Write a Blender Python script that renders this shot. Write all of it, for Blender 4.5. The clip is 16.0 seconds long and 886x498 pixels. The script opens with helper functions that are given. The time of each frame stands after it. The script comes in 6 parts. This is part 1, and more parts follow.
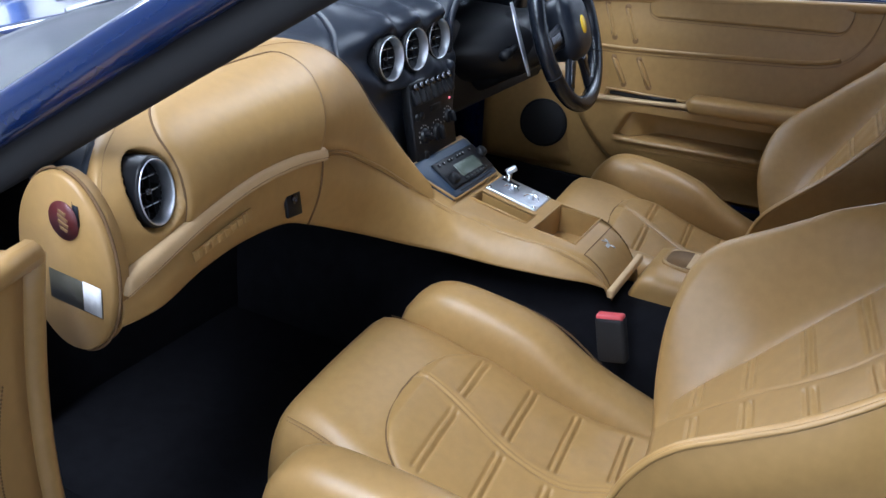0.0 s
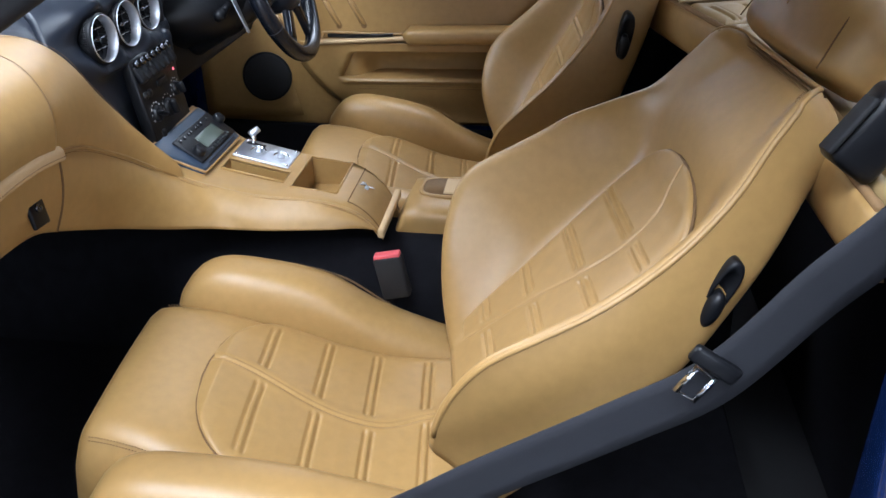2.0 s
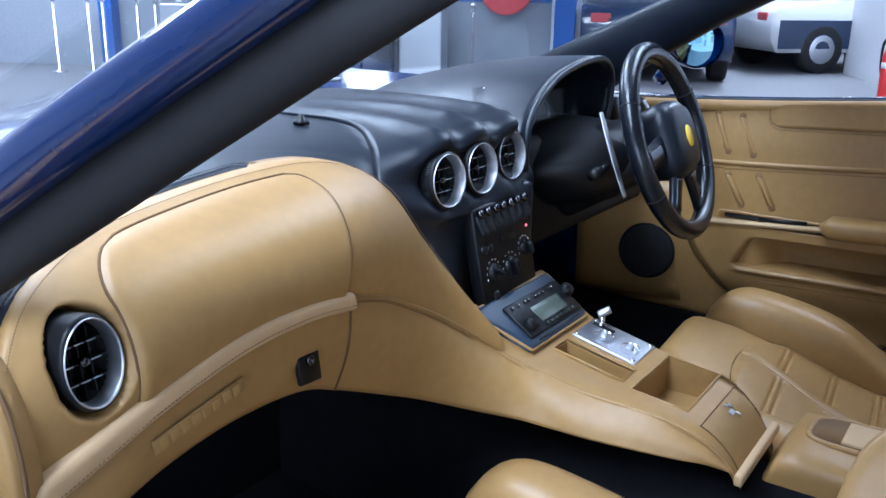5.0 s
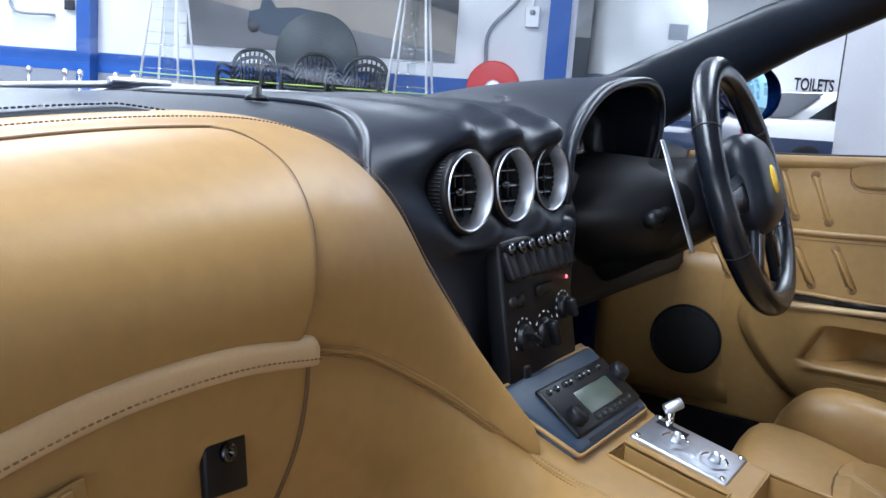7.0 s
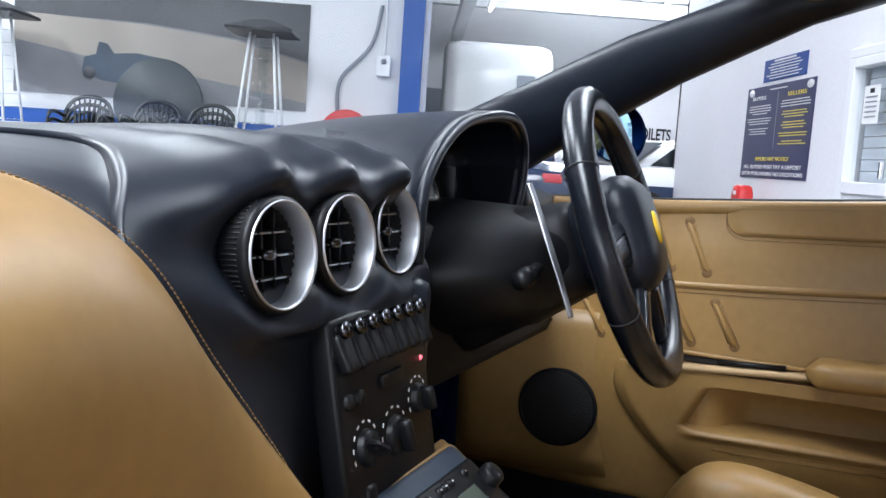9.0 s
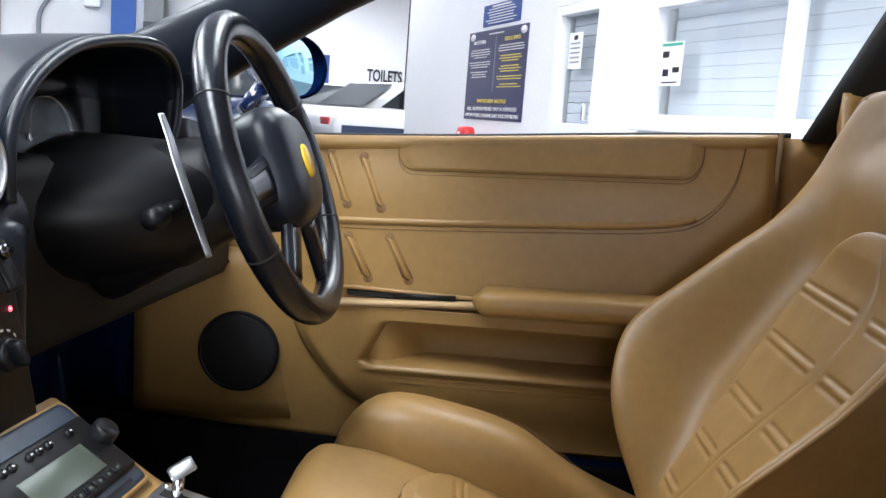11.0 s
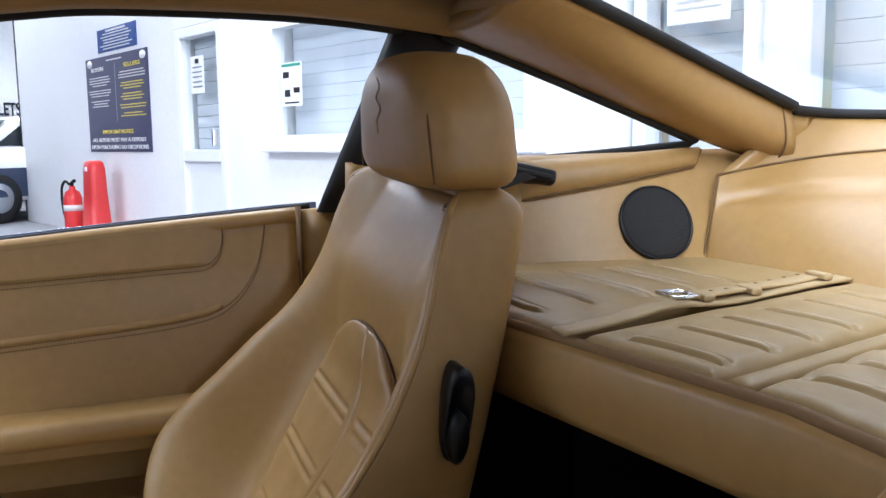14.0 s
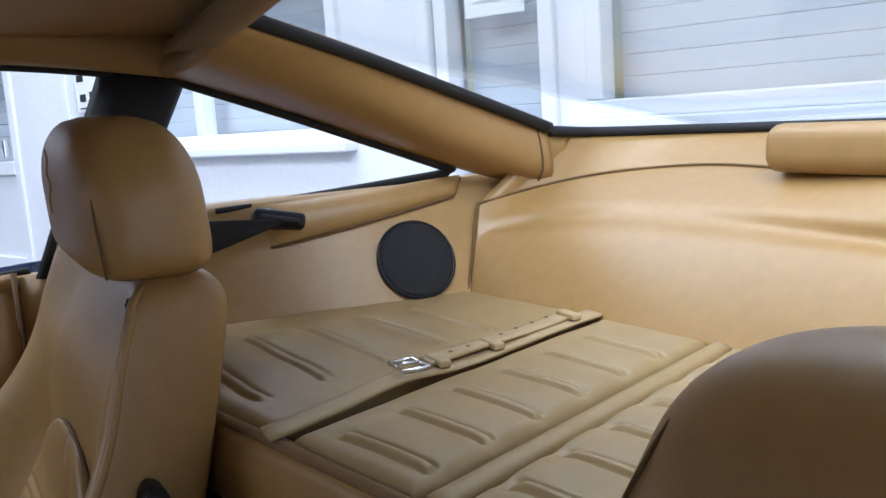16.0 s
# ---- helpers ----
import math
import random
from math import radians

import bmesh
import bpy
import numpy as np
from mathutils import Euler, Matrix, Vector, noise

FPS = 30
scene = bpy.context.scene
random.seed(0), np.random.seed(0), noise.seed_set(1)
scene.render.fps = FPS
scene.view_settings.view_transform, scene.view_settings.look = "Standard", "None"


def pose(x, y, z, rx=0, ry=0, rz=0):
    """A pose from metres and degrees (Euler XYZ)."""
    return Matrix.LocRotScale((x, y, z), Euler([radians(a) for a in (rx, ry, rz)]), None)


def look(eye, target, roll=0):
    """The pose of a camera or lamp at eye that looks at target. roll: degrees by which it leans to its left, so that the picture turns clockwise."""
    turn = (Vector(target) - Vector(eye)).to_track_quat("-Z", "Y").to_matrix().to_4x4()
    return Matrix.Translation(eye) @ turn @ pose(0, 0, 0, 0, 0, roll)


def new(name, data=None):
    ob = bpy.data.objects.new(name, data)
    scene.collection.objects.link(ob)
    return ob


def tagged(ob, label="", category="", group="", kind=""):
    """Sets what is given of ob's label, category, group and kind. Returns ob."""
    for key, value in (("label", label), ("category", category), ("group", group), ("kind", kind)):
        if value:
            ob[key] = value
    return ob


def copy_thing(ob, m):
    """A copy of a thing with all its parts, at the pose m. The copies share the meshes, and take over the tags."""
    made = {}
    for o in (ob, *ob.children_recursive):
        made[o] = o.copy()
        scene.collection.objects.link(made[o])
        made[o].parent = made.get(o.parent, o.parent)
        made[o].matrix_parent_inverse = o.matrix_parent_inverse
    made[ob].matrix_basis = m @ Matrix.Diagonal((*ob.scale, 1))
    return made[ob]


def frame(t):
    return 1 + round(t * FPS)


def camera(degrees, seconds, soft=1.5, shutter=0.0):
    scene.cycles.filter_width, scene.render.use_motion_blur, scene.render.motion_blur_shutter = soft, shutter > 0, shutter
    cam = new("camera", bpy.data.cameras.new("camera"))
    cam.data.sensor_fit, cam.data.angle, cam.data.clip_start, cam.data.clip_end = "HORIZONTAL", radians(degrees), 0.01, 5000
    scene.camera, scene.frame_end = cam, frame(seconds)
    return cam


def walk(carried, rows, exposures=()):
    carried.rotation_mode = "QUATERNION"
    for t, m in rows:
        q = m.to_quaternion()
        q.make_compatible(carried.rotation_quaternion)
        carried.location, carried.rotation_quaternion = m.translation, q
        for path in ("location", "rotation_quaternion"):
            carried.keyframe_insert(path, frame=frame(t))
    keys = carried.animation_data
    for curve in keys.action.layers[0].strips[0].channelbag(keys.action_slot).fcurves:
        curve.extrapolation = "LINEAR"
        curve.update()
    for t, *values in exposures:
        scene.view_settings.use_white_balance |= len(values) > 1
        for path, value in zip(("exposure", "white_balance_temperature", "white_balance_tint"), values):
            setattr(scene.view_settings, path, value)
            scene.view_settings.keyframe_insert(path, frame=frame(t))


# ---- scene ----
cam = camera(54.0, 16.0)
PATH = [
    (0, (-1.298, -0.099, 1.091), (0.331, 0.71, 0.259), 3.9),
    (0.5, (-1.296, -0.067, 1.075), (0.407, 0.576, 0.247), 2.0),
    (1, (-1.293, -0.057, 1.102), (0.456, 0.392, 0.242), 0.9),
    (1.5, (-1.303, -0.045, 1.103), (0.463, 0.224, 0.204), 0.6),
    (2, (-1.319, -0.053, 1.106), (0.437, 0.17, 0.177), -0.1),
    (2.5, (-1.307, -0.039, 1.095), (0.451, 0.202, 0.172), -0.6),
    (3, (-1.259, -0.045, 1.078), (0.506, 0.316, 0.209), -1.5),
    (3.5, (-1.188, -0.062, 1.052), (0.537, 0.529, 0.23), -1.0),
    (4, (-1.129, -0.048, 1.032), (0.533, 0.765, 0.273), -0.5),
    (4.5, (-1.089, -0.054, 1.04), (0.514, 0.935, 0.368), 0.3),
    (4.7, (-1.068, -0.043, 1.039), (0.524, 0.99, 0.409), 0.5),
    (6.8, (-0.781, 0.192, 0.87), (0.857, 1.276, 0.496), 4.1),
    (7, (-0.764, 0.209, 0.868), (0.893, 1.274, 0.526), 4.3),
    (7.5, (-0.709, 0.247, 0.86), (0.995, 1.258, 0.587), 4.9),
    (8, (-0.667, 0.278, 0.857), (1.061, 1.258, 0.622), 4.9),
    (8.2, (-0.646, 0.294, 0.861), (1.094, 1.255, 0.637), 4.6),
    (10.3, (-0.514, 0.259, 0.846), (1.426, 0.672, 0.594), 4.7),
    (10.5, (-0.51, 0.241, 0.851), (1.438, 0.605, 0.587), 4.8),
    (11, (-0.515, 0.209, 0.852), (1.451, 0.428, 0.558), 4.4),
    (11.5, (-0.487, 0.175, 0.84), (1.483, 0.263, 0.502), 3.8),
    (12, (-0.475, 0.14, 0.84), (1.494, 0.098, 0.491), 3.1),
    (12.5, (-0.487, 0.093, 0.848), (1.477, -0.084, 0.514), 2.4),
    (13, (-0.495, 0.069, 0.874), (1.457, -0.248, 0.575), 1.7),
    (13.5, (-0.458, 0.031, 0.913), (1.48, -0.388, 0.65), 0.2),
    (14, (-0.436, 0.009, 0.952), (1.481, -0.503, 0.703), -0.8),
    (14.5, (-0.403, -0.022, 0.982), (1.493, -0.608, 0.731), -1.7),
    (15, (-0.384, -0.061, 0.996), (1.48, -0.726, 0.712), -2.5),
    (15.5, (-0.377, -0.097, 1.01), (1.454, -0.843, 0.711), -3.1),
    (16, (-0.394, -0.125, 1.014), (1.392, -0.974, 0.715), -3.8),
]
EXPOSURES = [(0, -0.42, 5350, 10), (1, -0.26, 5450, 10), (2.5, -0.02, 5550, 10), (4, -0.22, 5050, 10), (4.7, -0.25, 4950, 10), (6.8, -0.28, 5500, 10), (8.2, -0.33, 5750, 10), (10.3, -0.05, 6150, 10), (12.5, 0.02, 6150, 10), (14, -0.05, 5700, 10), (15, -0.25, 5450, 10), (16, -0.52, 5450, 10)]
walk(cam, [(t, look(eye, target, roll)) for t, eye, target, roll in PATH], EXPOSURES)

# ---- light ----
world = bpy.data.worlds.new("world")
scene.world = world
world.use_nodes = True
wn = world.node_tree
sky = wn.nodes.new("ShaderNodeTexSky")
sky.sky_type, sky.sun_disc = "NISHITA", False
sky.sun_elevation, sky.sun_rotation = radians(40), radians(60)
wn.links.new(sky.outputs[0], wn.nodes["Background"].inputs[0])
wn.nodes["Background"].inputs[1].default_value = 0.1


def area_lamp(name, m, sx, sy, watts, colour=(0.97, 0.98, 0.99)):
    data = bpy.data.lights.new(name, "AREA")
    data.shape, data.size, data.size_y, data.energy, data.color = "RECTANGLE", sx, sy, watts, colour
    ob = new(name, data)
    ob.matrix_world = m
    return ob


# ---- materials ----
def material(name, colour, rough=0.5, metal=0.0, grain=0.0, bump=0.0, scale=200.0, spread=0.12, coat=0.0, spec=0.5, detail=6.0):
    """colour varied at two sizes, with a fine relief."""
    m = bpy.data.materials.new(name)
    m.use_nodes = True
    n, l = m.node_tree.nodes, m.node_tree.links
    b = n["Principled BSDF"]
    b.inputs["Roughness"].default_value, b.inputs["Metallic"].default_value = rough, metal
    b.inputs["Specular IOR Level"].default_value = spec
    b.inputs["Coat Weight"].default_value, b.inputs["Coat Roughness"].default_value = coat, 0.08
    co = n.new("ShaderNodeTexCoord")
    big = n.new("ShaderNodeTexNoise")
    big.inputs["Scale"].default_value, big.inputs["Detail"].default_value = scale / 40, detail
    small = n.new("ShaderNodeTexNoise")
    small.inputs["Scale"].default_value, small.inputs["Detail"].default_value = scale, 3.0
    for t in (big, small):
        l.new(co.outputs["Object"], t.inputs["Vector"])
    mix = n.new("ShaderNodeMath")
    mix.operation = "ADD"
    l.new(big.outputs["Fac"], mix.inputs[0])
    l.new(small.outputs["Fac"], mix.inputs[1])
    ramp = n.new("ShaderNodeMapRange")
    ramp.inputs["From Min"].default_value, ramp.inputs["From Max"].default_value = 0.6, 1.4
    ramp.inputs["To Min"].default_value, ramp.inputs["To Max"].default_value = 1 - spread, 1 + spread
    l.new(mix.outputs[0], ramp.inputs["Value"])
    col = n.new("ShaderNodeMix")
    col.data_type, col.blend_type = "RGBA", "MULTIPLY"
    col.inputs["Factor"].default_value = 1.0
    col.inputs["A"].default_value = (*colour, 1)
    l.new(ramp.outputs[0], col.inputs["B"])
    l.new(col.outputs["Result"], b.inputs["Base Color"])
    rr = n.new("ShaderNodeMapRange")
    rr.inputs["To Min"].default_value, rr.inputs["To Max"].default_value = max(rough - 0.06, 0.02), min(rough + 0.06, 1)
    l.new(big.outputs["Fac"], rr.inputs["Value"])
    l.new(rr.outputs[0], b.inputs["Roughness"])
    if bump:
        bp = n.new("ShaderNodeBump")
        bp.inputs["Strength"].default_value, bp.inputs["Distance"].default_value = bump, 0.001
        if grain:
            v = n.new("ShaderNodeTexVoronoi")
            v.inputs["Scale"].default_value = grain
            l.new(co.outputs["Object"], v.inputs["Vector"])
            l.new(v.outputs["Distance"], bp.inputs["Height"])
        else:
            l.new(small.outputs["Fac"], bp.inputs["Height"])
        l.new(bp.outputs[0], b.inputs["Normal"])
    return m


TAN = material("tan_leather", (0.335, 0.200, 0.066), 0.41, grain=1500, bump=0.07, scale=70, spread=0.11)
TAN_LIP = material("tan_suede_trim", (0.50, 0.345, 0.175), 0.62, bump=0.12, scale=500, spread=0.06)
STRAP = material("strap_leather", (0.42, 0.31, 0.16), 0.5, grain=1500, bump=0.06, scale=80, spread=0.08, spec=0.35)
PAD = material("shelf_leather", (0.33, 0.23, 0.10), 0.42, grain=1500, bump=0.06, scale=80, spread=0.08, spec=0.4)
STITCH = material("tan_thread", (0.20, 0.115, 0.045), 0.8)
SEAM = material("dark_seam", (0.13, 0.072, 0.028), 0.9)
BLACK = material("black_leather", (0.009, 0.012, 0.019), 0.34, grain=1500, bump=0.08, scale=90, spread=0.2, spec=0.30)
PLASTIC = material("black_plastic", (0.006, 0.0065, 0.008), 0.40, bump=0.1, scale=900, spread=0.2, spec=0.28)
GRIP = material("polished_black_leather", (0.008, 0.010, 0.015), 0.24, grain=1500, bump=0.08, scale=60, spread=0.25, spec=0.5)
MATT = material("matt_black", (0.006, 0.006, 0.007), 0.75, scale=300)
CARPET = material("black_carpet", (0.009, 0.009, 0.011), 0.95, bump=1.0, scale=1500, spread=0.4, spec=0.05)
MESH = material("speaker_mesh", (0.0035, 0.0035, 0.005), 0.6, grain=700, bump=1.0)
CHROME = material("bright_chrome", (0.75, 0.75, 0.76), 0.16, metal=1.0, scale=60)
ALU = material("brushed_aluminium", (0.60, 0.62, 0.66), 0.42, metal=1.0, bump=0.1, scale=900)
GUNMETAL = material("gunmetal", (0.10, 0.10, 0.11), 0.25, metal=1.0, scale=60)
PANEL = material("slate_panel", (0.020, 0.034, 0.058), 0.42, bump=0.1, scale=700)
LCD = material("grey_display", (0.085, 0.105, 0.085), 0.25, scale=50, spread=0.03)
PRINT = material("white_print", (0.7, 0.7, 0.7), 0.6)
RED = material("red_plastic", (0.55, 0.07, 0.08), 0.45)
YELLOW = material("yellow_enamel", (0.75, 0.50, 0.03), 0.25)
PAINT = material("blue_paint", (0.006, 0.018, 0.075), 0.18, coat=1.0, scale=80, spread=0.1)
WEBBING = material("black_webbing", (0.013, 0.014, 0.019), 0.75, bump=0.8, scale=1600)
LINING = material("tan_headlining", (0.30, 0.19, 0.075), 0.7, bump=0.3, scale=500, spread=0.1)


def glass(name, colour=(1, 1, 1), rough=0.0):
    """A clear pane: what lies behind shows through, with a gloss that grows towards grazing views."""
    m = bpy.data.materials.new(name)
    m.use_nodes = True
    n, l = m.node_tree.nodes, m.node_tree.links
    n.remove(n["Principled BSDF"])
    clear, gloss, mix = n.new("ShaderNodeBsdfTransparent"), n.new("ShaderNodeBsdfGlossy"), n.new("ShaderNodeMixShader")
    clear.inputs["Color"].default_value = (*colour, 1)
    gloss.inputs["Roughness"].default_value = rough
    edge, power, fac = n.new("ShaderNodeLayerWeight"), n.new("ShaderNodeMath"), n.new("ShaderNodeMath")
    power.operation, fac.operation = "POWER", "MULTIPLY_ADD"
    power.inputs[1].default_value = 5.0
    fac.inputs[1].default_value, fac.inputs[2].default_value = 0.5, 0.02
    l.new(edge.outputs["Facing"], power.inputs[0])
    l.new(power.outputs[0], fac.inputs[0])
    l.new(fac.outputs[0], mix.inputs["Fac"])
    l.new(clear.outputs[0], mix.inputs[1])
    l.new(gloss.outputs[0], mix.inputs[2])
    l.new(mix.outputs[0], n["Material Output"].inputs["Surface"])
    return m


def glow(name, colour, strength):
    m = bpy.data.materials.new(name)
    m.use_nodes = True
    b = m.node_tree.nodes["Principled BSDF"]
    b.inputs["Emission Color"].default_value = (*colour, 1)
    b.inputs["Emission Strength"].default_value = strength
    return m


GLASS = glass("clear_glass", (0.97, 0.985, 0.985))


# ---- mesh helpers ----
def link(name, bm, mat, smooth=True):
    me = bpy.data.meshes.new(name)
    bmesh.ops.recalc_face_normals(bm, faces=bm.faces)
    bm.to_mesh(me)
    bm.free()
    if smooth:
        me.polygons.foreach_set("use_smooth", [True] * len(me.polygons))
    me.materials.append(mat)
    return new(name, me)


def part(name, bm, mat, parent, label="", smooth=True):
    ob = link(name, bm, mat, smooth)
    if parent:
        ob.parent = parent
        ob.matrix_parent_inverse = parent.matrix_basis.inverted()
    return tagged(ob, label)


def thing(name, at, label, category, group="", kind=""):
    ob = new(name)
    ob.matrix_basis = Matrix.Translation(at)
    ob.empty_display_size = 0.05
    return tagged(ob, label, category, group, kind)


def surf(fn, nu, nv, back=0.0):
    """A patch over fn(u, v), u and v from 0 to 1; back: thickness laid behind it along -normal, by a vector."""
    bm = bmesh.new()
    g = [[bm.verts.new(fn(i / nu, j / nv)) for j in range(nv + 1)] for i in range(nu + 1)]
    for i in range(nu):
        for j in range(nv):
            bm.faces.new((g[i][j], g[i + 1][j], g[i + 1][j + 1], g[i][j + 1]))
    if back:
        off = Vector(back)
        h = [[bm.verts.new(v.co + off) for v in row] for row in g]
        for i in range(nu):
            for j in range(nv):
                bm.faces.new((h[i][j], h[i][j + 1], h[i + 1][j + 1], h[i + 1][j]))
        rim = [(i, 0) for i in range(nu)] + [(nu, j) for j in range(nv)] + [(i, nv) for i in range(nu, 0, -1)] + [(0, j) for j in range(nv, 0, -1)]
        for a, b in zip(rim, rim[1:] + rim[:1]):
            bm.faces.new((g[a[0]][a[1]], h[a[0]][a[1]], h[b[0]][b[1]], g[b[0]][b[1]]))
    return bm


def loft(rings, cap=True, bm=None):
    bm = bm or bmesh.new()
    rows = [[bm.verts.new(p) for p in ring] for ring in rings]
    n = len(rings[0])
    for a, b in zip(rows, rows[1:]):
        for k in range(n):
            bm.faces.new((a[k], a[(k + 1) % n], b[(k + 1) % n], b[k]))
    if cap:
        bm.faces.new(rows[0][::-1])
        bm.faces.new(rows[-1])
    return bm


def smooth_line(pts, n):
    """Catmull-Rom through the points, n + 1 samples."""
    p = [Vector(q) for q in pts]
    out = []
    for k in range(n + 1):
        s = k / n * (len(p) - 1)
        i = min(int(s), len(p) - 2)
        f = s - i
        a, b, c, d = p[max(i - 1, 0)], p[i], p[i + 1], p[min(i + 2, len(p) - 1)]
        out.append(0.5 * (2 * b + (c - a) * f + (2 * a - 5 * b + 4 * c - d) * f * f + (3 * b - a - 3 * c + d) * f ** 3))
    return out


def tube(pts, r, sides=8, closed=False, bm=None, flat=1.0):
    """A round rod along the points; flat squeezes it along z."""
    bm = bm or bmesh.new()
    pts = [Vector(p) for p in pts]
    rings, up = [], Vector((0, 0, 1))
    for i, p in enumerate(pts):
        a = pts[(i - 1) % len(pts)] if closed or i else p
        b = pts[(i + 1) % len(pts)] if closed or i < len(pts) - 1 else p
        t = (b - a).normalized()
        if abs(t.dot(up)) > 0.95:
            up = Vector((0, 1, 0))
        s = t.cross(up).normalized()
        w = s.cross(t)
        rings.append([p + r * (math.cos(x) * s + math.sin(x) * flat * w) for x in (2 * math.pi * k / sides for k in range(sides))])
    if closed:
        rings.append(rings[0])
        rows = [[bm.verts.new(q) for q in ring] for ring in rings[:-1]]
        for a, b in zip(rows, rows[1:] + rows[:1]):
            for k in range(sides):
                bm.faces.new((a[k], a[(k + 1) % sides], b[(k + 1) % sides], b[k]))
        return bm
    return loft(rings, bm=bm)


def thread(pts, r, sides=5, pitch=0.0040):
    """A row of single stitches along a line."""
    bm, pts = bmesh.new(), [Vector(p) for p in pts]
    r = r * 0.72
    runs = [(b - a).length for a, b in zip(pts, pts[1:])]
    total = sum(runs)
    i, gone = 0, 0.0

    def at(d):
        nonlocal i, gone
        while i < len(runs) - 1 and gone + runs[i] < d:
            gone += runs[i]
            i += 1
        return pts[i].lerp(pts[i + 1], min(max((d - gone) / max(runs[i], 1e-9), 0), 1))
    for k in range(int(total / pitch)):
        a, b = at(k * pitch), at(k * pitch + pitch * 0.70)
        if (b - a).length < 1e-5:
            continue
        q = (b - a).to_track_quat("Z", "Y").to_matrix()
        rows = [[bm.verts.new(p + q @ Vector((w * r * math.cos(t), w * r * math.sin(t), 0))) for t in (2 * math.pi * j / sides for j in range(sides))] for p, w in ((a, 0.5), (a.lerp(b, 0.25), 1), (a.lerp(b, 0.75), 1), (b, 0.5))]
        for lo, hi in zip(rows, rows[1:]):
            for j in range(sides):
                bm.faces.new((lo[j], lo[(j + 1) % sides], hi[(j + 1) % sides], hi[j]))
        bm.faces.new(rows[0][::-1])
        bm.faces.new(rows[-1])
    return bm


def box(sx, sy, sz, m=None, bevel=0.0, seg=2, bm=None):
    one = bmesh.new()
    bmesh.ops.create_cube(one, size=1.0, matrix=Matrix.Diagonal((sx, sy, sz, 1)))
    if bevel:
        bmesh.ops.bevel(one, geom=one.edges[:], offset=bevel, segments=seg, profile=0.5, affect="EDGES")
    if m is not None:
        one.transform(m)
    if bm is None:
        return one
    me = bpy.data.meshes.new("tmp")
    one.to_mesh(me)
    one.free()
    bm.from_mesh(me)
    bpy.data.meshes.remove(me)
    return bm


def block(x0, x1, y0, y1, z0, z1, bevel=0.0, seg=2, bm=None):
    return box(x1 - x0, y1 - y0, z1 - z0, Matrix.Translation(((x0 + x1) / 2, (y0 + y1) / 2, (z0 + z1) / 2)), bevel, seg, bm)


def turned(profile, m, sides=40, bm=None):
    """A lathe form: profile of (radius, height along local z), closed where radius is 0."""
    bm = bm or bmesh.new()
    rows = []
    for r, h in profile:
        if r < 1e-6:
            rows.append([bm.verts.new(m @ Vector((0, 0, h)))])
        else:
            rows.append([bm.verts.new(m @ Vector((r * math.cos(2 * math.pi * k / sides), r * math.sin(2 * math.pi * k / sides), h))) for k in range(sides)])
    for a, b in zip(rows, rows[1:]):
        for k in range(sides):
            q = (k + 1) % sides
            if len(a) == 1 and len(b) > 1:
                bm.faces.new((a[0], b[q], b[k]))
            elif len(b) == 1 and len(a) > 1:
                bm.faces.new((a[k], a[q], b[0]))
            elif len(a) > 1:
                bm.faces.new((a[k], a[q], b[q], b[k]))
    return bm


def step(a, b, x):
    t = min(max((x - a) / (b - a), 0.0), 1.0)
    return t * t * (3 - 2 * t)


def curve(rows, x):
    """Flowing reading of (x, value) rows, without flat steps at them."""
    n = len(rows)
    i = max(0, min(n - 2, sum(1 for r in rows[1:] if r[0] < x)))
    (a, p), (b, q) = rows[i], rows[i + 1]
    t = min(max((x - a) / (b - a), 0.0), 1.0)
    mp = (q - rows[i - 1][1]) / (b - rows[i - 1][0]) if i else (q - p) / (b - a)
    mq = (rows[i + 2][1] - p) / (rows[i + 2][0] - a) if i + 2 < n else (q - p) / (b - a)
    return p * (2 * t ** 3 - 3 * t * t + 1) + q * (3 * t * t - 2 * t ** 3) + (b - a) * (mp * (t ** 3 - 2 * t * t + t) + mq * (t ** 3 - t * t))


def dent(x, at, wide):
    return math.exp(-(((x - at) / wide) ** 2))


def facing(at, normal, roll=0.0):
    """A pose whose local z is the normal."""
    return Matrix.Translation(at) @ Vector(normal).to_track_quat("Z", "Y").to_matrix().to_4x4() @ pose(0, 0, 0, 0, 0, roll)


# ---- garage ----
# The garage stands turned against the car: E1 runs to its far end, E2 to its open side.
E1, E2 = Vector((0.901, 0.434, 0)), Vector((-0.434, 0.901, 0))
G = Matrix(((E1.x, E2.x, 0, 0), (E1.y, E2.y, 0, 0), (0, 0, 1, 0), (0, 0, 0, 1)))
WHITE = material("white_wall_paint", (0.78, 0.78, 0.80), 0.6, bump=0.2, scale=30, spread=0.05)
BLUE_WALL = material("blue_wall_paint", (0.02, 0.09, 0.36), 0.5, scale=30, spread=0.08)
CONCRETE = material("grey_concrete", (0.16, 0.16, 0.17), 0.6, bump=0.4, scale=25, spread=0.2)
UPVC = material("white_frame", (0.80, 0.81, 0.83), 0.3, scale=40, spread=0.03)
BLIND = material("pale_blind", (0.55, 0.58, 0.63), 0.6, scale=60, spread=0.05)
POSTER = material("navy_poster", (0.03, 0.03, 0.09), 0.4, scale=40)
GREY_WALL = material("grey_wall_paint", (0.25, 0.27, 0.31), 0.6, scale=30, spread=0.1)


def gblock(name, a0, a1, b0, b1, z0, z1, mat, bevel=0.0, parent=None, label="", smooth=False):
    bm = block(a0, a1, b0, b1, z0, z1, bevel)
    bm.transform(G)
    return part(name, bm, mat, parent, label, smooth)


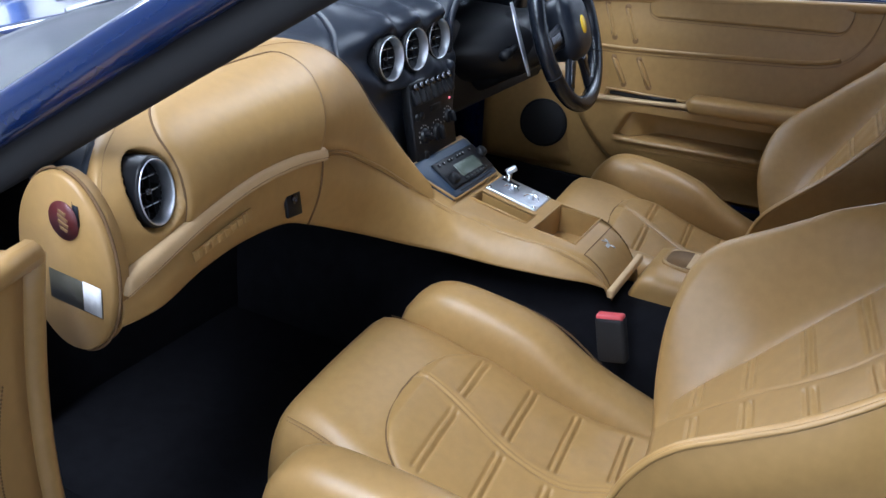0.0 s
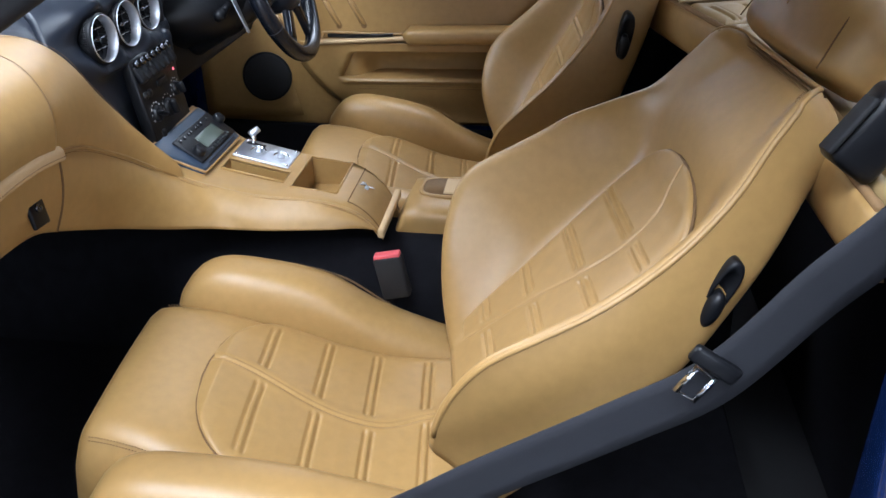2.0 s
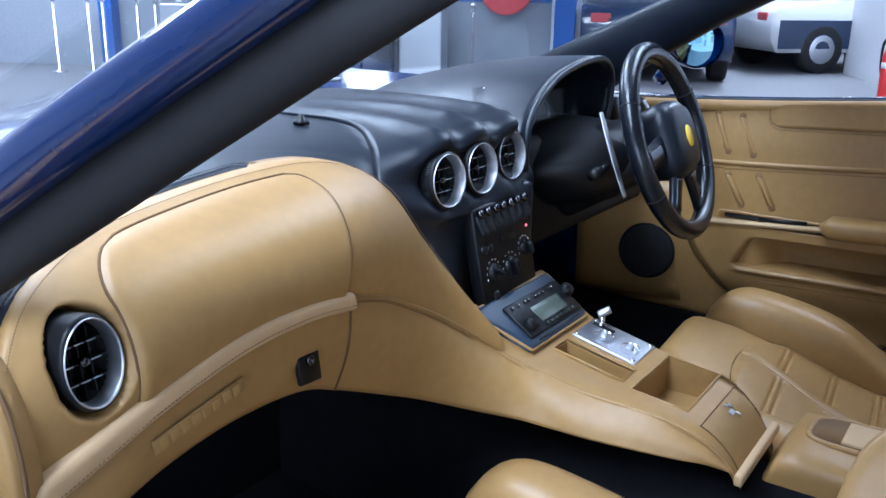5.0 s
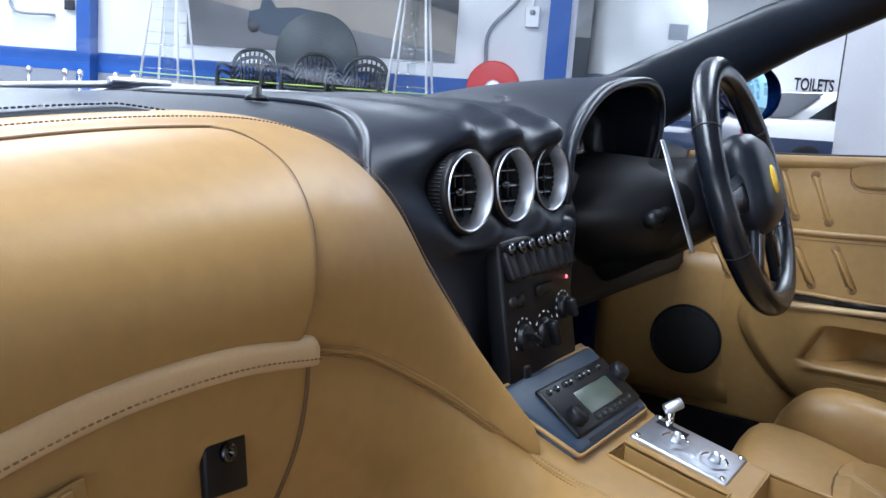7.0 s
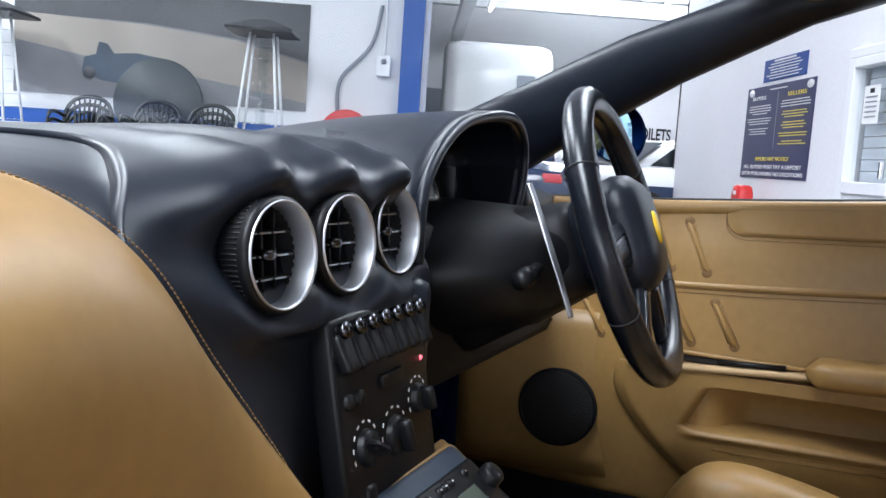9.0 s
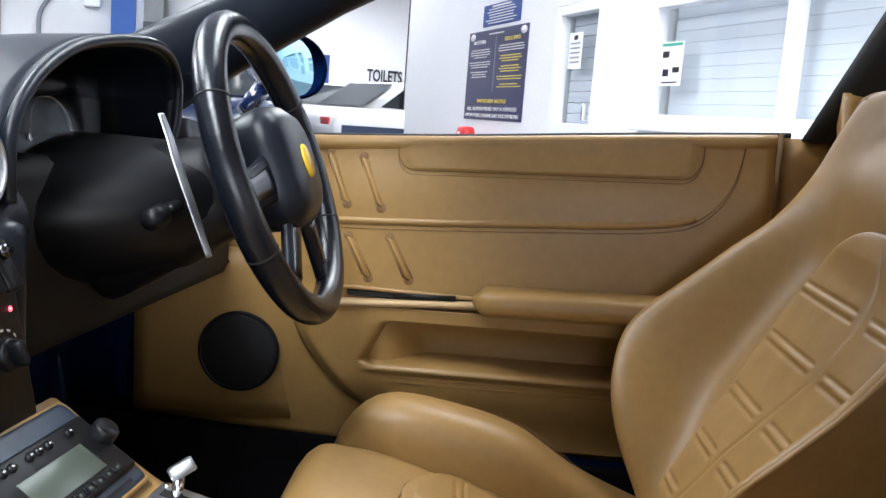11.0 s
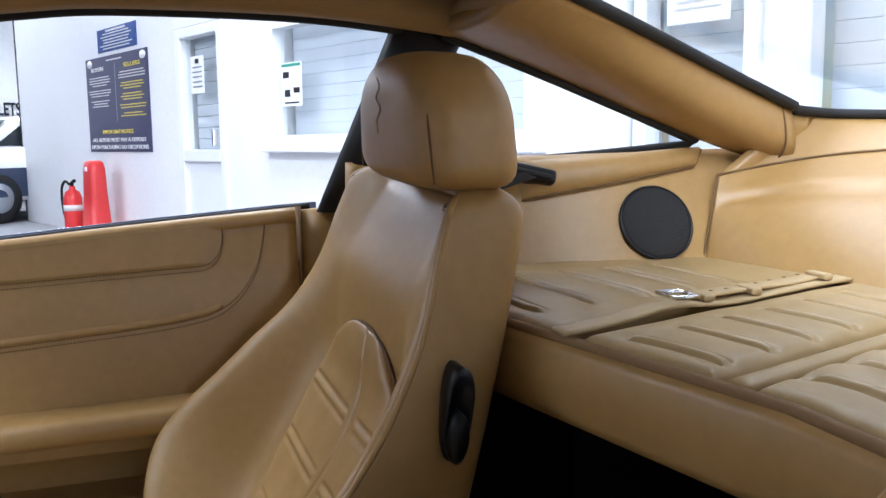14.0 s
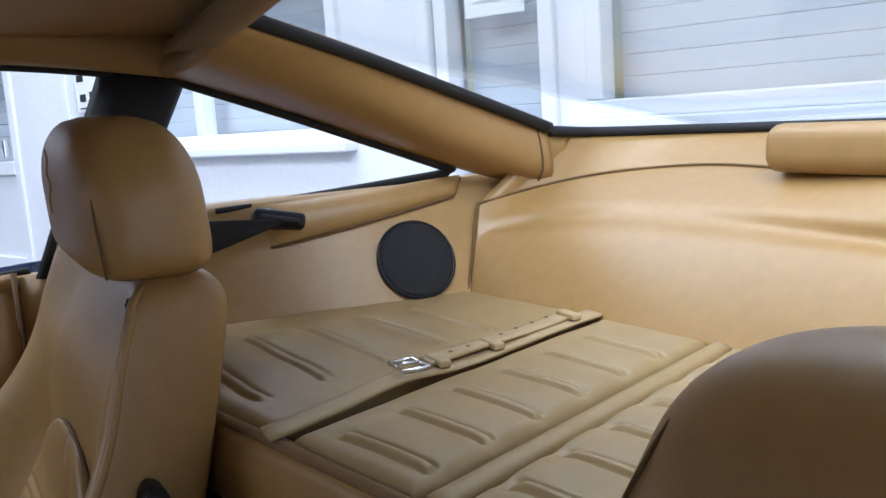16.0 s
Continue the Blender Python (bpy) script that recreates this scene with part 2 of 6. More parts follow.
tagged(link("ground", surf(lambda u, v: (-40 + 80 * u, -40 + 80 * v, 0), 8, 8), CONCRETE), "grey painted concrete garage floor", "floor", kind="structure")
tagged(gblock("ceiling", -12, 22, -9, 12, 4.6, 4.8, WHITE), "pale garage ceiling", "ceiling", kind="structure")
FB = -3.02  # the office front's place along E2
# office front with its openings: posts and panels between them
tagged(gblock("wall_office", -12, -2.0, FB - 0.2, FB, 0, 4.6, WHITE), "white painted office wall", "wall", kind="structure")
tagged(gblock("wall_north", 9.6, 9.8, 0.45, 12, 0, 4.6, WHITE), "white garage wall with blue bands", "wall", kind="structure")
# unseen end wall, left open where the added fill lamp stands
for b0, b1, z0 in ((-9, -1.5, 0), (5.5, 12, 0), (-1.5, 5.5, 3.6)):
    tagged(gblock("wall_south", -12, -11.8, b0, b1, z0, 4.6, WHITE), "white garage end wall around an assumed opening", "wall", kind="structure")
tagged(gblock("wall_west", -12, 22, 11.8, 12, 0, 4.6, WHITE), "white garage side wall", "wall", kind="structure")
tagged(gblock("wall_east", 16.8, 17.0, -9, 6, 0, 4.6, WHITE), "white far wall by the toilets", "wall", kind="structure")
tagged(gblock("wall_annex", 10.6, 17.0, -9, -8.8, 0, 4.6, WHITE), "white side wall", "wall", kind="structure")
for a, b, watts in ((-2.7, 2.0, 680), (3, 3, 440), (12, -3, 800), (3, -1.6, 280), (6, 7, 650)):
    area_lamp("ceiling_lamp", G @ pose(a, b, 4.55), 5, 1.4, watts)

# added fill lamp in the assumed south opening; no such source is known
area_lamp("added_fill", look(G @ Vector((-11.9, 2.0, 1.8)), G @ Vector((0.0, 1.0, 1.0))), 7.0, 3.4, 480)

# ---- seats ----
class Turned:
    """A place with a heading: adding an offset turns the offset first."""
    def __init__(self, at, degrees):
        self.at, self.turn = Vector(at), Matrix.Rotation(radians(degrees), 3, "Z")

    def __add__(self, v):
        return self.at + self.turn @ v


def seat(at, pivot, lean, yaw, label, side, pleats, nod=0.0, shift=0.0, head=0.115, low=0.0, broad=1.0, swell_far=0.014, tall=0.0, aslant=0.0, head_u=0.0, far=1.0, fore=0.0, bevel=0.0, shoulder=0.0):
    """A bucket seat. at: the cushion's rear middle; pivot: y and z at the foot of the backrest; lean: degrees back from upright; yaw: degrees that the backrest is turned; side: +1 when the adjusters are on its right; nod: degrees that the headrest is tipped forward; shift: how far the backrest stands off the middle; head: half the headrest's width; low: how far back the lever sits; pleats: heights of the backrest's pleats; broad: breadth of the backrest; swell_far: swelling of its inner bolster; tall: how much higher the headrest stands; aslant: how far the backrest leans to its left; head_u: the headrest's offset; far: breadth of the inner bolster; fore: how far the headrest stands forward; bevel: how much the top of the backrest rises to the rear; shoulder: how much wider the inner side is at two thirds of its height."""
    ob = thing("bucket_seat", at, label, "car seat", "front seats")
    cx, y0, z0 = at
    base = Turned(at, 5.5)

    def level(v):
        return -0.035 + 0.100 * step(0.15, 0.85, v)

    # cushion: middle body with a rounded nose
    rings = []
    for k in range(37):
        v = k / 36
        f = max(0.0, (v - 0.84) / 0.16)
        y = -0.03 + 0.455 * min(v / 0.84, 1) + 0.050 * math.sin(f * math.pi / 2)
        fall = 0.11 * (1 - math.cos(f * math.pi / 2))
        top = level(v) - fall
        hw = 0.182 - 0.028 * step(0.55, 1.0, v) - fall * 0.12
        ring = []
        for j in range(33):
            a = -1 + 2 * j / 32
            e = max(0, (abs(a) - 0.74) / 0.26)
            ring.append(base + Vector((hw * a + 0.012 * step(0.5, 1, v), y, top - 0.045 * (1 - math.sqrt(max(1 - e * e, 0))) + 0.006 * (1 - a * a))))
        ring += [base + Vector((hw * 0.98, y - 0.02 * f, -0.15)), base + Vector((-hw * 0.98, y - 0.02 * f, -0.15))]
        rings.append(ring)
    part("cushion", loft(rings), TAN, ob)
    for q in (-1, 1):
        for d in (0.0, 0.006):
            part("stitching", thread([base + Vector((0.010 * step(0.5, 1, v) + q * (0.168 + 0.4 * d - 0.022 * step(0.55, 1.0, v)), -0.03 + 0.455 * v / 0.84, level(v) - 0.008 - 0.7 * d)) for v in (0.50 + 0.36 * k / 20 for k in range(21))], 0.0012), STITCH, ob)

    def top_z(x, y):
        return level((y + 0.03) / 0.455 * 0.84) + 0.006 * (1 - (x / 0.182) ** 2)

    # pleated middle of the cushion, parted by a winding seam
    def seam_x(y):
        return curve([(-0.02, 0.012), (0.03, 0.004), (0.107, -0.022), (0.193, -0.008), (0.285, 0.024), (0.36, 0.034)], y)

    def insert(u, v):
        y = -0.02 + 0.3512 * v
        w = 0.160 * (max(1 - ((y - 0.240) / 0.0915) ** 2, 0) ** 0.44 if y > 0.240 else 1.0)
        a = -1 + 2 * u
        x = w * a
        puff = math.sqrt(max(1 - a ** 8, 0)) * min(1.0, max(0.3315 - y, 0) / 0.02 + 0.05)
        z = top_z(x, y) + 0.001 + 0.009 * puff
        groove, sx = 0.0, seam_x(y)
        right_side = x > sx
        for p in (0.262, 0.184, 0.113, 0.036) if right_side else (0.258, 0.181, 0.110, 0.034):
            f = step(0.012, 0.022, abs(x - sx)) * (1 - step(0.80, 0.90, abs(a)))
            groove += f * (dent(y, p - 0.0052, 0.0022) + dent(y, p + 0.0052, 0.0022) - 0.35 * dent(y, p, 0.0035))
            z += 0.0030 * f * (1 - min(1.0, abs(y - p) / 0.035)) * -0.6
        groove += 0.8 * dent(x, sx - 0.004, 0.0024) + 0.35 * dent(x, sx + 0.004, 0.0016)
        crease = noise.noise(Vector((x * 22, y * 16, cx * 3))) * 0.0016
        return base + Vector((x, y, z - 0.0040 * groove + crease))
    part("cushion_insert", surf(insert, 130, 200), TAN, ob, "pleated tan leather panel")
    rim = [insert(0.0, k / 60) for k in range(61)] + [insert(1.0, 1 - k / 60) for k in range(61)]
    part("seam", tube([p + Vector((0, 0, 0.0004)) for p in rim], 0.0015, 6), SEAM, ob)

    # side wings of the cushion
    for s in (-1, 1):
        crest = [(0, -0.01), (0.3, 0.028), (0.45, 0.046), (0.65, 0.060), (0.9, 0.064), (1, 0.044)] if s == side else [(0, -0.02), (0.12, 0.0), (0.31, 0.037), (0.475, 0.083), (0.71, 0.110), (0.88, 0.113), (1, 0.095)]
        rings = []
        for k in range(33):
            v = k / 32
            r = math.sqrt(max(1 - max(0, (v - 0.78) / 0.22) ** 2.4, 0.01))
            c = Vector((s * 0.198, -0.02 + 0.440 * v, curve(crest, v)))
            ring = []
            for j in range(24):
                t = 2 * math.pi * j / 24
                px, pz = math.cos(t), math.sin(t)
                ring.append(base + (c + Vector((0.048 * (0.55 + 0.45 * r) * math.copysign(abs(px) ** 0.75, px), 0.012 * pz * v, (0.05 * math.copysign(abs(pz) ** 0.8, pz) if pz > 0 else 0.16 * pz) * r - 0.05 - 0.03 * (1 - r)))))
            rings.append(ring)
        part("side_wing", loft(rings), TAN, ob)
        for d in (0.0, 0.006):
            edge = [base + Vector((s * (0.196 + 0.032 + d * 0.5), -0.02 + 0.36 * k / 24, curve(crest, k / 24 * 0.89) - 0.0125 - d * 0.7)) for k in range(25)]
            part("stitching", thread(edge, 0.0013), STITCH, ob)
    part("seat_base", block(cx - 0.19, cx + 0.19, y0 - 0.04, y0 + 0.40, 0.236, z0 - 0.10, 0.02), MATT, ob)
    part("valance", tube(smooth_line([base + Vector((side * 0.232, -0.06, -0.10)), base + Vector((side * 0.240, 0.15, -0.085)), base + Vector((side * 0.236, 0.32, -0.075)), base + Vector((side * 0.215, 0.395, -0.10)), base + Vector((side * 0.20, 0.405, -0.16))], 30), 0.014, 10), TAN, ob, "tan trim roll below the wing")

    # backrest in its own leaning frame: s up along it, n out of its front
    la = radians(lean)
    turn = Matrix.Rotation(radians(yaw), 3, "Z")
    up, out = turn @ Vector((0, -math.sin(la), math.cos(la))), turn @ Vector((0, math.cos(la), math.sin(la)))
    right = turn @ Vector((1, 0, 0))
    up, right = (up - aslant * right).normalized(), (right + aslant * up).normalized()
    foot = Vector((cx + shift, pivot[0], pivot[1]))

    def at_back(u, s, n):
        return foot + right * u + up * s + out * n
    wide = [(s0, broad * w0) for s0, w0 in [(-0.06, 0.165), (0.02, 0.186), (0.10, 0.202), (0.18, 0.205), (0.25, 0.196), (0.315, 0.176), (0.38, 0.159), (0.44, 0.145), (0.53, 0.128)]]
    rim_n = [(-0.08, 0.040), (-0.02, 0.086), (0.04, 0.110), (0.09, 0.115), (0.15, 0.100), (0.20, 0.084), (0.26, 0.068), (0.315, 0.056), (0.38, 0.055), (0.44, 0.066), (0.53, 0.078)]
    rear = [(-0.06, 0.080), (0.08, 0.076), (0.17, 0.066), (0.26, 0.056), (0.35, 0.044), (0.44, 0.016), (0.53, -0.010)]

    def flare(a, s):
        return far + 0.45 * (far - 1) * dent(s, 0.11, 0.09) + shoulder * dent(s, 0.345, 0.07) - 0.40 * (1 - step(-0.08, 0.13, s)) if a > 0 else 1.0

    def crown(s, n):
        return s + bevel * step(0.34, 0.47, s) * (0.075 - n)

    def front(a, s):
        c = 0.014 + 0.040 * step(0.29, 0.41, s)
        e = curve(rim_n, s) - (0.045 * (1 - step(-0.10, 0.04, s)) if a > 0 else 0.0)
        b = abs(a)
        swell = (swell_far * step(-0.02, 0.14, s) if a > 0 else 0.004) * (1 - step(0.26, 0.42, s))
        n = c + (e + swell - c) * (step(0.52, 0.92, b) if a > 0 else step(0.66, 0.98, b))
        n -= swell * step(0.84, 1.0, b)
        return n - 0.010 * (1 - math.sqrt(max(1 - max(0, (b - 0.95) / 0.05) ** 2, 0)))
    rings = []
    for k in range(61):
        f = k / 60
        g = max(0.0, (f - 0.90) / 0.10)
        s = -0.06 + 0.536 * min(f / 0.90, 1) + 0.030 * math.sin(g * math.pi / 2)
        shrink = 0.030 * (1 - math.cos(g * math.pi / 2))
        W, T = curve(wide, s) - shrink, curve(rear, s)
        ring = []
        for j in range(57):
            a = math.sin((-1 + 2 * j / 56) * math.pi / 2)
            n = front(a, s) - shrink
            ring.append(at_back(W * a * flare(a, s), crown(s, n), n))
        for j in range(1, 24):
            a = math.cos(j / 24 * math.pi)
            n = (front(math.copysign(1, a), s) - 0.012) - (T + front(math.copysign(1, a), s) - 0.012) * math.sin(j / 24 * math.pi) ** 0.32 + shrink
            ring.append(at_back(W * (1.0 + 0.035 * math.sin(j / 24 * math.pi) ** 2) * math.copysign(abs(a) ** 0.22, a) * flare(a, s), crown(s, n), n))
        rings.append(ring)
    part("backrest", loft(rings), TAN, ob)

    def pad(u, v):
        s = -0.02 + 0.3745 * v
        w = (0.112 + 0.010 * step(0.10, 0.25, s)) * (max(1 - ((s - 0.27) / 0.085) ** 2, 0) ** 0.46 if s > 0.27 else 1.0)
        a = -1 + 2 * u
        x = w * a - 0.008 - 0.003 * step(0.05, 0.32, s)
        n = 0.016 + 0.040 * step(0.29, 0.41, s) + 0.012 * math.sqrt(max(1 - a ** 8, 0)) * math.sqrt(min(1.0, max(0.3550 - s, 0) / 0.030 + 0.002))
        groove = 0.0
        sx = curve([(-0.02, 0.035), (0.06, 0.012), (0.13, -0.015), (0.20, -0.045), (0.27, -0.052), (0.36, -0.018)], s)
        for p in pleats:
            f = step(0.010, 0.020, abs(x - sx)) * (1 - step(0.82, 0.92, abs(a)))
            groove += f * (dent(s, p - 0.006, 0.0026) + dent(s, p + 0.006, 0.0026) - 0.35 * dent(s, p, 0.0035))
        groove += 0.6 * dent(x, sx, 0.0022)
        return at_back(x, s, n - 0.0028 * groove + 0.0014 * noise.noise(Vector((x * 25, s * 18, 5 + cx))))
    part("backrest_insert", surf(pad, 110, 190), TAN, ob, "pleated tan leather panel")
    part("seam", tube([pad(0.0, k / 60) for k in range(61)] + [pad(1.0, 1 - k / 60) for k in range(61)], 0.0022, 6), SEAM, ob)
    edge = []
    for q in (-1, 1):
        run = [at_back(q * curve(wide, s) * 0.992 * flare(q, s), crown(s, front(0.99 * q, s)), front(0.99 * q, s) - 0.001) for s in (-0.04 + 0.516 * k / 40 for k in range(41))]
        for k in range(1, 9):
            g = k / 8 * math.pi / 2
            s, sh = 0.476 + 0.030 * math.sin(g), 0.030 * (1 - math.cos(g))
            run.append(at_back(q * (curve(wide, s) - sh) * 0.985 * flare(q, s), crown(s, front(0.985 * q, s)), front(0.985 * q, s) - sh * 0.8))
        edge.append(run)
    line = edge[0] + edge[1][::-1]
    part("piping", tube(line, 0.0032, 8), TAN, ob)
    mid = at_back(0, 0.20, 0.08)
    for d in (0.006, 0.010):
        part("stitching", thread([p + (mid - p).dot(right) * right * (d / max(abs((mid - p).dot(right)), 0.02)) - up * (d if (p - foot).dot(up) > 0.49 else 0) + out * 0.0022 for p in line], 0.0010), STITCH, ob)

    # headrest
    tip = Matrix.Rotation(radians(-nod), 3, right)
    hup, hout, root = tip @ up, tip @ out, at_back(head_u, 0.492 + tall, fore)

    def at_head(u, s, n):
        return root + right * u + hup * (s - 0.520) + hout * n
    rings = []
    for k in range(31):
        f = k / 30
        s = 0.532 + 0.122 * f
        e = math.sqrt(max(1 - abs(2 * f - 1) ** (2.3 if f > 0.5 else 7), 0.0))
        W, T = head * (0.35 + 0.65 * e) * (1 - 0.16 * f), 0.050 * (0.35 + 0.65 * e)
        ring = []
        for j in range(40):
            t = 2 * math.pi * j / 40
            c, q = math.cos(t), math.sin(t)
            ring.append(at_head(W * math.copysign(abs(c) ** 0.5, c), s, 0.010 + 0.010 * f + T * math.copysign(abs(q) ** 0.55, q)))
        rings.append(ring)
    part("headrest", loft(rings), TAN, ob)
    for q in (-1, 1):
        part("headrest_seam", tube([at_head(q * 0.89 * head * (1 - 0.17 * f - 0.12 * f ** 4), 0.536 + 0.111 * f, 0.0500 + 0.010 * f - 0.030 * f ** 5) for f in (0.06 + 0.72 * k / 20 for k in range(21))], 0.0010, 6), SEAM, ob)
    part("headrest_emblem", tube(smooth_line([at_head(x, 0.580 + h, 0.0672) for x, h in ((0.0, 0.0), (0.004, 0.012), (-0.006, 0.022), (0.008, 0.032), (-0.002, 0.042), (0.006, 0.050))], 20), 0.0009, 6), TAN, ob, "embossed shape in the leather")

    # adjusters on the side
    X, lever_s, tilt_n = side * (curve(wide, 0.335) + 0.004), (0.302 if low else 0.338), (0.30 if low else 0.34)

    def on_side(d, ds, dn):
        return at_back(X + side * d, lever_s + ds, 0.002 - low + dn + tilt_n * ds)
    lever = part("tilt_lever", loft([[on_side(d, 0.038 * r * math.copysign(abs(math.sin(t)) ** 0.7, math.sin(t)), 0.0135 * r * math.copysign(abs(math.cos(t)) ** 0.7, math.cos(t))) for t in (2 * math.pi * j / 28 for j in range(28))] for d, r in ((-0.020, 1.0), (0.006, 1.0), (0.010, 0.93), (0.010, 0.72), (0.004, 0.66), (0.004, 0.05))]), PLASTIC, ob, "black plastic tilt lever")
    part("grip", loft([[on_side(d, -0.016 + 0.021 * r * math.sin(t), 0.0105 * r * math.cos(t)) for t in (2 * math.pi * j / 20 for j in range(20))] for d, r in ((0.002, 1.0), (0.016, 0.97), (0.021, 0.7), (0.022, 0.2))]), PLASTIC, lever)
    if low:
        return ob
    X = side * (curve(wide, 0.14) + 0.004)
    m = facing(at_back(X, 0.146, -0.030), right * side)
    part("recline_knob", turned([(0, -0.02), (0.029, -0.02), (0.029, 0.014), (0.025, 0.021), (0.010, 0.024), (0, 0.023)], m, 14), PLASTIC, ob, "black ribbed knob", smooth=False)
    return ob


seat((-0.375, 0.055, 0.365), (0.005, 0.442), 44, 8, "reclined tan leather bucket seat with pleated middle", -1, (0.021, 0.099, 0.178, 0.252), 10, 0.012, 0.140, 0.012, 1.07, 0.050, 0.014, head_u=0.045, far=1.03, shoulder=0.17)
seat((0.37, 0.003, 0.390), (0.0, 0.440), 28, 8, "upright tan leather bucket seat behind the steering wheel", -1, (-0.004, 0.061, 0.128, 0.202, 0.270), 27, 0.045, 0.120, broad=1.05, tall=0.010, aslant=0.065, head_u=-0.040, far=1.19, fore=0.038, bevel=0.45)

# ---- cabin floor and shell ----
tagged(link("floor", block(-0.72, 0.74, -0.36, 1.15, 0.20, 0.235, 0.004), CARPET, False), "black carpeted cabin floor", "floor", kind="structure")
tagged(link("tunnel", surf(lambda u, v: (0.11 * math.cos(math.pi * u), -0.36 + 1.3 * v, 0.23 + 0.22 * math.sin(math.pi * u) ** 0.4), 20, 6), CARPET), "black carpeted transmission tunnel", "tunnel", kind="structure")
tagged(link("bulkhead", block(-0.74, 0.76, 0.95, 1.0, 0.20, 0.80, 0.004), CARPET, False), "black carpeted front bulkhead", "wall", kind="structure")
tagged(link("sill", block(-0.84, -0.72, -0.4, 1.0, 0.16, 0.33, 0.02), CARPET), "black carpeted door sill", "sill", kind="structure")
tagged(link("side_wall", block(0.690, 0.712, -0.50, -0.13, 0.235, 0.70, 0.004), CARPET, False), "black carpeted side wall behind the seat", "wall", kind="structure")
tagged(link("foot_wall", block(0.700, 0.716, 0.0, 0.95, 0.235, 0.37, 0.004), CARPET, False), "black carpeted side of the footwell", "wall", kind="structure")
tagged(link("rear_well", block(-0.70, 0.74, -0.55, -0.485, 0.20, 0.72, 0.004), CARPET, False), "black carpeted wall behind the seats", "wall", kind="structure")

tagged(link("sill_strip", box(0.012, 0.170, 0.022, Matrix.Translation((0.685, -0.405, 0.371)) @ pose(0, 0, 0, 32, 0, 0), 0.004), TAN), "narrow tan leather strip on the carpeted side wall", "trim", kind="structure")

# ---- dashboard ----
dash = thing("dashboard", (0, 0.7, 0.6), "tan and black leather dashboard with round vents", "dashboard")
TOP = [(-0.745, 0.56, 0.755), (-0.70, 0.60, 0.797), (-0.62, 0.632, 0.828), (-0.52, 0.645, 0.840), (-0.42, 0.645, 0.847), (-0.345, 0.635, 0.846), (-0.287, 0.619, 0.830), (-0.243, 0.603, 0.797), (-0.208, 0.590, 0.745), (-0.168, 0.569, 0.680), (-0.136, 0.545, 0.616)]
LIP = [(-0.745, 0.545, 0.668), (-0.69, 0.548, 0.682), (-0.62, 0.55, 0.702), (-0.53, 0.55, 0.720), (-0.45, 0.546, 0.724), (-0.38, 0.547, 0.714), (-0.32, 0.552, 0.697), (-0.26, 0.554, 0.668), (-0.20, 0.553, 0.634), (-0.15, 0.540, 0.598), (-0.115, 0.512, 0.568)]
LOW = [(-0.745, 0.545, 0.617), (-0.69, 0.54, 0.620), (-0.61, 0.555, 0.628), (-0.53, 0.560, 0.634), (-0.44, 0.568, 0.624), (-0.38, 0.572, 0.602), (-0.30, 0.566, 0.566), (-0.24, 0.558, 0.538), (-0.18, 0.52, 0.510), (-0.145, 0.47, 0.497), (-0.13, 0.43, 0.490)]
N = 90
TL, LL, BL = smooth_line(TOP, N), smooth_line(LIP, N), smooth_line(LOW, N)


def face(u, v, lift=0.0):
    i = u * N
    k = min(int(i), N - 1)
    f = i - k
    a, b = TL[k].lerp(TL[k + 1], f), LL[k].lerp(LL[k + 1], f)
    p = a.lerp(b, v)
    bulge = math.sin(math.pi * v) ** 0.7 * (0.030 * step(0, 0.2, u) * (1 - step(0.45, 0.85, u)) + 0.010)
    hole = 1 - step(0.036, 0.044, math.hypot((p.x + 0.678) / 0.74, p.z + 0.012 * math.sin(math.pi * v) - 0.746))
    return p + Vector((0, -bulge - lift + 0.045 * hole, 0.012 * math.sin(math.pi * v)))


part("passenger_panel", surf(face, 200, 60, (0, 0.02, 0)), TAN, dash)


def lid(u, v):
    p, q = 2 * u - 1, v
    w = 1 - 0.30 * (1 - math.sqrt(max(1 - max(0, (0.30 - q) / 0.30) ** 2, 0)))
    uu = 0.322 + 0.154 * p * w
    e = min(1 - abs(p), q, 1.0)
    return face(uu, 0.09 + 0.885 * q, 0.0004 + 0.0050 * math.sqrt(min(1.0, min(1 - abs(p), q * 0.8) / 0.06)))


part("glovebox_lid", surf(lid, 80, 60), TAN, dash, "rounded tan leather lid")
ring = [lid(0, 1 - k / 40) for k in range(41)] + [lid(k / 40, 0) for k in range(41)] + [lid(1, k / 40) for k in range(41)]
part("lid_gap", tube([p + Vector((0, 0.0010, 0)) for p in ring], 0.0016, 6), SEAM, dash)
part("stitching", thread([p + Vector((0, -0.006, 0.0)) for p in smooth_line([face(u, 0.02) for u in (0.02 + 0.97 * k / 30 for k in range(31))], 90)], 0.0008, pitch=0.0032), STITCH, dash)

# the pale rolled lip and the stitched edge that goes on along the console
lip = [p for p in smooth_line(LIP[:6], 50)]
rings = []
for k, p in enumerate(lip):
    w = min(1.0, k / 3 + 0.3, (50 - k) / 2 + 0.4)
    c = p + Vector((0, -0.005, -0.003 + 0.0045 * k / 50))
    rings.append([c + Vector((0, -0.009 * w * math.copysign(abs(math.cos(t)) ** 0.6, math.cos(t)), (0.0125 - 0.004 * k / 50) * w * math.copysign(abs(math.sin(t)) ** 0.5, math.sin(t)) - 0.004 * math.cos(t))) for t in (2 * math.pi * j / 24 for j in range(24))])
part("padded_lip", loft(rings), TAN_LIP, dash, "pale rolled leather lip")
part("stitching", thread([p + Vector((0, -0.0140, -0.0125 + 0.009 * k / 50)) for k, p in enumerate(lip)], 0.0009), STITCH, dash)


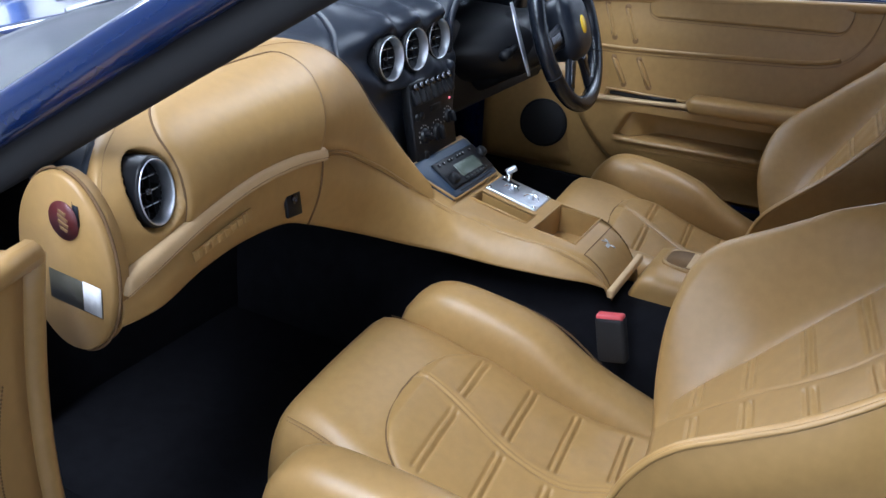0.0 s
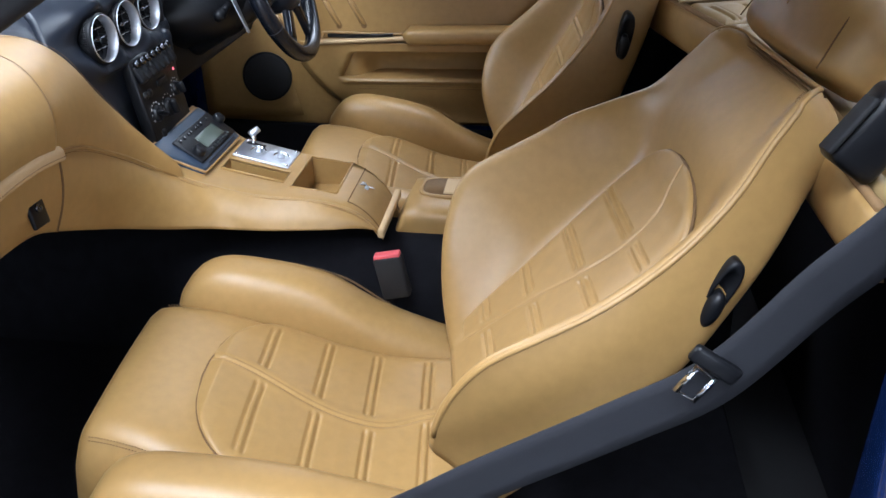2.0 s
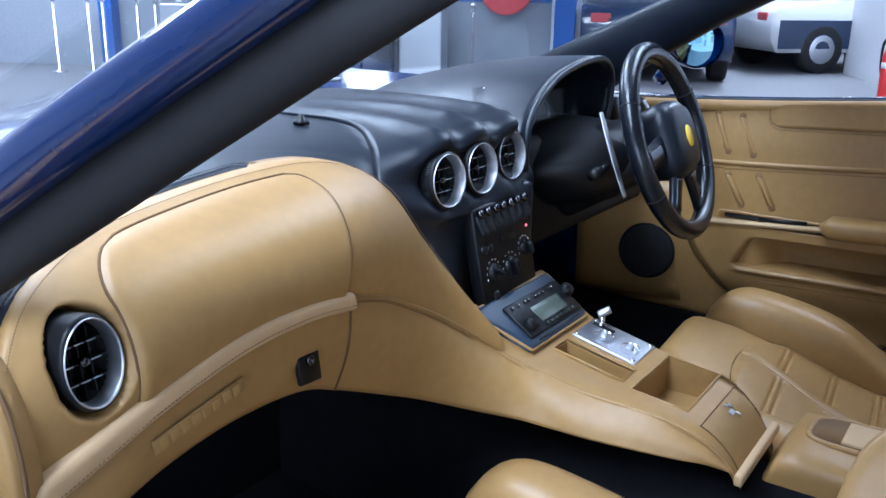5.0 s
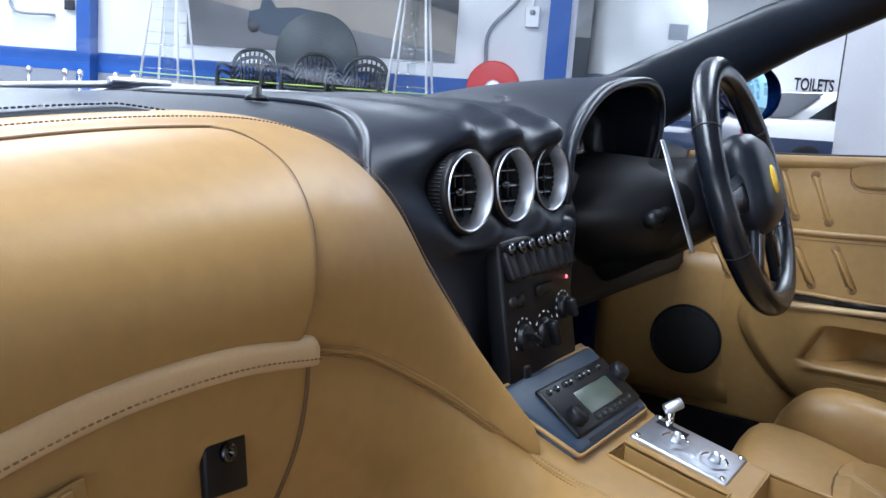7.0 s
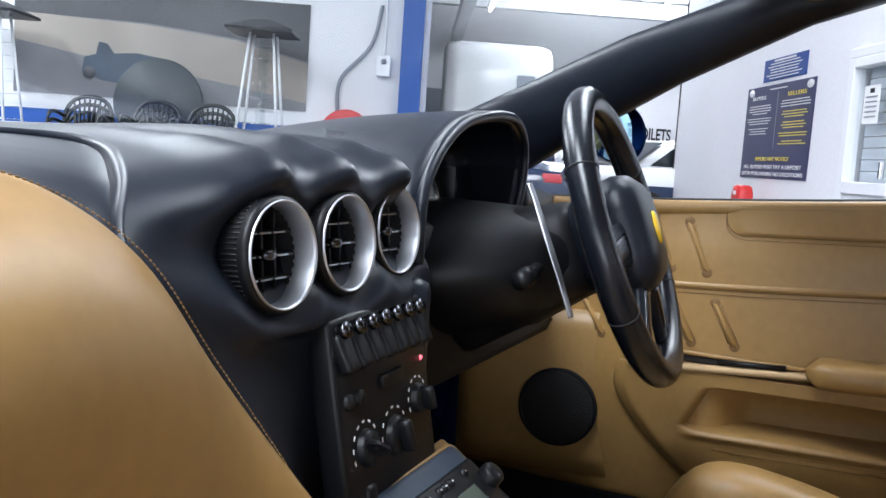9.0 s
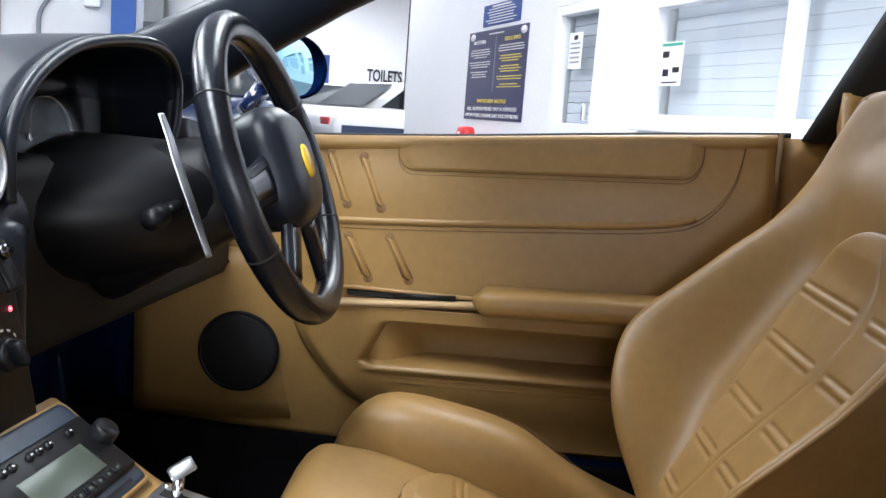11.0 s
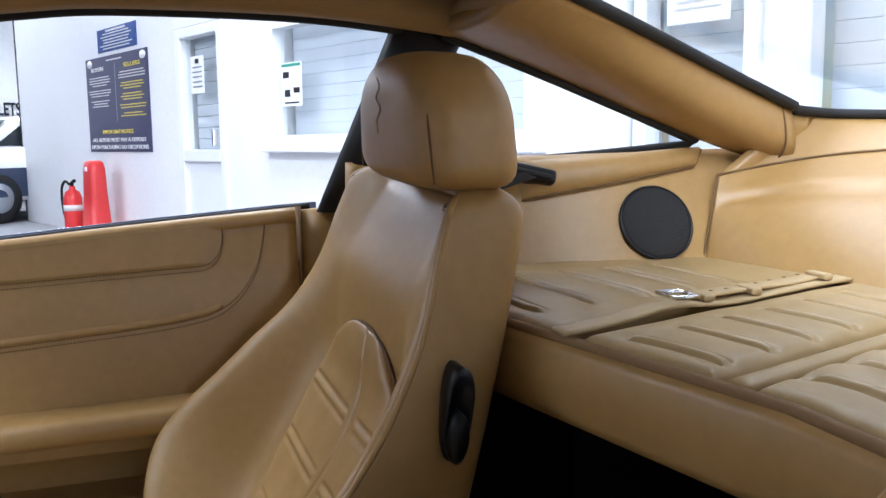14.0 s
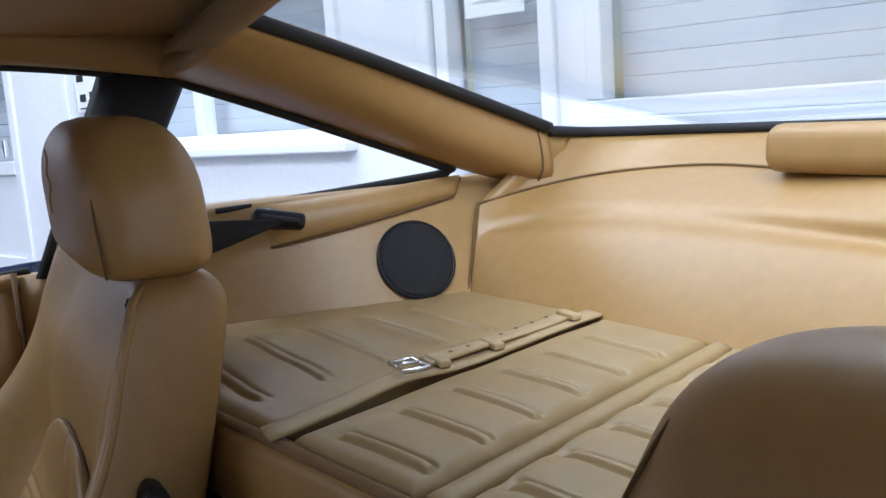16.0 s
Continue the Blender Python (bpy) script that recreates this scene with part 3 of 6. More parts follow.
SIDE_TOP = smooth_line(LIP + [(-0.097, 0.45, 0.545), (-0.09, 0.39, 0.530), (-0.083, 0.31, 0.524), (-0.077, 0.25, 0.507), (-0.074, 0.218, 0.482)], 150)
SIDE_LOW = smooth_line(LOW + [(-0.124, 0.385, 0.488), (-0.114, 0.33, 0.487), (-0.103, 0.28, 0.486), (-0.09, 0.245, 0.484), (-0.078, 0.214, 0.477)], 150)


def flank(u, v):
    k = int(round(u * 150))
    p = SIDE_TOP[k].lerp(SIDE_LOW[k], v)
    turn = step(0.5, 0.75, u)
    swell = math.sin(math.pi * v)
    return p + Vector((-0.006 * swell * turn, -0.008 * swell * (1 - turn), 0))


part("lower_panel", surf(flank, 150, 16, (0.008, 0.012, 0)), TAN, dash, "tan leather knee panel that runs on along the console")
part("lower_panel_return", surf(lambda u, v: BL[min(int(u * N), N)].lerp(BL[min(int(u * N), N)] + Vector((0.02 * u, 0.10, 0.03)), v), 90, 4), TAN, dash)
part("panel_seam", tube([flank(50 / 150, k / 15) + Vector((0, -0.001, 0)) for k in range(16)], 0.0014, 6), SEAM, dash)
bm = box(0.031, 0.006, 0.052, Matrix.Translation(Vector((-0.442, 0.5515, 0.668))) @ pose(0, 0, 0, -12, 4, 0), 0.002)
lock = part("lock_plate", bm, PLASTIC, dash, "black plastic lock plate")
part("lock_button", turned([(0, 0), (0.0055, 0), (0.0055, 0.003), (0.0045, 0.0040), (0.002, 0.0040), (0.0015, 0.002), (0, 0.002)], facing((-0.442, 0.5485, 0.666), (0, -1, 0.2)), 24), GUNMETAL, lock)
# raised badge of unreadable letters
badge = part("badge_plate", box(0.105, 0.002, 0.014, Matrix.Translation((-0.585, 0.542, 0.668)) @ pose(0, 0, 0, 0, -11, 1), 0.0008), TAN, dash)
for k in range(8):
    part("badge_bar", box(0.009, 0.003, 0.011 + 0.003 * (k == 0), Matrix.Translation((-0.585 + 0.0115 * (k - 3.5), 0.541, 0.668 + 0.0022 * (k - 3.5))) @ pose(0, 0, 0, 0, -11, 0), 0.0012), TAN, badge)

# dash end with its label and round sticker
part("end_panel", loft([[Vector((x, 0.602 + r * 0.064 * math.cos(t), 0.680 + r * 0.096 * math.sin(t))) for t in (2 * math.pi * j / 40 for j in range(40))] for x, r in ((-0.735, 1.05), (-0.754, 1.05), (-0.758, 1.02))]), TAN, dash, "tan end cap of the dashboard")
part("end_seam", tube([Vector((-0.749, 0.602 + 0.069 * math.cos(t), 0.680 + 0.103 * math.sin(t))) for t in (2 * math.pi * j / 48 for j in range(48))], 0.0018, 8, True), SEAM, dash)
part("round_sticker", turned([(0, 0), (0.021, 0), (0.021, 0.001), (0, 0.001)], facing((-0.7585, 0.593, 0.732), (-1, 0, 0)), 28), material("maroon_sticker", (0.09, 0.015, 0.015), 0.4), dash, "dark round sticker")
for k in range(4):
    part("sticker_bar", box(0.001, 0.016 - 0.004 * abs(k - 1.5), 0.003, Matrix.Translation((-0.760, 0.593, 0.723 + 0.006 * k)) @ pose(0, 0, 0, 20, 0, 0)), STITCH, dash, smooth=False)
tag_part = part("data_label", box(0.001, 0.075, 0.034, Matrix.Translation((-0.7592, 0.588, 0.652)) @ pose(0, 0, 0, 4, 0, 0)), material("olive_label", (0.05, 0.045, 0.03), 0.4), dash, "dark data label with a pale end")
part("label_end", box(0.001, 0.025, 0.034, Matrix.Translation((-0.7602, 0.563, 0.652)) @ pose(0, 0, 0, 4, 0, 0)), PRINT, tag_part)

# black top of the dash, right across
TOPS = [(-0.76, 0.57, 0.750), (-0.70, 0.604, 0.797), (-0.62, 0.636, 0.830), (-0.52, 0.648, 0.842), (-0.42, 0.648, 0.849), (-0.345, 0.638, 0.849), (-0.287, 0.622, 0.834), (-0.233, 0.608, 0.797)]
TS = smooth_line(TOPS, 60)


CREASE = smooth_line([(-0.136, 0.549, 0.616), (-0.168, 0.573, 0.680), (-0.206, 0.593, 0.745), (-0.228, 0.603, 0.780), (-0.238, 0.618, 0.806), (-0.205, 0.651, 0.838), (-0.154, 0.729, 0.854), (-0.150, 0.85, 0.856), (-0.15, 1.0, 0.852)], 80)


def cover(u, v):
    k = u * 60
    i = min(int(k), 59)
    a = TS[i].lerp(TS[i + 1], k - i)
    b = Vector((-0.70 + 0.55 * u, 1.02 - 0.16 * (1 - u) ** 2, 0.828 + 0.026 * u))
    p = a.lerp(b, v)
    p.z += 0.009 * math.sin(math.pi * min(v * 1.1, 1)) ** 0.8 * (0.4 + 0.6 * u)
    edge = CREASE[min(int((0.46 + 0.54 * v) * 80), 80)] + Vector((0.002, 0.003, -0.002 - 0.004 * (1 - v)))
    return p.lerp(edge, min(max((u - 0.55) / 0.45, 0.0), 1.0))


part("upper_cover", surf(cover, 70, 30, (0, 0, -0.02)), BLACK, dash, "black leather dash top")
part("stitching", thread([cover(u, 0.03) + Vector((0, 0, 0.0012)) for u in (k / 60 for k in range(61))], 0.0009), MATT, dash)
part("sun_sensor", turned([(0, 0), (0.011, 0), (0.010, 0.004), (0.005, 0.006), (0.004, 0.012), (0, 0.013)], facing((-0.20, 0.78, 0.853), (0, 0, 1)), 20), PLASTIC, dash)

# centre fascia: one black skin from the switches up round the vents and back over the top
VENTS = ((-0.129, 0.606, 0.789), (-0.044, 0.609, 0.791), (0.050, 0.618, 0.794))
SPINE = smooth_line([(0, 0.594, 0.600), (0, 0.596, 0.68), (0, 0.598, 0.728), (0, 0.586, 0.742), (0, 0.589, 0.762), (0, 0.608, 0.79), (0, 0.606, 0.825), (0, 0.622, 0.846), (0, 0.66, 0.856), (0, 0.75, 0.862), (0, 0.88, 0.861), (0, 1.0, 0.856)], 80)


def fascia(u, v):
    k = min(int(v * 80), 79)
    f = v * 80 - k
    a, c = CREASE[k].lerp(CREASE[k + 1], f), SPINE[k].lerp(SPINE[k + 1], f).copy()
    x = a.x + (0.115 - a.x) * u
    m = sum(dent(x, q[0], 0.027) for q in VENTS)
    over = dent(c.y, 0.62, 0.03) * step(0.80, 0.835, c.z) + step(0.63, 0.66, c.y) * (1 - step(0.66, 0.95, c.y))
    c.y -= 0.014 * m * dent(c.z, 0.835, 0.02) * (c.y < 0.66) - 0.018 * step(0.04, 0.10, x)
    c.z += 0.013 * (m - 0.35) * over
    c.y += 0.017 * step(0.66, 0.60, c.y) * sum(math.exp(-(((x - q[0]) / 0.040) ** 2 + ((c.z - q[2] + 0.004) / 0.040) ** 2) ** 2) for q in VENTS) if c.y < 0.66 else 0.0
    p = a.lerp(c, math.sin(min(u / 0.30, 1.0) * math.pi / 2))
    p.x = x
    return p


part("centre_fascia", surf(fascia, 150, 150, (0, 0.012, -0.006)), BLACK, dash, "black leather fascia with three mounds over its vents")
part("stitching", thread([fascia(0.006, k / 80) + Vector((0, -0.001, 0.001)) for k in range(1, 34)], 0.0010), MATT, dash)


def vent(at, normal, r, knurled=True, oval=1.0):
    m = facing(at, normal) @ Matrix.Diagonal((oval, 1, 1, 1))
    v = part("air_vent", turned([(r * 1.02, -0.03), (r * 1.02, 0.009), (r * 1.0, 0.0125), (r * 0.94, 0.0135)], m, 48), PLASTIC, dash, "round black air vent with a chrome ring")
    part("chrome_ring", turned([(r * 0.94, 0.0125), (r * 0.935, 0.0148), (r * 0.915, 0.0150), (r * 0.89, 0.0125), (r * 0.845, 0.0015), (r * 0.84, -0.002)], m, 48), ALU, v, "satin silver inner bevel")
    part("duct", turned([(0, -0.020), (r * 0.842, -0.020), (r * 0.842, -0.001)], m, 32), MATT, v)
    for k in range(3):
        y = 0.40 * r * (k - 1)
        w = 2 * math.sqrt((0.835 * r) ** 2 - y * y)
        part("louvre", box(w, 0.0020, 0.012, m @ pose(0, y, -0.007, 10), 0.0006), PLASTIC, v)
        for q in (-1, 0, 1):
            part("louvre_edge", box(w * 0.20, 0.0011, 0.0011, m @ pose(q * w * 0.27, y - 0.001, -0.0006)), ALU, v)
    for k in range(3):
        x = 0.36 * r * (k - 1)
        part("vane", box(0.0018, 2 * math.sqrt((0.82 * r) ** 2 - x * x), 0.009, m @ pose(x, 0, -0.0075), 0.0006), PLASTIC, v)
    part("thumb_tab", loft([[m @ Vector((w * math.cos(t), h * math.sin(t), z)) for t in (2 * math.pi * j / 10 for j in range(10))] for z, w, h in ((-0.006, 0.006, 0.0035), (0.002, 0.0065, 0.004), (0.005, 0.004, 0.0025))]), GUNMETAL, v)
    for k in range(34 if knurled else 0):
        t = radians(96 + k * 5)
        part("knurl", box(0.0014, 0.0014, 0.015, m @ pose(r * 1.02 * math.cos(t), r * 1.02 * math.sin(t), -0.0005, 0, 0, math.degrees(t)), 0.0003, 1), PLASTIC, v)
    return v


for c in VENTS:
    vent(c, (-0.04, -1, 0.10), 0.0365)
vent((-0.678, 0.561, 0.746), (0.10, -1, 0.13), 0.0385, False, 0.74)

# switch row, climate panel, radio
unit = part("climate_panel", box(0.152, 0.02, 0.142, Matrix.Translation((-0.010, 0.584, 0.673)) @ pose(0, 0, 0, -11, 0, 2), 0.004), PLASTIC, dash, "dark grey climate control panel")
M = Matrix.Translation((-0.010, 0.574, 0.671)) @ pose(0, 0, 0, 79, 0, 2)
for k in range(7):
    x = -0.064 + 0.0208 * k
    part("rocker_switch", box(0.0175, 0.028, 0.010, M @ pose(x, 0.050, 0.004, -18), 0.003), PLASTIC, unit, "black rocker switch with a chrome top")
    part("switch_crown", turned([(0.0, 0.0035), (0.0055, 0.0035), (0.006, 0.0), (0.006, -0.004)], M @ pose(x, 0.066, 0.006, -18), 20), GUNMETAL, unit)
    part("switch_mark", box(0.006, 0.007, 0.0004, M @ pose(x, 0.043, 0.0105, -18)), PRINT, unit, smooth=False)
for x, y, r in ((-0.043, -0.020, 0.0125), (0.004, -0.024, 0.0145), (0.050, -0.006, 0.0115)):
    knob = part("control_knob", turned([(r * 1.1, 0), (r, 0.004), (r * 0.95, 0.006), (0, 0.006)], M @ pose(x, y, 0.0), 32), PLASTIC, unit)
    part("knob_bar", box(r * 0.62, r * 1.85, 0.013, M @ pose(x, y, 0.010, 0, 0, 15 if x > -0.02 else 62), 0.004), PLASTIC, knob)
    for k in range(9):
        t = radians(200 - 27 * k)
        part("dial_mark", box(0.0035, 0.0016, 0.0003, M @ pose(x + 1.5 * r * math.cos(t), y + 1.5 * r * math.sin(t), 0.0008, 0, 0, 90 + math.degrees(t))), PRINT, unit, smooth=False)
for x in (-0.062, -0.047):
    part("push_button", turned([(0, 0.005), (0.006, 0.004), (0.006, 0)], M @ pose(x, 0.016, 0), 20), PLASTIC, unit)
part("slot_switch", box(0.036, 0.010, 0.005, M @ pose(0.006, 0.020, 0.0015), 0.001), PLASTIC, unit)
part("push_button", box(0.014, 0.018, 0.006, M @ pose(-0.043, -0.055, 0), 0.003), PLASTIC, unit)
part("warning_light", turned([(0, 0.0025), (0.0022, 0.001), (0.0022, 0)], M @ pose(0.064, 0.024, 0), 12), glow("red_lamp", (1, 0.05, 0.1), 2.5), unit, "small lit red lamp")

# instrument hood and the dash in front of the driver
HOOD = [(0.092, 0.606, 0.770), (0.092, 0.607, 0.800), (0.106, 0.611, 0.835), (0.150, 0.617, 0.870), (0.225, 0.627, 0.897), (0.32, 0.637, 0.911), (0.41, 0.646, 0.915), (0.465, 0.651, 0.904), (0.492, 0.653, 0.875), (0.490, 0.653, 0.83), (0.468, 0.653, 0.785)]
HL = smooth_line(HOOD, 50)


def hood(u, v):
    p = HL[min(int(round(u * 50)), 50)]
    left = 1 - step(0.0, 0.55, u)
    return Vector((p.x + (p.x - 0.30) * 0.10 * v - 0.022 * left * math.sin(min(v / 0.5, 1.0) * math.pi / 2), p.y + 0.38 * v, p.z - (0.045 + 0.02 * left) * v * v - 0.012 * v * (p.z - 0.76) / 0.16))


part("instrument_hood", surf(hood, 50, 24, (0, 0.002, -0.012)), BLACK, dash, "black leather hood over the dials")
part("hood_rim", tube([hood(u, 0) + Vector((0, 0, -0.005)) for u in (k / 50 for k in range(51))], 0.0055, 12), BLACK, dash)
part("dial_panel", block(0.150, 0.476, 0.74, 0.75, 0.70, 0.846, 0.002), MATT, dash)
part("dial_lens", surf(lambda u, v: (0.125 + 0.34 * u, 0.695 + 0.03 * v, 0.77 + 0.105 * v), 4, 4, (0, 0.002, 0)), glass("dial_glass", (0.9, 0.9, 0.9)), dash)
DIAL = Vector((0.333, 0.721, 0.805))
part("dial_face", turned([(0, 0.001), (0.0385, 0.001), (0.0385, 0)], facing(DIAL, (0, -1, 0.2)), 40), PLASTIC, dash)
part("dial_ring", turned([(0.040, 0), (0.040, 0.006), (0.0385, 0.006), (0.0385, 0)], facing(DIAL, (0, -1, 0.2)), 40), CHROME, dash)
part("knee_panel", block(0.15, 0.72, 0.66, 0.95, 0.60, 0.79, 0.02), MATT, dash)
part("under_panel", surf(lambda u, v: (0.13 + 0.58 * u, 0.66 + 0.25 * v, 0.62 - 0.12 * v), 6, 4, (0, 0.01, 0.01)), MATT, dash)
part("side_cover", surf(lambda u, v: (0.53 + 0.20 * u, 0.66 + 0.36 * v + 0.02 * u, 0.83 - 0.02 * u + 0.02 * v), 8, 8, (0, 0, -0.05)), BLACK, dash)
part("fascia_cheek", block(0.062, 0.095, 0.588, 0.80, 0.42, 0.755, 0.012), BLACK, dash)

# ---- steering wheel and column ----
WC = Vector((0.37, 0.488, 0.787))
tilt = math.atan2(0.548 - 0.428, 0.943 - 0.632)
HEAD = Matrix.Rotation(radians(2.5), 3, "Z")
WN = HEAD @ Vector((0, -math.cos(tilt), math.sin(tilt)))  # out of the wheel to the driver
WU = HEAD @ Vector((0, math.sin(tilt), math.cos(tilt)))
WR = HEAD @ Vector((1, 0, 0))


def on_wheel(r, deg, n=0.0):
    t = radians(deg)
    return WC + WR * (r * math.sin(t)) + WU * (r * math.cos(t)) + WN * n


wheel = thing("steering_wheel", WC, "black leather three-spoke steering wheel with yellow badge", "steering wheel")
part("rim", tube([on_wheel(0.152, d) for d in range(0, 360, 4)], 0.0160, 16, True), GRIP, wheel)
for d in (62, 298, 118, 242):
    part("rim_seam", tube([on_wheel(0.152 + 0.0156 * math.cos(t), d, 0.0156 * math.sin(t)) for t in (2 * math.pi * k / 20 for k in range(20))], 0.0011, 6, True), MATT, wheel)
part("hub", loft([[on_wheel(0, 0, n) + WR * (w * abs(math.cos(t)) ** 0.6 * (1 if math.cos(t) > 0 else -1)) + WU * (h * abs(math.sin(t)) ** 0.6 * (1 if math.sin(t) > 0 else -1)) for t in (2 * math.pi * j / 32 for j in range(32))] for n, w, h in ((-0.046, 0.050, 0.050), (-0.026, 0.060, 0.060), (0.004, 0.064, 0.066), (0.016, 0.062, 0.063), (0.028, 0.052, 0.050), (0.032, 0.042, 0.040), (0.033, 0.012, 0.012))]), BLACK, wheel, "padded black hub")
part("hub_badge", turned([(0, 0.004), (0.014, 0.0035), (0.0165, 0.0015), (0.0165, 0)], Matrix.Translation(on_wheel(0, 0, 0.0325)) @ WN.to_track_quat("Z", "Y").to_matrix().to_4x4() @ Matrix.Diagonal((0.8, 1.1, 1, 1)), 32), YELLOW, wheel, "yellow oval badge")
for d, wide_in, wide_out in ((98, 0.026, 0.022), (262, 0.026, 0.022), (152, 0.022, 0.018), (208, 0.022, 0.018)):
    rings, inlay = [], []
    side = on_wheel(1, d + 90) - WC
    for k in range(11):
        f = k / 10
        c = on_wheel(0.050 + 0.092 * f, d, 0.006 - 0.012 * f)
        w = wide_in + (wide_out - wide_in) * f - 0.004 * math.sin(math.pi * f)
        rings.append([c + side * (w * math.cos(t)) + WN * (0.0075 * math.copysign(abs(math.sin(t)) ** 0.6, math.sin(t))) for t in (2 * math.pi * j / 16 for j in range(16))])
        if 2 <= k <= 8:
            inlay.append([c + side * (w * 0.62 * math.cos(t)) + WN * (0.0068 + 0.0022 * math.sin(t)) for t in (2 * math.pi * j / 12 for j in range(12))])
    spoke = part("spoke", loft(rings), BLACK, wheel)
    part("spoke_inlay", loft(inlay), ALU if d == 98 else GUNMETAL, spoke, "satin metal plate")
col = thing("steering_column", (0.37, 0.60, 0.76), "black steering column with silver shift paddles and stalks", "steering column")
rings = []
for k in range(12):
    f = k / 11
    c = WC - WN * (0.045 + 0.16 * f)
    w = 0.050 + 0.020 * step(0, 0.3, f)
    rings.append([c + WR * (w * abs(math.cos(t)) ** 0.7 * (1 if math.cos(t) > 0 else -1)) + WU * ((0.052 + 0.03 * f) * abs(math.sin(t)) ** 0.7 * (1 if math.sin(t) > 0 else -1)) for t in (2 * math.pi * j / 28 for j in range(28))])
part("shroud", loft(rings), PLASTIC, col)
part("shroud_lower", loft([[Vector((0.37 + w * math.cos(t), y, z + h * math.sin(t))) for t in (2 * math.pi * j / 24 for j in range(24))] for y, z, w, h in ((0.53, 0.755, 0.05, 0.045), (0.58, 0.742, 0.11, 0.066), (0.66, 0.732, 0.16, 0.078), (0.74, 0.725, 0.17, 0.085))]), PLASTIC, col)
for s in (-1, 1):
    pts = [WC + WR * (s * x) + WU * h - WN * (0.062 - 0.010 * math.sin(k * 0.3)) for k, (x, h) in enumerate(((0.100, 0.078), (0.106, 0.058), (0.114, 0.034), (0.120, 0.010), (0.123, -0.014), (0.125, -0.038), (0.124, -0.062)))]
    line = smooth_line(pts, 30)
    rings = []
    for k, p in enumerate(line):
        w = 0.0085 * (0.5 + 0.5 * math.sin(math.pi * (k + 2) / 34)) + 0.001
        rings.append([p + WR * (w * math.cos(t)) + WN * (0.0022 * math.sin(t)) for t in (2 * math.pi * j / 12 for j in range(12))])
    part("shift_paddle", loft(rings), ALU, col, "silver shift paddle")
for z in (-0.004,):
    a = WC - WN * 0.085 + WR * -0.05 + WU * z
    part("stalk", tube([a, a + WR * -0.05 - WU * 0.006, a + WR * -0.072 - WU * 0.008], 0.007, 12), PLASTIC, col)
    part("stalk_end", turned([(0, 0.016), (0.010, 0.012), (0.0105, -0.012), (0.007, -0.014)], facing(a + WR * -0.082 - WU * 0.009, (-1, 0, -0.1)), 20), PLASTIC, col)

# ---- centre console ----
cons = thing("centre_console", (0, 0.35, 0.46), "tan leather centre console with radio and gear plate", "console")


def deck(y):
    """Height of the console's top along its length."""
    return curve([(0.20, 0.452), (0.210, 0.470), (0.222, 0.488), (0.238, 0.504), (0.26, 0.517), (0.30, 0.525), (0.35, 0.530), (0.40, 0.536), (0.445, 0.545), (0.484, 0.555), (0.526, 0.5812), (0.58, 0.617)], y)


def edge_x(y):
    return curve([(0.20, -0.073), (0.222, -0.074), (0.25, -0.077), (0.29, -0.080), (0.34, -0.083), (0.409, -0.090), (0.46, -0.098), (0.512, -0.115), (0.56, -0.136)], y)


def edge_z(y):
    return curve([(0.20, 0.450), (0.222, 0.484), (0.25, 0.506), (0.29, 0.520), (0.34, 0.5255), (0.409, 0.532), (0.46, 0.545), (0.512, 0.568), (0.56, 0.605)], y)


XR = 0.118


def right_edge(y):
    return curve([(0.20, 0.078), (0.25, 0.088), (0.29, 0.106), (0.36, 0.116), (0.40, 0.118), (0.60, 0.118)], y)


full = [Vector((edge_x(y), y, edge_z(y))) for y in (0.548 - 0.338 * k / 90 for k in range(91))]
full = [Vector(p) for p in smooth_line(LIP[5:10], 40)] + [p for p in full if p.y < 0.535]
for d in (0.0, 0.007):
    part("stitching", thread([p + Vector((-0.0015 - 0.4 * d, -0.003, 0.001 - d * 0.6)) for p in full], 0.0009, pitch=0.0034), STITCH, cons)
# one skin for the top, left open for the two trays
holes = ((-0.044, 0.090, 0.286, 0.362), (-0.032, 0.010, 0.378, 0.482))
cols = [("edge", o) for o in (0.0, 0.003, 0.007, 0.012, 0.018)] + [("at", x) for x in (-0.052, -0.044, -0.032, -0.010, 0.010, 0.035, 0.065, 0.090, 0.100, 0.108, 0.114, 0.118)]
lines_y = [0.204 + 0.004 * k for k in range(12)] + [0.254, 0.262, 0.270, 0.278, 0.286, 0.298, 0.311, 0.324, 0.337, 0.350, 0.362, 0.370, 0.378, 0.392, 0.407, 0.422, 0.437, 0.452, 0.467, 0.482, 0.490, 0.500, 0.510, 0.520, 0.530, 0.540, 0.552, 0.564, 0.576]
bm, grid = bmesh.new(), []
for y in lines_y:
    row = []
    for how, o in cols:
        if how == "edge":
            x, z = edge_x(y) + o, edge_z(y) + (deck(y) - edge_z(y)) * math.sin(min(o / 0.018, 1) * math.pi / 2)
        else:
            x = min(o, right_edge(y) - 0.012) if o <= 0.090 else right_edge(y) + o - XR
            z = deck(y) - 0.018 * max(0, (o - 0.100) / 0.018) ** 2
        row.append(bm.verts.new((x, y, z)))
    grid.append(row)
for i in range(len(lines_y) - 1):
    for j in range(len(cols) - 1):
        my, mx = (lines_y[i] + lines_y[i + 1]) / 2, (grid[i][j].co.x + grid[i][j + 1].co.x) / 2
        if not any(x0 < mx < x1 and y0 < my < y1 for x0, x1, y0, y1 in holes):
            bm.faces.new((grid[i][j], grid[i][j + 1], grid[i + 1][j + 1], grid[i + 1][j]))
part("top_skin", bm, TAN, cons, "smooth tan leather top with a rounded rear end")
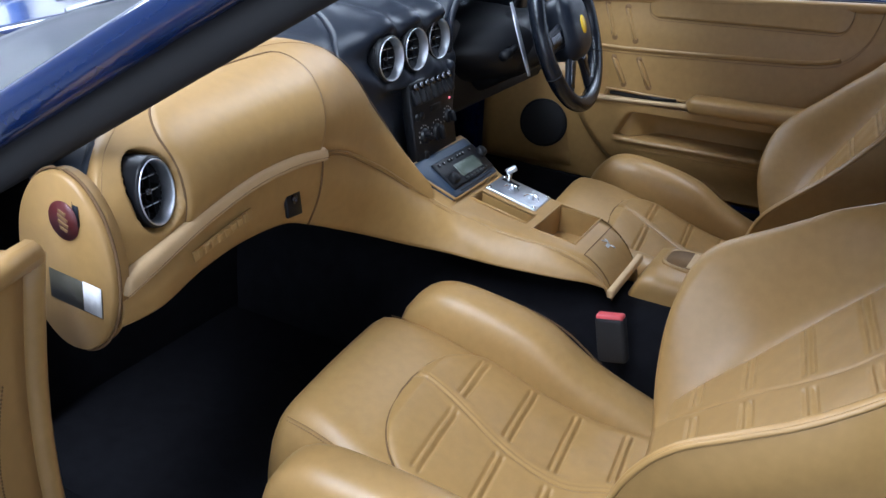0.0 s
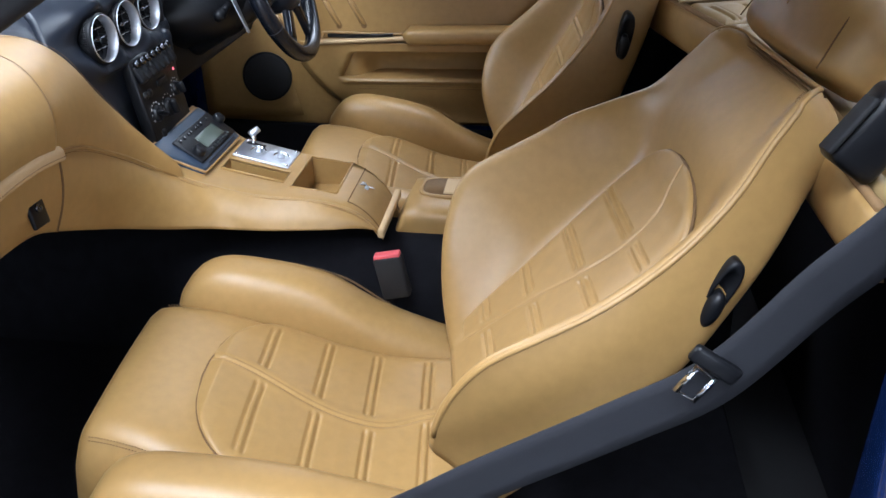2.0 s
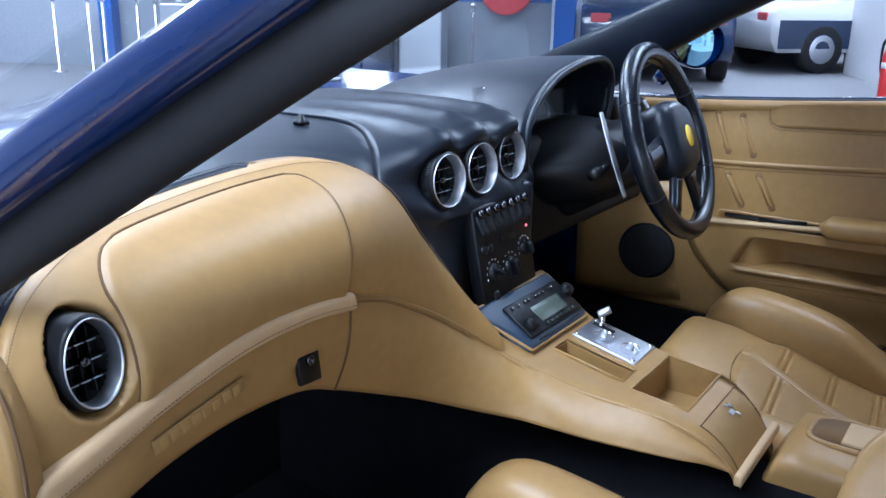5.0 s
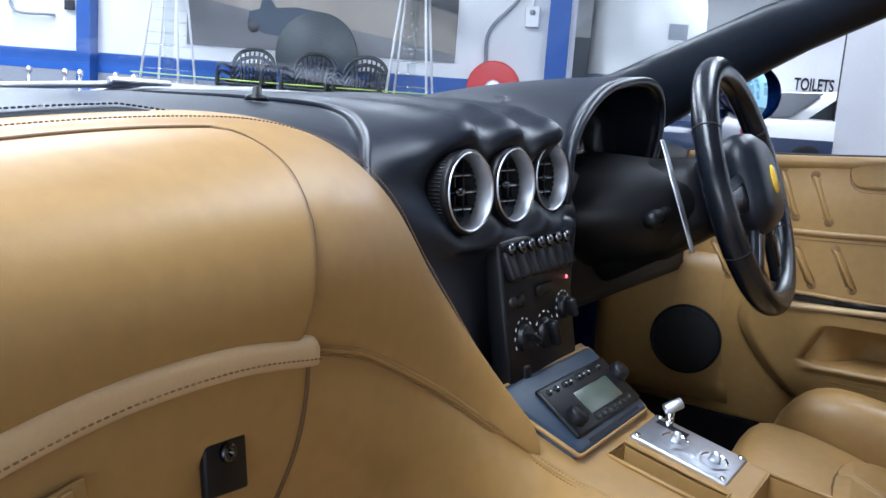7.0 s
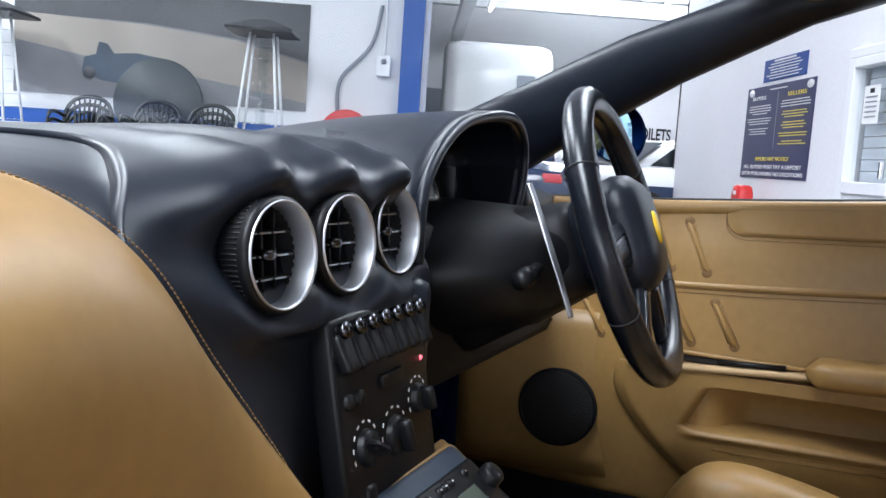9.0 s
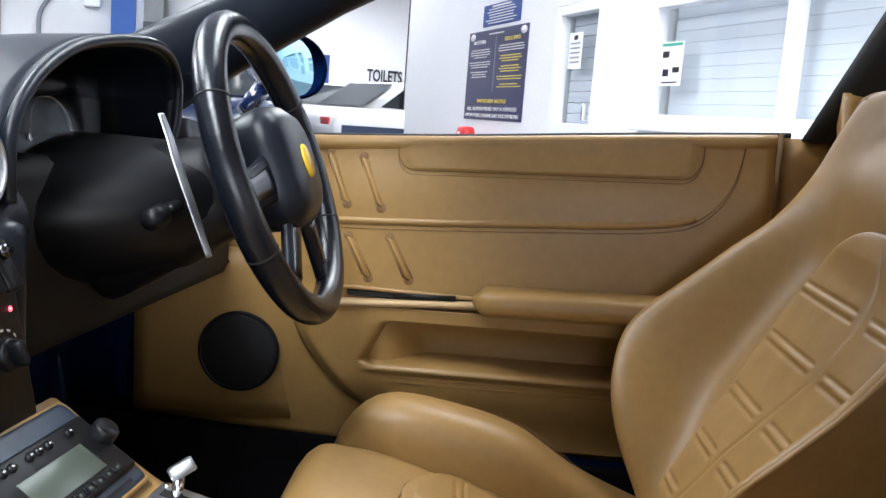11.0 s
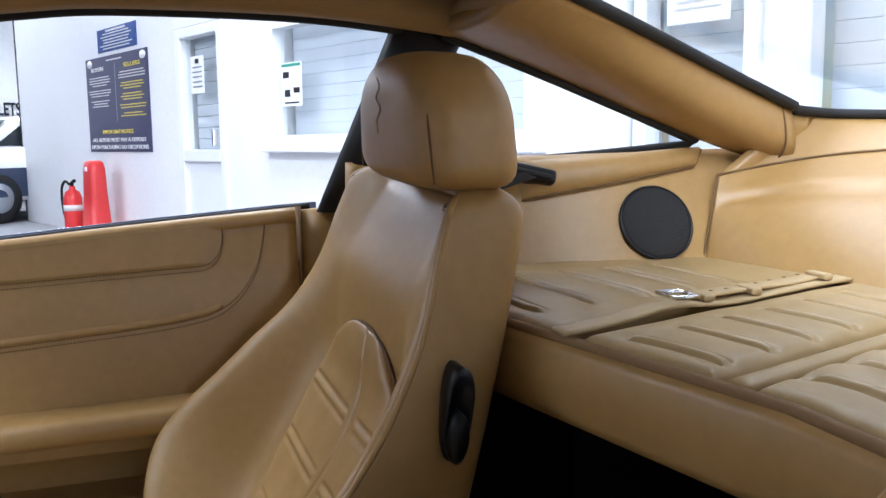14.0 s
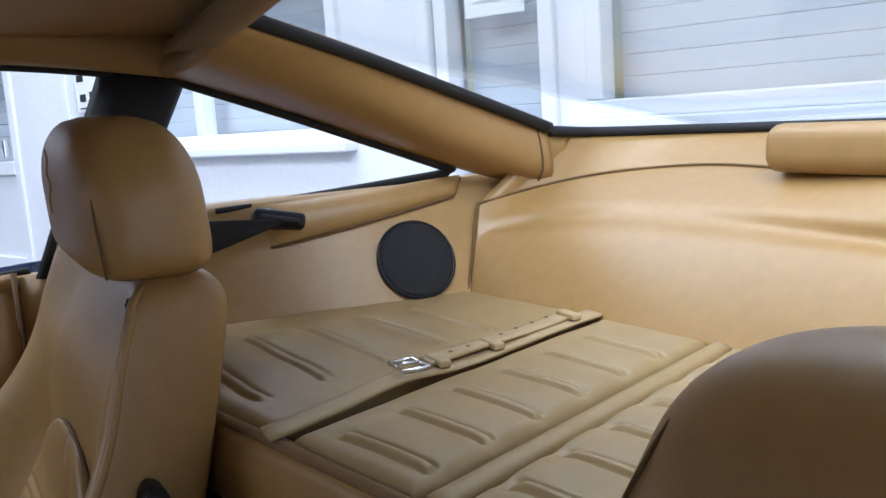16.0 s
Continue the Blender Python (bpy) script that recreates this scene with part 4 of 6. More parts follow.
part("side_panel", surf(lambda u, v: (right_edge(0.204 + 0.37 * u) + 0.004 * v, 0.204 + 0.37 * u, (deck(0.204 + 0.37 * u) - 0.018) * (1 - v) + 0.38 * v), 40, 6, (-0.01, 0, 0)), TAN, cons)
part("lid_seam", tube([(x, 0.2625, deck(0.2625) + 0.0002) for x in (-0.062, 0.0, 0.050, 0.082)], 0.0009, 6), SEAM, cons)
part("lid_seam", tube([(-0.062 + 0.001 * k / 12, y, deck(y) + 0.0002) for k, y in enumerate(0.2625 - 0.0045 * j for j in range(13))], 0.0009, 6), SEAM, cons)
part("rolled_edge", tube(full, 0.0034, 10), TAN, cons)


def tray(x0, x1, y0, y1, deep, label):
    z = min(deck(y0), deck(y1))
    t = part("tray", block(x0 - 0.002, x1 + 0.002, y0 - 0.002, y1 + 0.002, z - deep - 0.006, z - deep), TAN, cons, label, False)
    for x in (x0 - 0.0015, x1 - 0.0015):
        part("tray_wall", surf(lambda u, v: (x, y0 + (y1 - y0) * u, z - deep + (deck(y0 + (y1 - y0) * u) - 0.002 - z + deep) * v), 8, 2, (0.003, 0, 0)), TAN, t, "", False)
    for y in (y0 - 0.0015, y1 - 0.0015):
        part("tray_wall", block(x0 + 0.0015, x1 - 0.0015, y, y + 0.003, z - deep, deck(y) - 0.002), TAN, t, "", False)
    part("tray_rim", tube([(x0, y0, deck(y0)), (x1, y0, deck(y0)), (x1, y1, deck(y1)), (x0, y1, deck(y1))], 0.0022, 8, True), TAN, t)


tray(-0.032, 0.010, 0.378, 0.482, 0.024, "narrow tan leather tray")
tray(-0.044, 0.090, 0.286, 0.362, 0.042, "open tan leather tray")
part("end_plate", block(-0.090, 0.078, 0.199, 0.210, 0.468, 0.483, 0.003), TAN_LIP, cons)
for k, (x, y, s) in enumerate(((0.012, 0.246, 0.012), (0.021, 0.252, 0.010), (0.022, 0.240, 0.009), (0.014, 0.255, 0.006))):
    part("console_emblem", box(s, s * 0.6, 0.002, Matrix.Translation((x, y, deck(y) + 0.0016)) @ pose(0, 0, 0, 30, 0, 30 * k), 0.0008), ALU, cons, "small silver emblem")
# gear plate
PM = Matrix.Translation((0.062, 0.434, deck(0.434) + 0.0018)) @ pose(0, 0, 0, 12.5)
plate = part("gear_plate", box(0.076, 0.100, 0.006, PM, 0.0028, 3), ALU, cons, "brushed aluminium gear plate")
for y in (-0.027, 0.014):
    part("toggle_recess", turned([(0.0, -0.004), (0.012, -0.003), (0.017, 0.0035)], PM @ pose(-0.006, y, 0.001) @ Matrix.Diagonal((1.1, 0.8, 1, 1)), 28), CHROME, plate)
    part("toggle", loft([[PM @ Vector((-0.006 + w * math.cos(t) * 0.5, y + w * math.sin(t), h)) for t in (2 * math.pi * j / 12 for j in range(12))] for w, h in ((0.007, 0.0), (0.005, 0.010), (0.003, 0.014))]), ALU, plate)
part("lever_slot", box(0.010, 0.034, 0.001, PM @ pose(0.020, 0.026, 0.0035), 0.0003), MATT, plate)
part("lever_stem", tube([PM @ Vector((0.020, 0.030, 0)), PM @ Vector((0.023, 0.034, 0.018))], 0.0046, 12), CHROME, plate)
part("lever_knob", turned([(0, -0.010), (0.0050, -0.010), (0.0060, -0.008), (0.0060, 0.008), (0.0050, 0.010), (0, 0.010)], Matrix.Translation(PM @ Vector((0.025, 0.034, 0.024))) @ pose(0, 0, 0, 62, 0, 35), 20), ALU, plate)
for x in (-0.032, 0.032):
    for y in (-0.044, 0.044):
        part("screw", turned([(0, 0.0018), (0.003, 0.0015), (0.0034, 0)], PM @ pose(x, y, 0.003), 12), CHROME, plate)
# radio on its sloped panel
RM = Matrix.Translation((-0.004, 0.526, 0.586)) @ pose(0, 0, 0, 34)
rings = []
for z, e in ((-0.05, 0.0), (0.003, 0.0), (0.005, 0.002), (0.006, 0.005)):
    out = []
    for cx0, cy0, a0 in ((0.095, 0.047, 0), (-0.112, 0.047, 90), (-0.076, -0.042, 180), (0.093, -0.042, 270)):
        for j in range(5):
            t = radians(a0 + 22.5 * j)
            out.append(RM @ Vector((cx0 + math.copysign(0.006 + e, -cx0) + (0.006) * math.cos(t), cy0 + math.copysign(0.006 + e, -cy0) + 0.006 * math.sin(t), z)))
    rings.append(out)
radio = part("radio_panel", loft(rings), PANEL, cons, "slate grey panel with a car radio")
part("panel_edge", tube([p + RM.to_3x3() @ Vector((0, 0, -0.001)) for p in rings[1]], 0.0022, 8, True), TAN, cons)
part("radio_body", box(0.150, 0.058, 0.008, RM @ pose(0.012, -0.001, 0.007), 0.003), PLASTIC, radio)
part("display", box(0.076, 0.026, 0.002, RM @ pose(0.020, -0.005, 0.0112), 0.0006), LCD, radio, "grey unlit display")
for k in range(7):
    part("preset_button", box(0.0105, 0.006, 0.003, RM @ pose(-0.012 + 0.0125 * k, -0.0235, 0.0112), 0.0008), PLASTIC, radio)
    part("preset_mark", box(0.003, 0.002, 0.0004, RM @ pose(-0.012 + 0.0125 * k, -0.0235, 0.0129)), LCD, radio, smooth=False)
for x in (-0.052, -0.036, -0.018, -0.008, 0.012, 0.022, 0.034, 0.060):
    part("round_button", turned([(0, 0.003), (0.0032, 0.0025), (0.0036, 0)], RM @ pose(x, 0.0195, 0.0108), 14), PLASTIC, radio)
    part("button_mark", box(0.0022, 0.0012, 0.0004, RM @ pose(x, 0.0195, 0.0140)), PRINT, radio, smooth=False)
for x, y in ((-0.047, -0.013), (0.084, 0.004)):
    part("radio_knob", turned([(0.0105, 0), (0.010, 0.008), (0.0085, 0.010), (0, 0.010)], RM @ pose(x, y, 0.0105), 28), PLASTIC, radio)
part("slot", box(0.12, 0.003, 0.001, RM @ pose(0.012, -0.036, 0.0063)), MATT, radio, smooth=False)

# arm box behind the console
arm = thing("armrest_box", (0.08, 0.08, 0.42), "tan leather box with a finger recess between the seats", "armrest")
rings = []
for k in range(13):
    f = k / 12
    y = 0.202 - 0.30 * f
    top = 0.492 - 0.055 * (1 - math.sqrt(1 - max(0, 1 - f / 0.16) ** 2)) if f < 0.16 else 0.492 - 0.01 * f
    rings.append([Vector((0.060 + 0.082 * math.copysign(abs(math.cos(t)) ** 0.35, math.cos(t)), y, (top + 0.40) / 2 + (top - 0.40) / 2 * math.copysign(abs(math.sin(t)) ** 0.35, math.sin(t)))) for t in (2 * math.pi * (j + 0.5) / 32 for j in range(32))])
part("body", loft(rings), TAN, arm)
def pocket(r, z, grow=0.0):
    return [Vector((0.076 + (0.040 + grow) * r * math.copysign(abs(math.cos(t)) ** 0.5, math.cos(t)), 0.082 + (0.078 + grow) * r * math.copysign(abs(math.sin(t)) ** 0.5, math.sin(t)), z)) for t in (2 * math.pi * j / 36 for j in range(36))]


part("recess_rim", tube(pocket(1, 0.4895), 0.0045, 8, True), TAN, arm)
part("recess", loft([pocket(1.0, 0.4925), pocket(0.97, 0.4915)]), STITCH, arm)
part("recess_lid", block(0.044, 0.108, 0.01, 0.120, 0.488, 0.4955, 0.003), TAN_LIP, arm, "pale suede lid in the recess")

# seat belt buckle by the console
bk = thing("belt_buckle", (-0.148, 0.17, 0.40), "black seat belt buckle with a red button", "seat belt")
BM = Matrix.Translation((-0.150, 0.175, 0.435)) @ pose(0, 0, 0, -12, 0, 0)
part("casing", box(0.022, 0.046, 0.075, BM, 0.006), MATT, bk)
part("release_button", box(0.018, 0.042, 0.014, BM @ pose(0, 0, 0.034), 0.003), RED, bk, "red release button")

# ---- driver's door card ----
door = thing("door_1", (0.72, 0.3, 0.3), "tan leather door card with armrest, pocket and speaker", "car door", kind="structure")


def belt(y):
    return curve([(-0.12, 0.865), (0.10, 0.848), (0.35, 0.827), (0.60, 0.811), (0.80, 0.805)], y)


XD = 0.715
part("door_board", surf(lambda u, v: (XD + 0.055 * (1 - step(0.38, 0.46, v)) * (1 - step(0.36, 0.42, -0.10 + 0.92 * u)) + 0.012 * step(0.80, 1, v) - 0.010 * math.sin(math.pi * v) + 0.03 * step(0.45, 0.75, -0.10 + 0.92 * u), -0.10 + 0.92 * u, 0.36 + (belt(-0.10 + 0.92 * u) - 0.36) * v), 60, 30, (0.03, 0, 0)), TAN, door)
part("belt_roll", tube([(XD + 0.019, y, belt(y) - 0.009) for y in (-0.10 + 0.92 * k / 40 for k in range(41))], 0.012, 10), TAN, door)
part("weather_strip", tube([(XD + 0.030, y, belt(y) + 0.001) for y in (-0.12 + 0.95 * k / 40 for k in range(41))], 0.0045, 8), MATT, door)


def pad_face(y, z, lift):
    v = (z - 0.36) / (belt(y) - 0.36)
    return Vector((XD + 0.012 * step(0.80, 1, v) - 0.010 * math.sin(math.pi * v) + 0.03 * step(0.45, 0.75, y) - lift, y, z))


def upper_pad(u, v):
    # rounded bottom corners
    p, q = 2 * u - 1, v
    w = 1 - 0.13 * (1 - math.sqrt(max(1 - max(0, (0.75 - q) / 0.75 - 0.0) ** 2.4, 0)))
    y = 0.2085 - 0.2125 * p * w
    z0 = 0.776 + 0.02 * (0.42 - y) / 0.42
    return pad_face(y, z0 + (belt(y) - 0.004 - z0) * q, 0.0008 + 0.0028 * step(0, 0.10, min(1 - abs(p), q)))


part("upper_pad", surf(upper_pad, 60, 24), TAN, door)
ring = [upper_pad(0, 1 - k / 30) for k in range(31)] + [upper_pad(k / 60, 0) for k in range(61)] + [upper_pad(1, k / 30) for k in range(31)]
for d in (0.0, 0.006):
    part("stitching", thread([p + Vector((-0.0006, 0, -d)) for p in ring], 0.0011), SEAM, door)
line = [pad_face(p.x, p.y, 0.001) for p in smooth_line([(0.56, 0.690, 0), (0.40, 0.698, 0), (0.20, 0.712, 0), (0.06, 0.724, 0), (-0.005, 0.742, 0), (-0.045, 0.79, 0), (-0.060, 0.855, 0)], 60)]
for d in (0.0, 0.006):
    part("stitching", thread([p + Vector((0, 0, -d)) for p in line], 0.0012), SEAM, door)
part("mid_ridge", tube([p + Vector((0.0042, 0, 0.005)) for p in line[:40]], 0.006, 8), TAN, door)
for y0, z0, z1 in ((0.505, 0.722, 0.793), (0.455, 0.720, 0.790), (0.565, 0.725, 0.79), (0.467, 0.618, 0.676), (0.407, 0.620, 0.679), (0.53, 0.615, 0.67), (0.60, 0.61, 0.66)):
    lean = 0.016
    lo, hi = pad_face(y0 - lean, z0, 0.0), pad_face(y0 + lean, z1, 0.0)
    part("rib", loft([[lo.lerp(hi, f) + Vector((0.003 - 0.0095 * w * math.sin(t), 0.0066 * w * math.cos(t), 0.0015 * math.cos(t))) for t in (math.pi * j / 10 for j in range(11))] for f, w in ((0, 0.1), (0.015, 0.5), (0.04, 0.8), (0.08, 1), (0.92, 1), (0.96, 0.8), (0.985, 0.5), (1, 0.1))]), TAN, door)
    # darker discs and cords: shade of the dimples and grooves put into colour
    for p in (lo, hi):
        part("rib_end_shade", turned([(0, 0.0022), (0.004, 0.0018), (0.0075, 0.0)], facing(p, (-1, 0, 0.1)), 16), STITCH, door)
    for q in (-1, 1):
        part("rib_side_shade", tube([lo.lerp(hi, 0.05) + Vector((0, q * 0.0070, 0)), lo.lerp(hi, 0.95) + Vector((0, q * 0.0070, 0))], 0.0010, 6), STITCH, door)
# handle slot, armrest and pocket
part("handle_slot", block(XD - 0.0165, XD - 0.004, 0.296, 0.480, 0.590, 0.601, 0.003), MATT, door)
part("slot_frame", tube(smooth_line([(XD - 0.017, 0.292, 0.603), (XD - 0.018, 0.38, 0.6035), (XD - 0.017, 0.480, 0.603), (XD - 0.017, 0.488, 0.597), (XD - 0.018, 0.492, 0.588)], 24), 0.0032, 8), TAN, door)
part("slot_ledge", surf(lambda u, v: (XD - 0.034 + 0.05 * v, 0.285 + 0.25 * u, 0.582 + 0.006 * (1 - u) * 3), 20, 6, (0, 0, -0.008)), TAN_LIP, door)
part("door_handle", tube([(XD - 0.018, 0.41, 0.597), (XD - 0.021, 0.37, 0.599), (XD - 0.021, 0.32, 0.602)], 0.004, 10), PLASTIC, door, "black pull handle")
rings = []
for k in range(25):
    f = k / 24
    y = 0.295 - 0.38 * f
    r = math.sqrt(max(1 - max(0, 1 - f / 0.06) ** 2, 0.05)) if f < 0.06 else 1.0
    z = 0.604 + 0.014 * f
    rings.append([Vector((XD - 0.028 + 0.040 * r * math.copysign(abs(math.cos(t)) ** 0.5, math.cos(t)), y, z + 0.019 * r * math.copysign(abs(math.sin(t)) ** 0.6, math.sin(t)))) for t in (2 * math.pi * j / 24 for j in range(24))])
part("armrest", loft(rings), TAN, door, "padded tan armrest")


def lower_card(u, v):
    """Lower half of the card with its recessed pocket; u runs rearwards, v down."""
    front_y = curve([(0, 0.550), (0.1, 0.556), (0.19, 0.555), (0.29, 0.545), (0.41, 0.527), (0.645, 0.483), (0.85, 0.438), (1, 0.402)], v)
    y = front_y + (-0.10 - front_y) * u
    z = 0.578 - 0.200 * v + 0.016 * u
    inside = 1 - step(0.420, 0.448, y - 0.10 * (v - 0.35))
    deep = step(0.10, 0.17, v) * (1 - step(0.40, 0.425, v)) * inside
    lip = dent(v, 0.455, 0.032) * inside
    edge = 1 - step(0.0, 0.035, u)
    return Vector((XD - 0.030 + 0.026 * step(0.5, 1, v) + 0.085 * deep - 0.006 * lip + 0.012 * edge + 0.004 * math.sin(math.pi * v), y, z))


part("lower_card", surf(lower_card, 110, 110, (0.012, 0, 0)), TAN, door, "tan leather panel with a recessed map pocket")
for v in (0.515, 0.55):
    part("stitching", thread([lower_card(0.16 + 0.82 * k / 40, v) + Vector((-0.0008, 0, 0)) for k in range(41)], 0.0010), SEAM, door)
spk = part("speaker", turned([(0, 0.006), (0.050, 0.006), (0.056, 0.004), (0.058, 0.0)], facing((0.708, 0.640, 0.487), (-1, -0.12, 0.05)), 48), MESH, door, "round black speaker grille")
part("speaker_ring", tube([facing((0.708, 0.640, 0.487), (-1, -0.12, 0.05)) @ Vector((0.058 * math.cos(t), 0.058 * math.sin(t), 0.003)) for t in (2 * math.pi * k / 48 for k in range(48))], 0.003, 8, True), PLASTIC, spk)
tagged(link("kick_panel", surf(lambda u, v: (0.722 - 0.024 * u, 0.56 + 0.24 * u, 0.385 + (0.64 - 0.385) * v), 10, 8, (0.03, 0, 0)), TAN), "tan leather kick panel by the driver's feet", "trim", kind="structure")

# ---- rear of the cabin ----
part("door_gap", tube([(0.712, -0.1025, 0.40), (0.708, -0.1025, 0.62), (0.722, -0.1025, 0.868)], 0.0035, 8), SEAM, door)
tagged(link("door_post_trim", surf(lambda u, v: (0.722 - 0.02 * u, -0.105 - 0.25 * u, 0.36 + (0.862 + 0.006 * u - 0.36) * v), 8, 12, (0.03, 0, 0)), TAN), "tan leather trim behind the door", "trim", kind="structure")
deckp = thing("luggage_shelf", (0.1, -0.5, 0.75), "tan leather luggage shelf with ribbed pads and straps", "shelf")
SZ = 0.793


def yfront(x):
    return -0.329 + (0.27 * min(x, 0.32) + 0.10 * max(x - 0.32, 0) if x > 0 else 0.03 * x)


def yback(x):
    return -0.708 + 0.13 * abs(x) + 0.05 * max(abs(x) - 0.4, 0)


part("shelf_front", surf(lambda u, v: (-0.61 + 1.29 * u, yfront(-0.61 + 1.29 * u) + 0.012 + 0.006 * math.sin(math.pi * v), 0.722 + (SZ - 0.729) * v), 40, 8, (0, -0.02, 0)), TAN, deckp)
part("front_piping", tube([Vector((x, yfront(x) + 0.006, SZ - 0.005)) for x in (-0.60 + 1.26 * k / 40 for k in range(41))], 0.005, 8), STITCH, deckp, "dark piped edge")


def pad_top(xl0, xl1, xr0, xr1, ribs, first, pitch, ra, rb, hump, dimple, name="ribbed_pad"):
    """One pad between two slanting seams; the ribs run from ra to rb across it."""
    def fn(u, v):
        x = (xl0 + (xr0 - xl0) * u) * (1 - v) + (xl1 + (xr1 - xl1) * u) * v
        y = yfront(x) + (yback(x) - yfront(x)) * v
        wx, dy = abs(xr0 - xl0), 0.37
        e = min(u * wx, (1 - u) * wx, v * dy, (1 - v) * dy)
        z = SZ - 0.012 + 0.014 * math.sqrt(min(e / 0.014, 1.0) * (2 - min(e / 0.014, 1.0)))
        for k in range(ribs):
            p = first + k * pitch
            d = (v - p) * dy
            along = step(ra - 0.015, ra + 0.015, u) * (1 - step(rb - 0.015, rb + 0.015, u))
            z += along * (0.0030 * math.exp(-(d / 0.0034) ** 4) - 0.0022 * (math.exp(-((d - 0.0058) / 0.0019) ** 2) + math.exp(-((d + 0.0058) / 0.0019) ** 2)))
            reach = step(ra - 0.10, ra + 0.10, u) * (1 - step(rb - 0.10, rb + 0.10, u))
            z += reach * hump * (math.sin(math.pi * min(max((v - p) / pitch, 0), 1)) if k < ribs - 1 else 0)
            z -= dimple * (math.exp(-(((u - ra) * wx / 0.008) ** 2 + (d / 0.010) ** 2)) + math.exp(-(((u - rb) * wx / 0.008) ** 2 + (d / 0.010) ** 2)))
        return Vector((x, y, z + 0.0012 * noise.noise(Vector((x * 18, y * 18, 2)))))
    part(name, surf(fn, 70, 300, (0, 0, -0.02)), PAD, deckp, "tan leather pad with raised ribs")


pad_top(0.224, 0.370, 0.615, 0.590, 5, 0.075, 0.16, 0.16, 0.72, 0.005, 0.0)
pad_top(0.064, 0.212, 0.202, 0.350, 6, 0.075, 0.150, 0.08, 0.76, 0.0025, 0.002)
pad_top(-0.165, -0.025, 0.036, 0.186, 6, 0.13, 0.150, 0.10, 0.93, 0.0025, 0.006)
pad_top(-0.615, -0.590, -0.183, -0.041, 5, 0.075, 0.16, 0.16, 0.84, 0.004, 0.0)
part("seam_strip", surf(lambda u, v: (0.040 + 0.150 * u + 0.022 * v, -0.320 - 0.366 * u, SZ - 0.003 + 0.003 * math.sin(math.pi * v)), 30, 6, (0, 0, -0.01)), PAD, deckp)
part("shelf_board", surf(lambda u, v: (-0.66 + 1.28 * u, yfront(-0.66 + 1.28 * u) + 0.004 + (-0.74 - yfront(-0.66 + 1.28 * u)) * v, SZ - 0.020), 40, 2, (0, 0, -0.03)), SEAM, deckp)


def strap_line(t):
    x = 0.211 + 0.152 * t
    return Vector((x, yfront(x) + 0.012 + (yback(x) - yfront(x) - 0.012) * t, SZ + 0.0022 + 0.001 * math.sin(t * 9) + 0.006 * dent(t, 0.33, 0.12)))


strap = thing("luggage_strap", (0.30, -0.45, 0.79), "pale tan leather luggage strap with a steel buckle", "strap")
part("band", surf(lambda u, v: strap_line(u) + Vector((0.014 * (2 * v - 1), 0, 0.0015)), 40, 4, (0, 0, -0.003)), STRAP, strap)
part("band", surf(lambda u, v: strap_line(0.42 + 0.5 * u) + Vector((0.012 * (2 * v - 1) + 0.012, 0, 0.0065 + 0.002 * math.sin(u * 6))), 30, 4, (0, 0, -0.003)), STRAP, strap)
for t in (0.45, 0.62, 0.9):
    part("loop", box(0.032, 0.012, 0.007, Matrix.Translation(strap_line(t) + Vector((0.004, 0, 0.006))), 0.002), STRAP, strap)
q = strap_line(0.36) + Vector((0, 0, 0.008))
part("buckle", tube([q + Vector((sx * 0.017, sy * 0.011, 0)) for sx, sy in ((-1, -1), (1, -1), (1, 1), (-1, 1))], 0.0022, 8, True), CHROME, strap, "steel roller buckle")
part("buckle_pin", tube([q + Vector((0, -0.012, 0.001)), q + Vector((0, 0.013, 0.003))], 0.0014, 8), CHROME, strap)
for k in range(7):
    part("strap_hole", turned([(0, 0.0004), (0.0022, 0.0004), (0.0022, 0)], Matrix.Translation(strap_line(0.50 + 0.055 * k) + Vector((0.012, 0, 0.0085))), 10), SEAM, strap)

# padded rear bulkhead and the frame of the rear window
bulk = thing("rear_bulkhead", (0.2, -0.85, 0.78), "padded tan leather bulkhead under the rear window", "trim", kind="structure")


FOOT_LINE = smooth_line([(0.576, -0.617, 0.786), (0.45, -0.640, 0.786), (0.30, -0.665, 0.786), (0.15, -0.688, 0.786), (0, -0.70, 0.786)], 40)
RIDGE_LINE = smooth_line([(0.594, -0.642, 0.862), (0.572, -0.675, 0.874), (0.52, -0.722, 0.883), (0.43, -0.755, 0.888), (0.30, -0.774, 0.888), (0.15, -0.785, 0.886), (0, -0.79, 0.885)], 40)
TOP_LINE = smooth_line([(0.606, -0.655, 0.899), (0.602, -0.72, 0.910), (0.575, -0.79, 0.922), (0.52, -0.85, 0.930), (0.42, -0.882, 0.935), (0.28, -0.868, 0.934), (0.12, -0.842, 0.932), (0, -0.835, 0.932)], 40)


def bulkhead(u, v):
    k = int(round((1 - abs(1 - 2 * u)) * 40))
    a, b, c = FOOT_LINE[k], RIDGE_LINE[k], TOP_LINE[k]
    p = a.lerp(b, v / 0.62) if v < 0.62 else b.lerp(c, (v - 0.62) / 0.38)
    soft = dent(v, 0.62, 0.06)
    p = p + Vector((0, 0.006 * math.sin(math.pi * min(v / 0.62, 1)) - 0.010 * soft, -0.005 * soft)) * min(1.0, k / 8)
    return Vector((math.copysign(1, 0.5001 - u) * p.x, p.y, p.z))


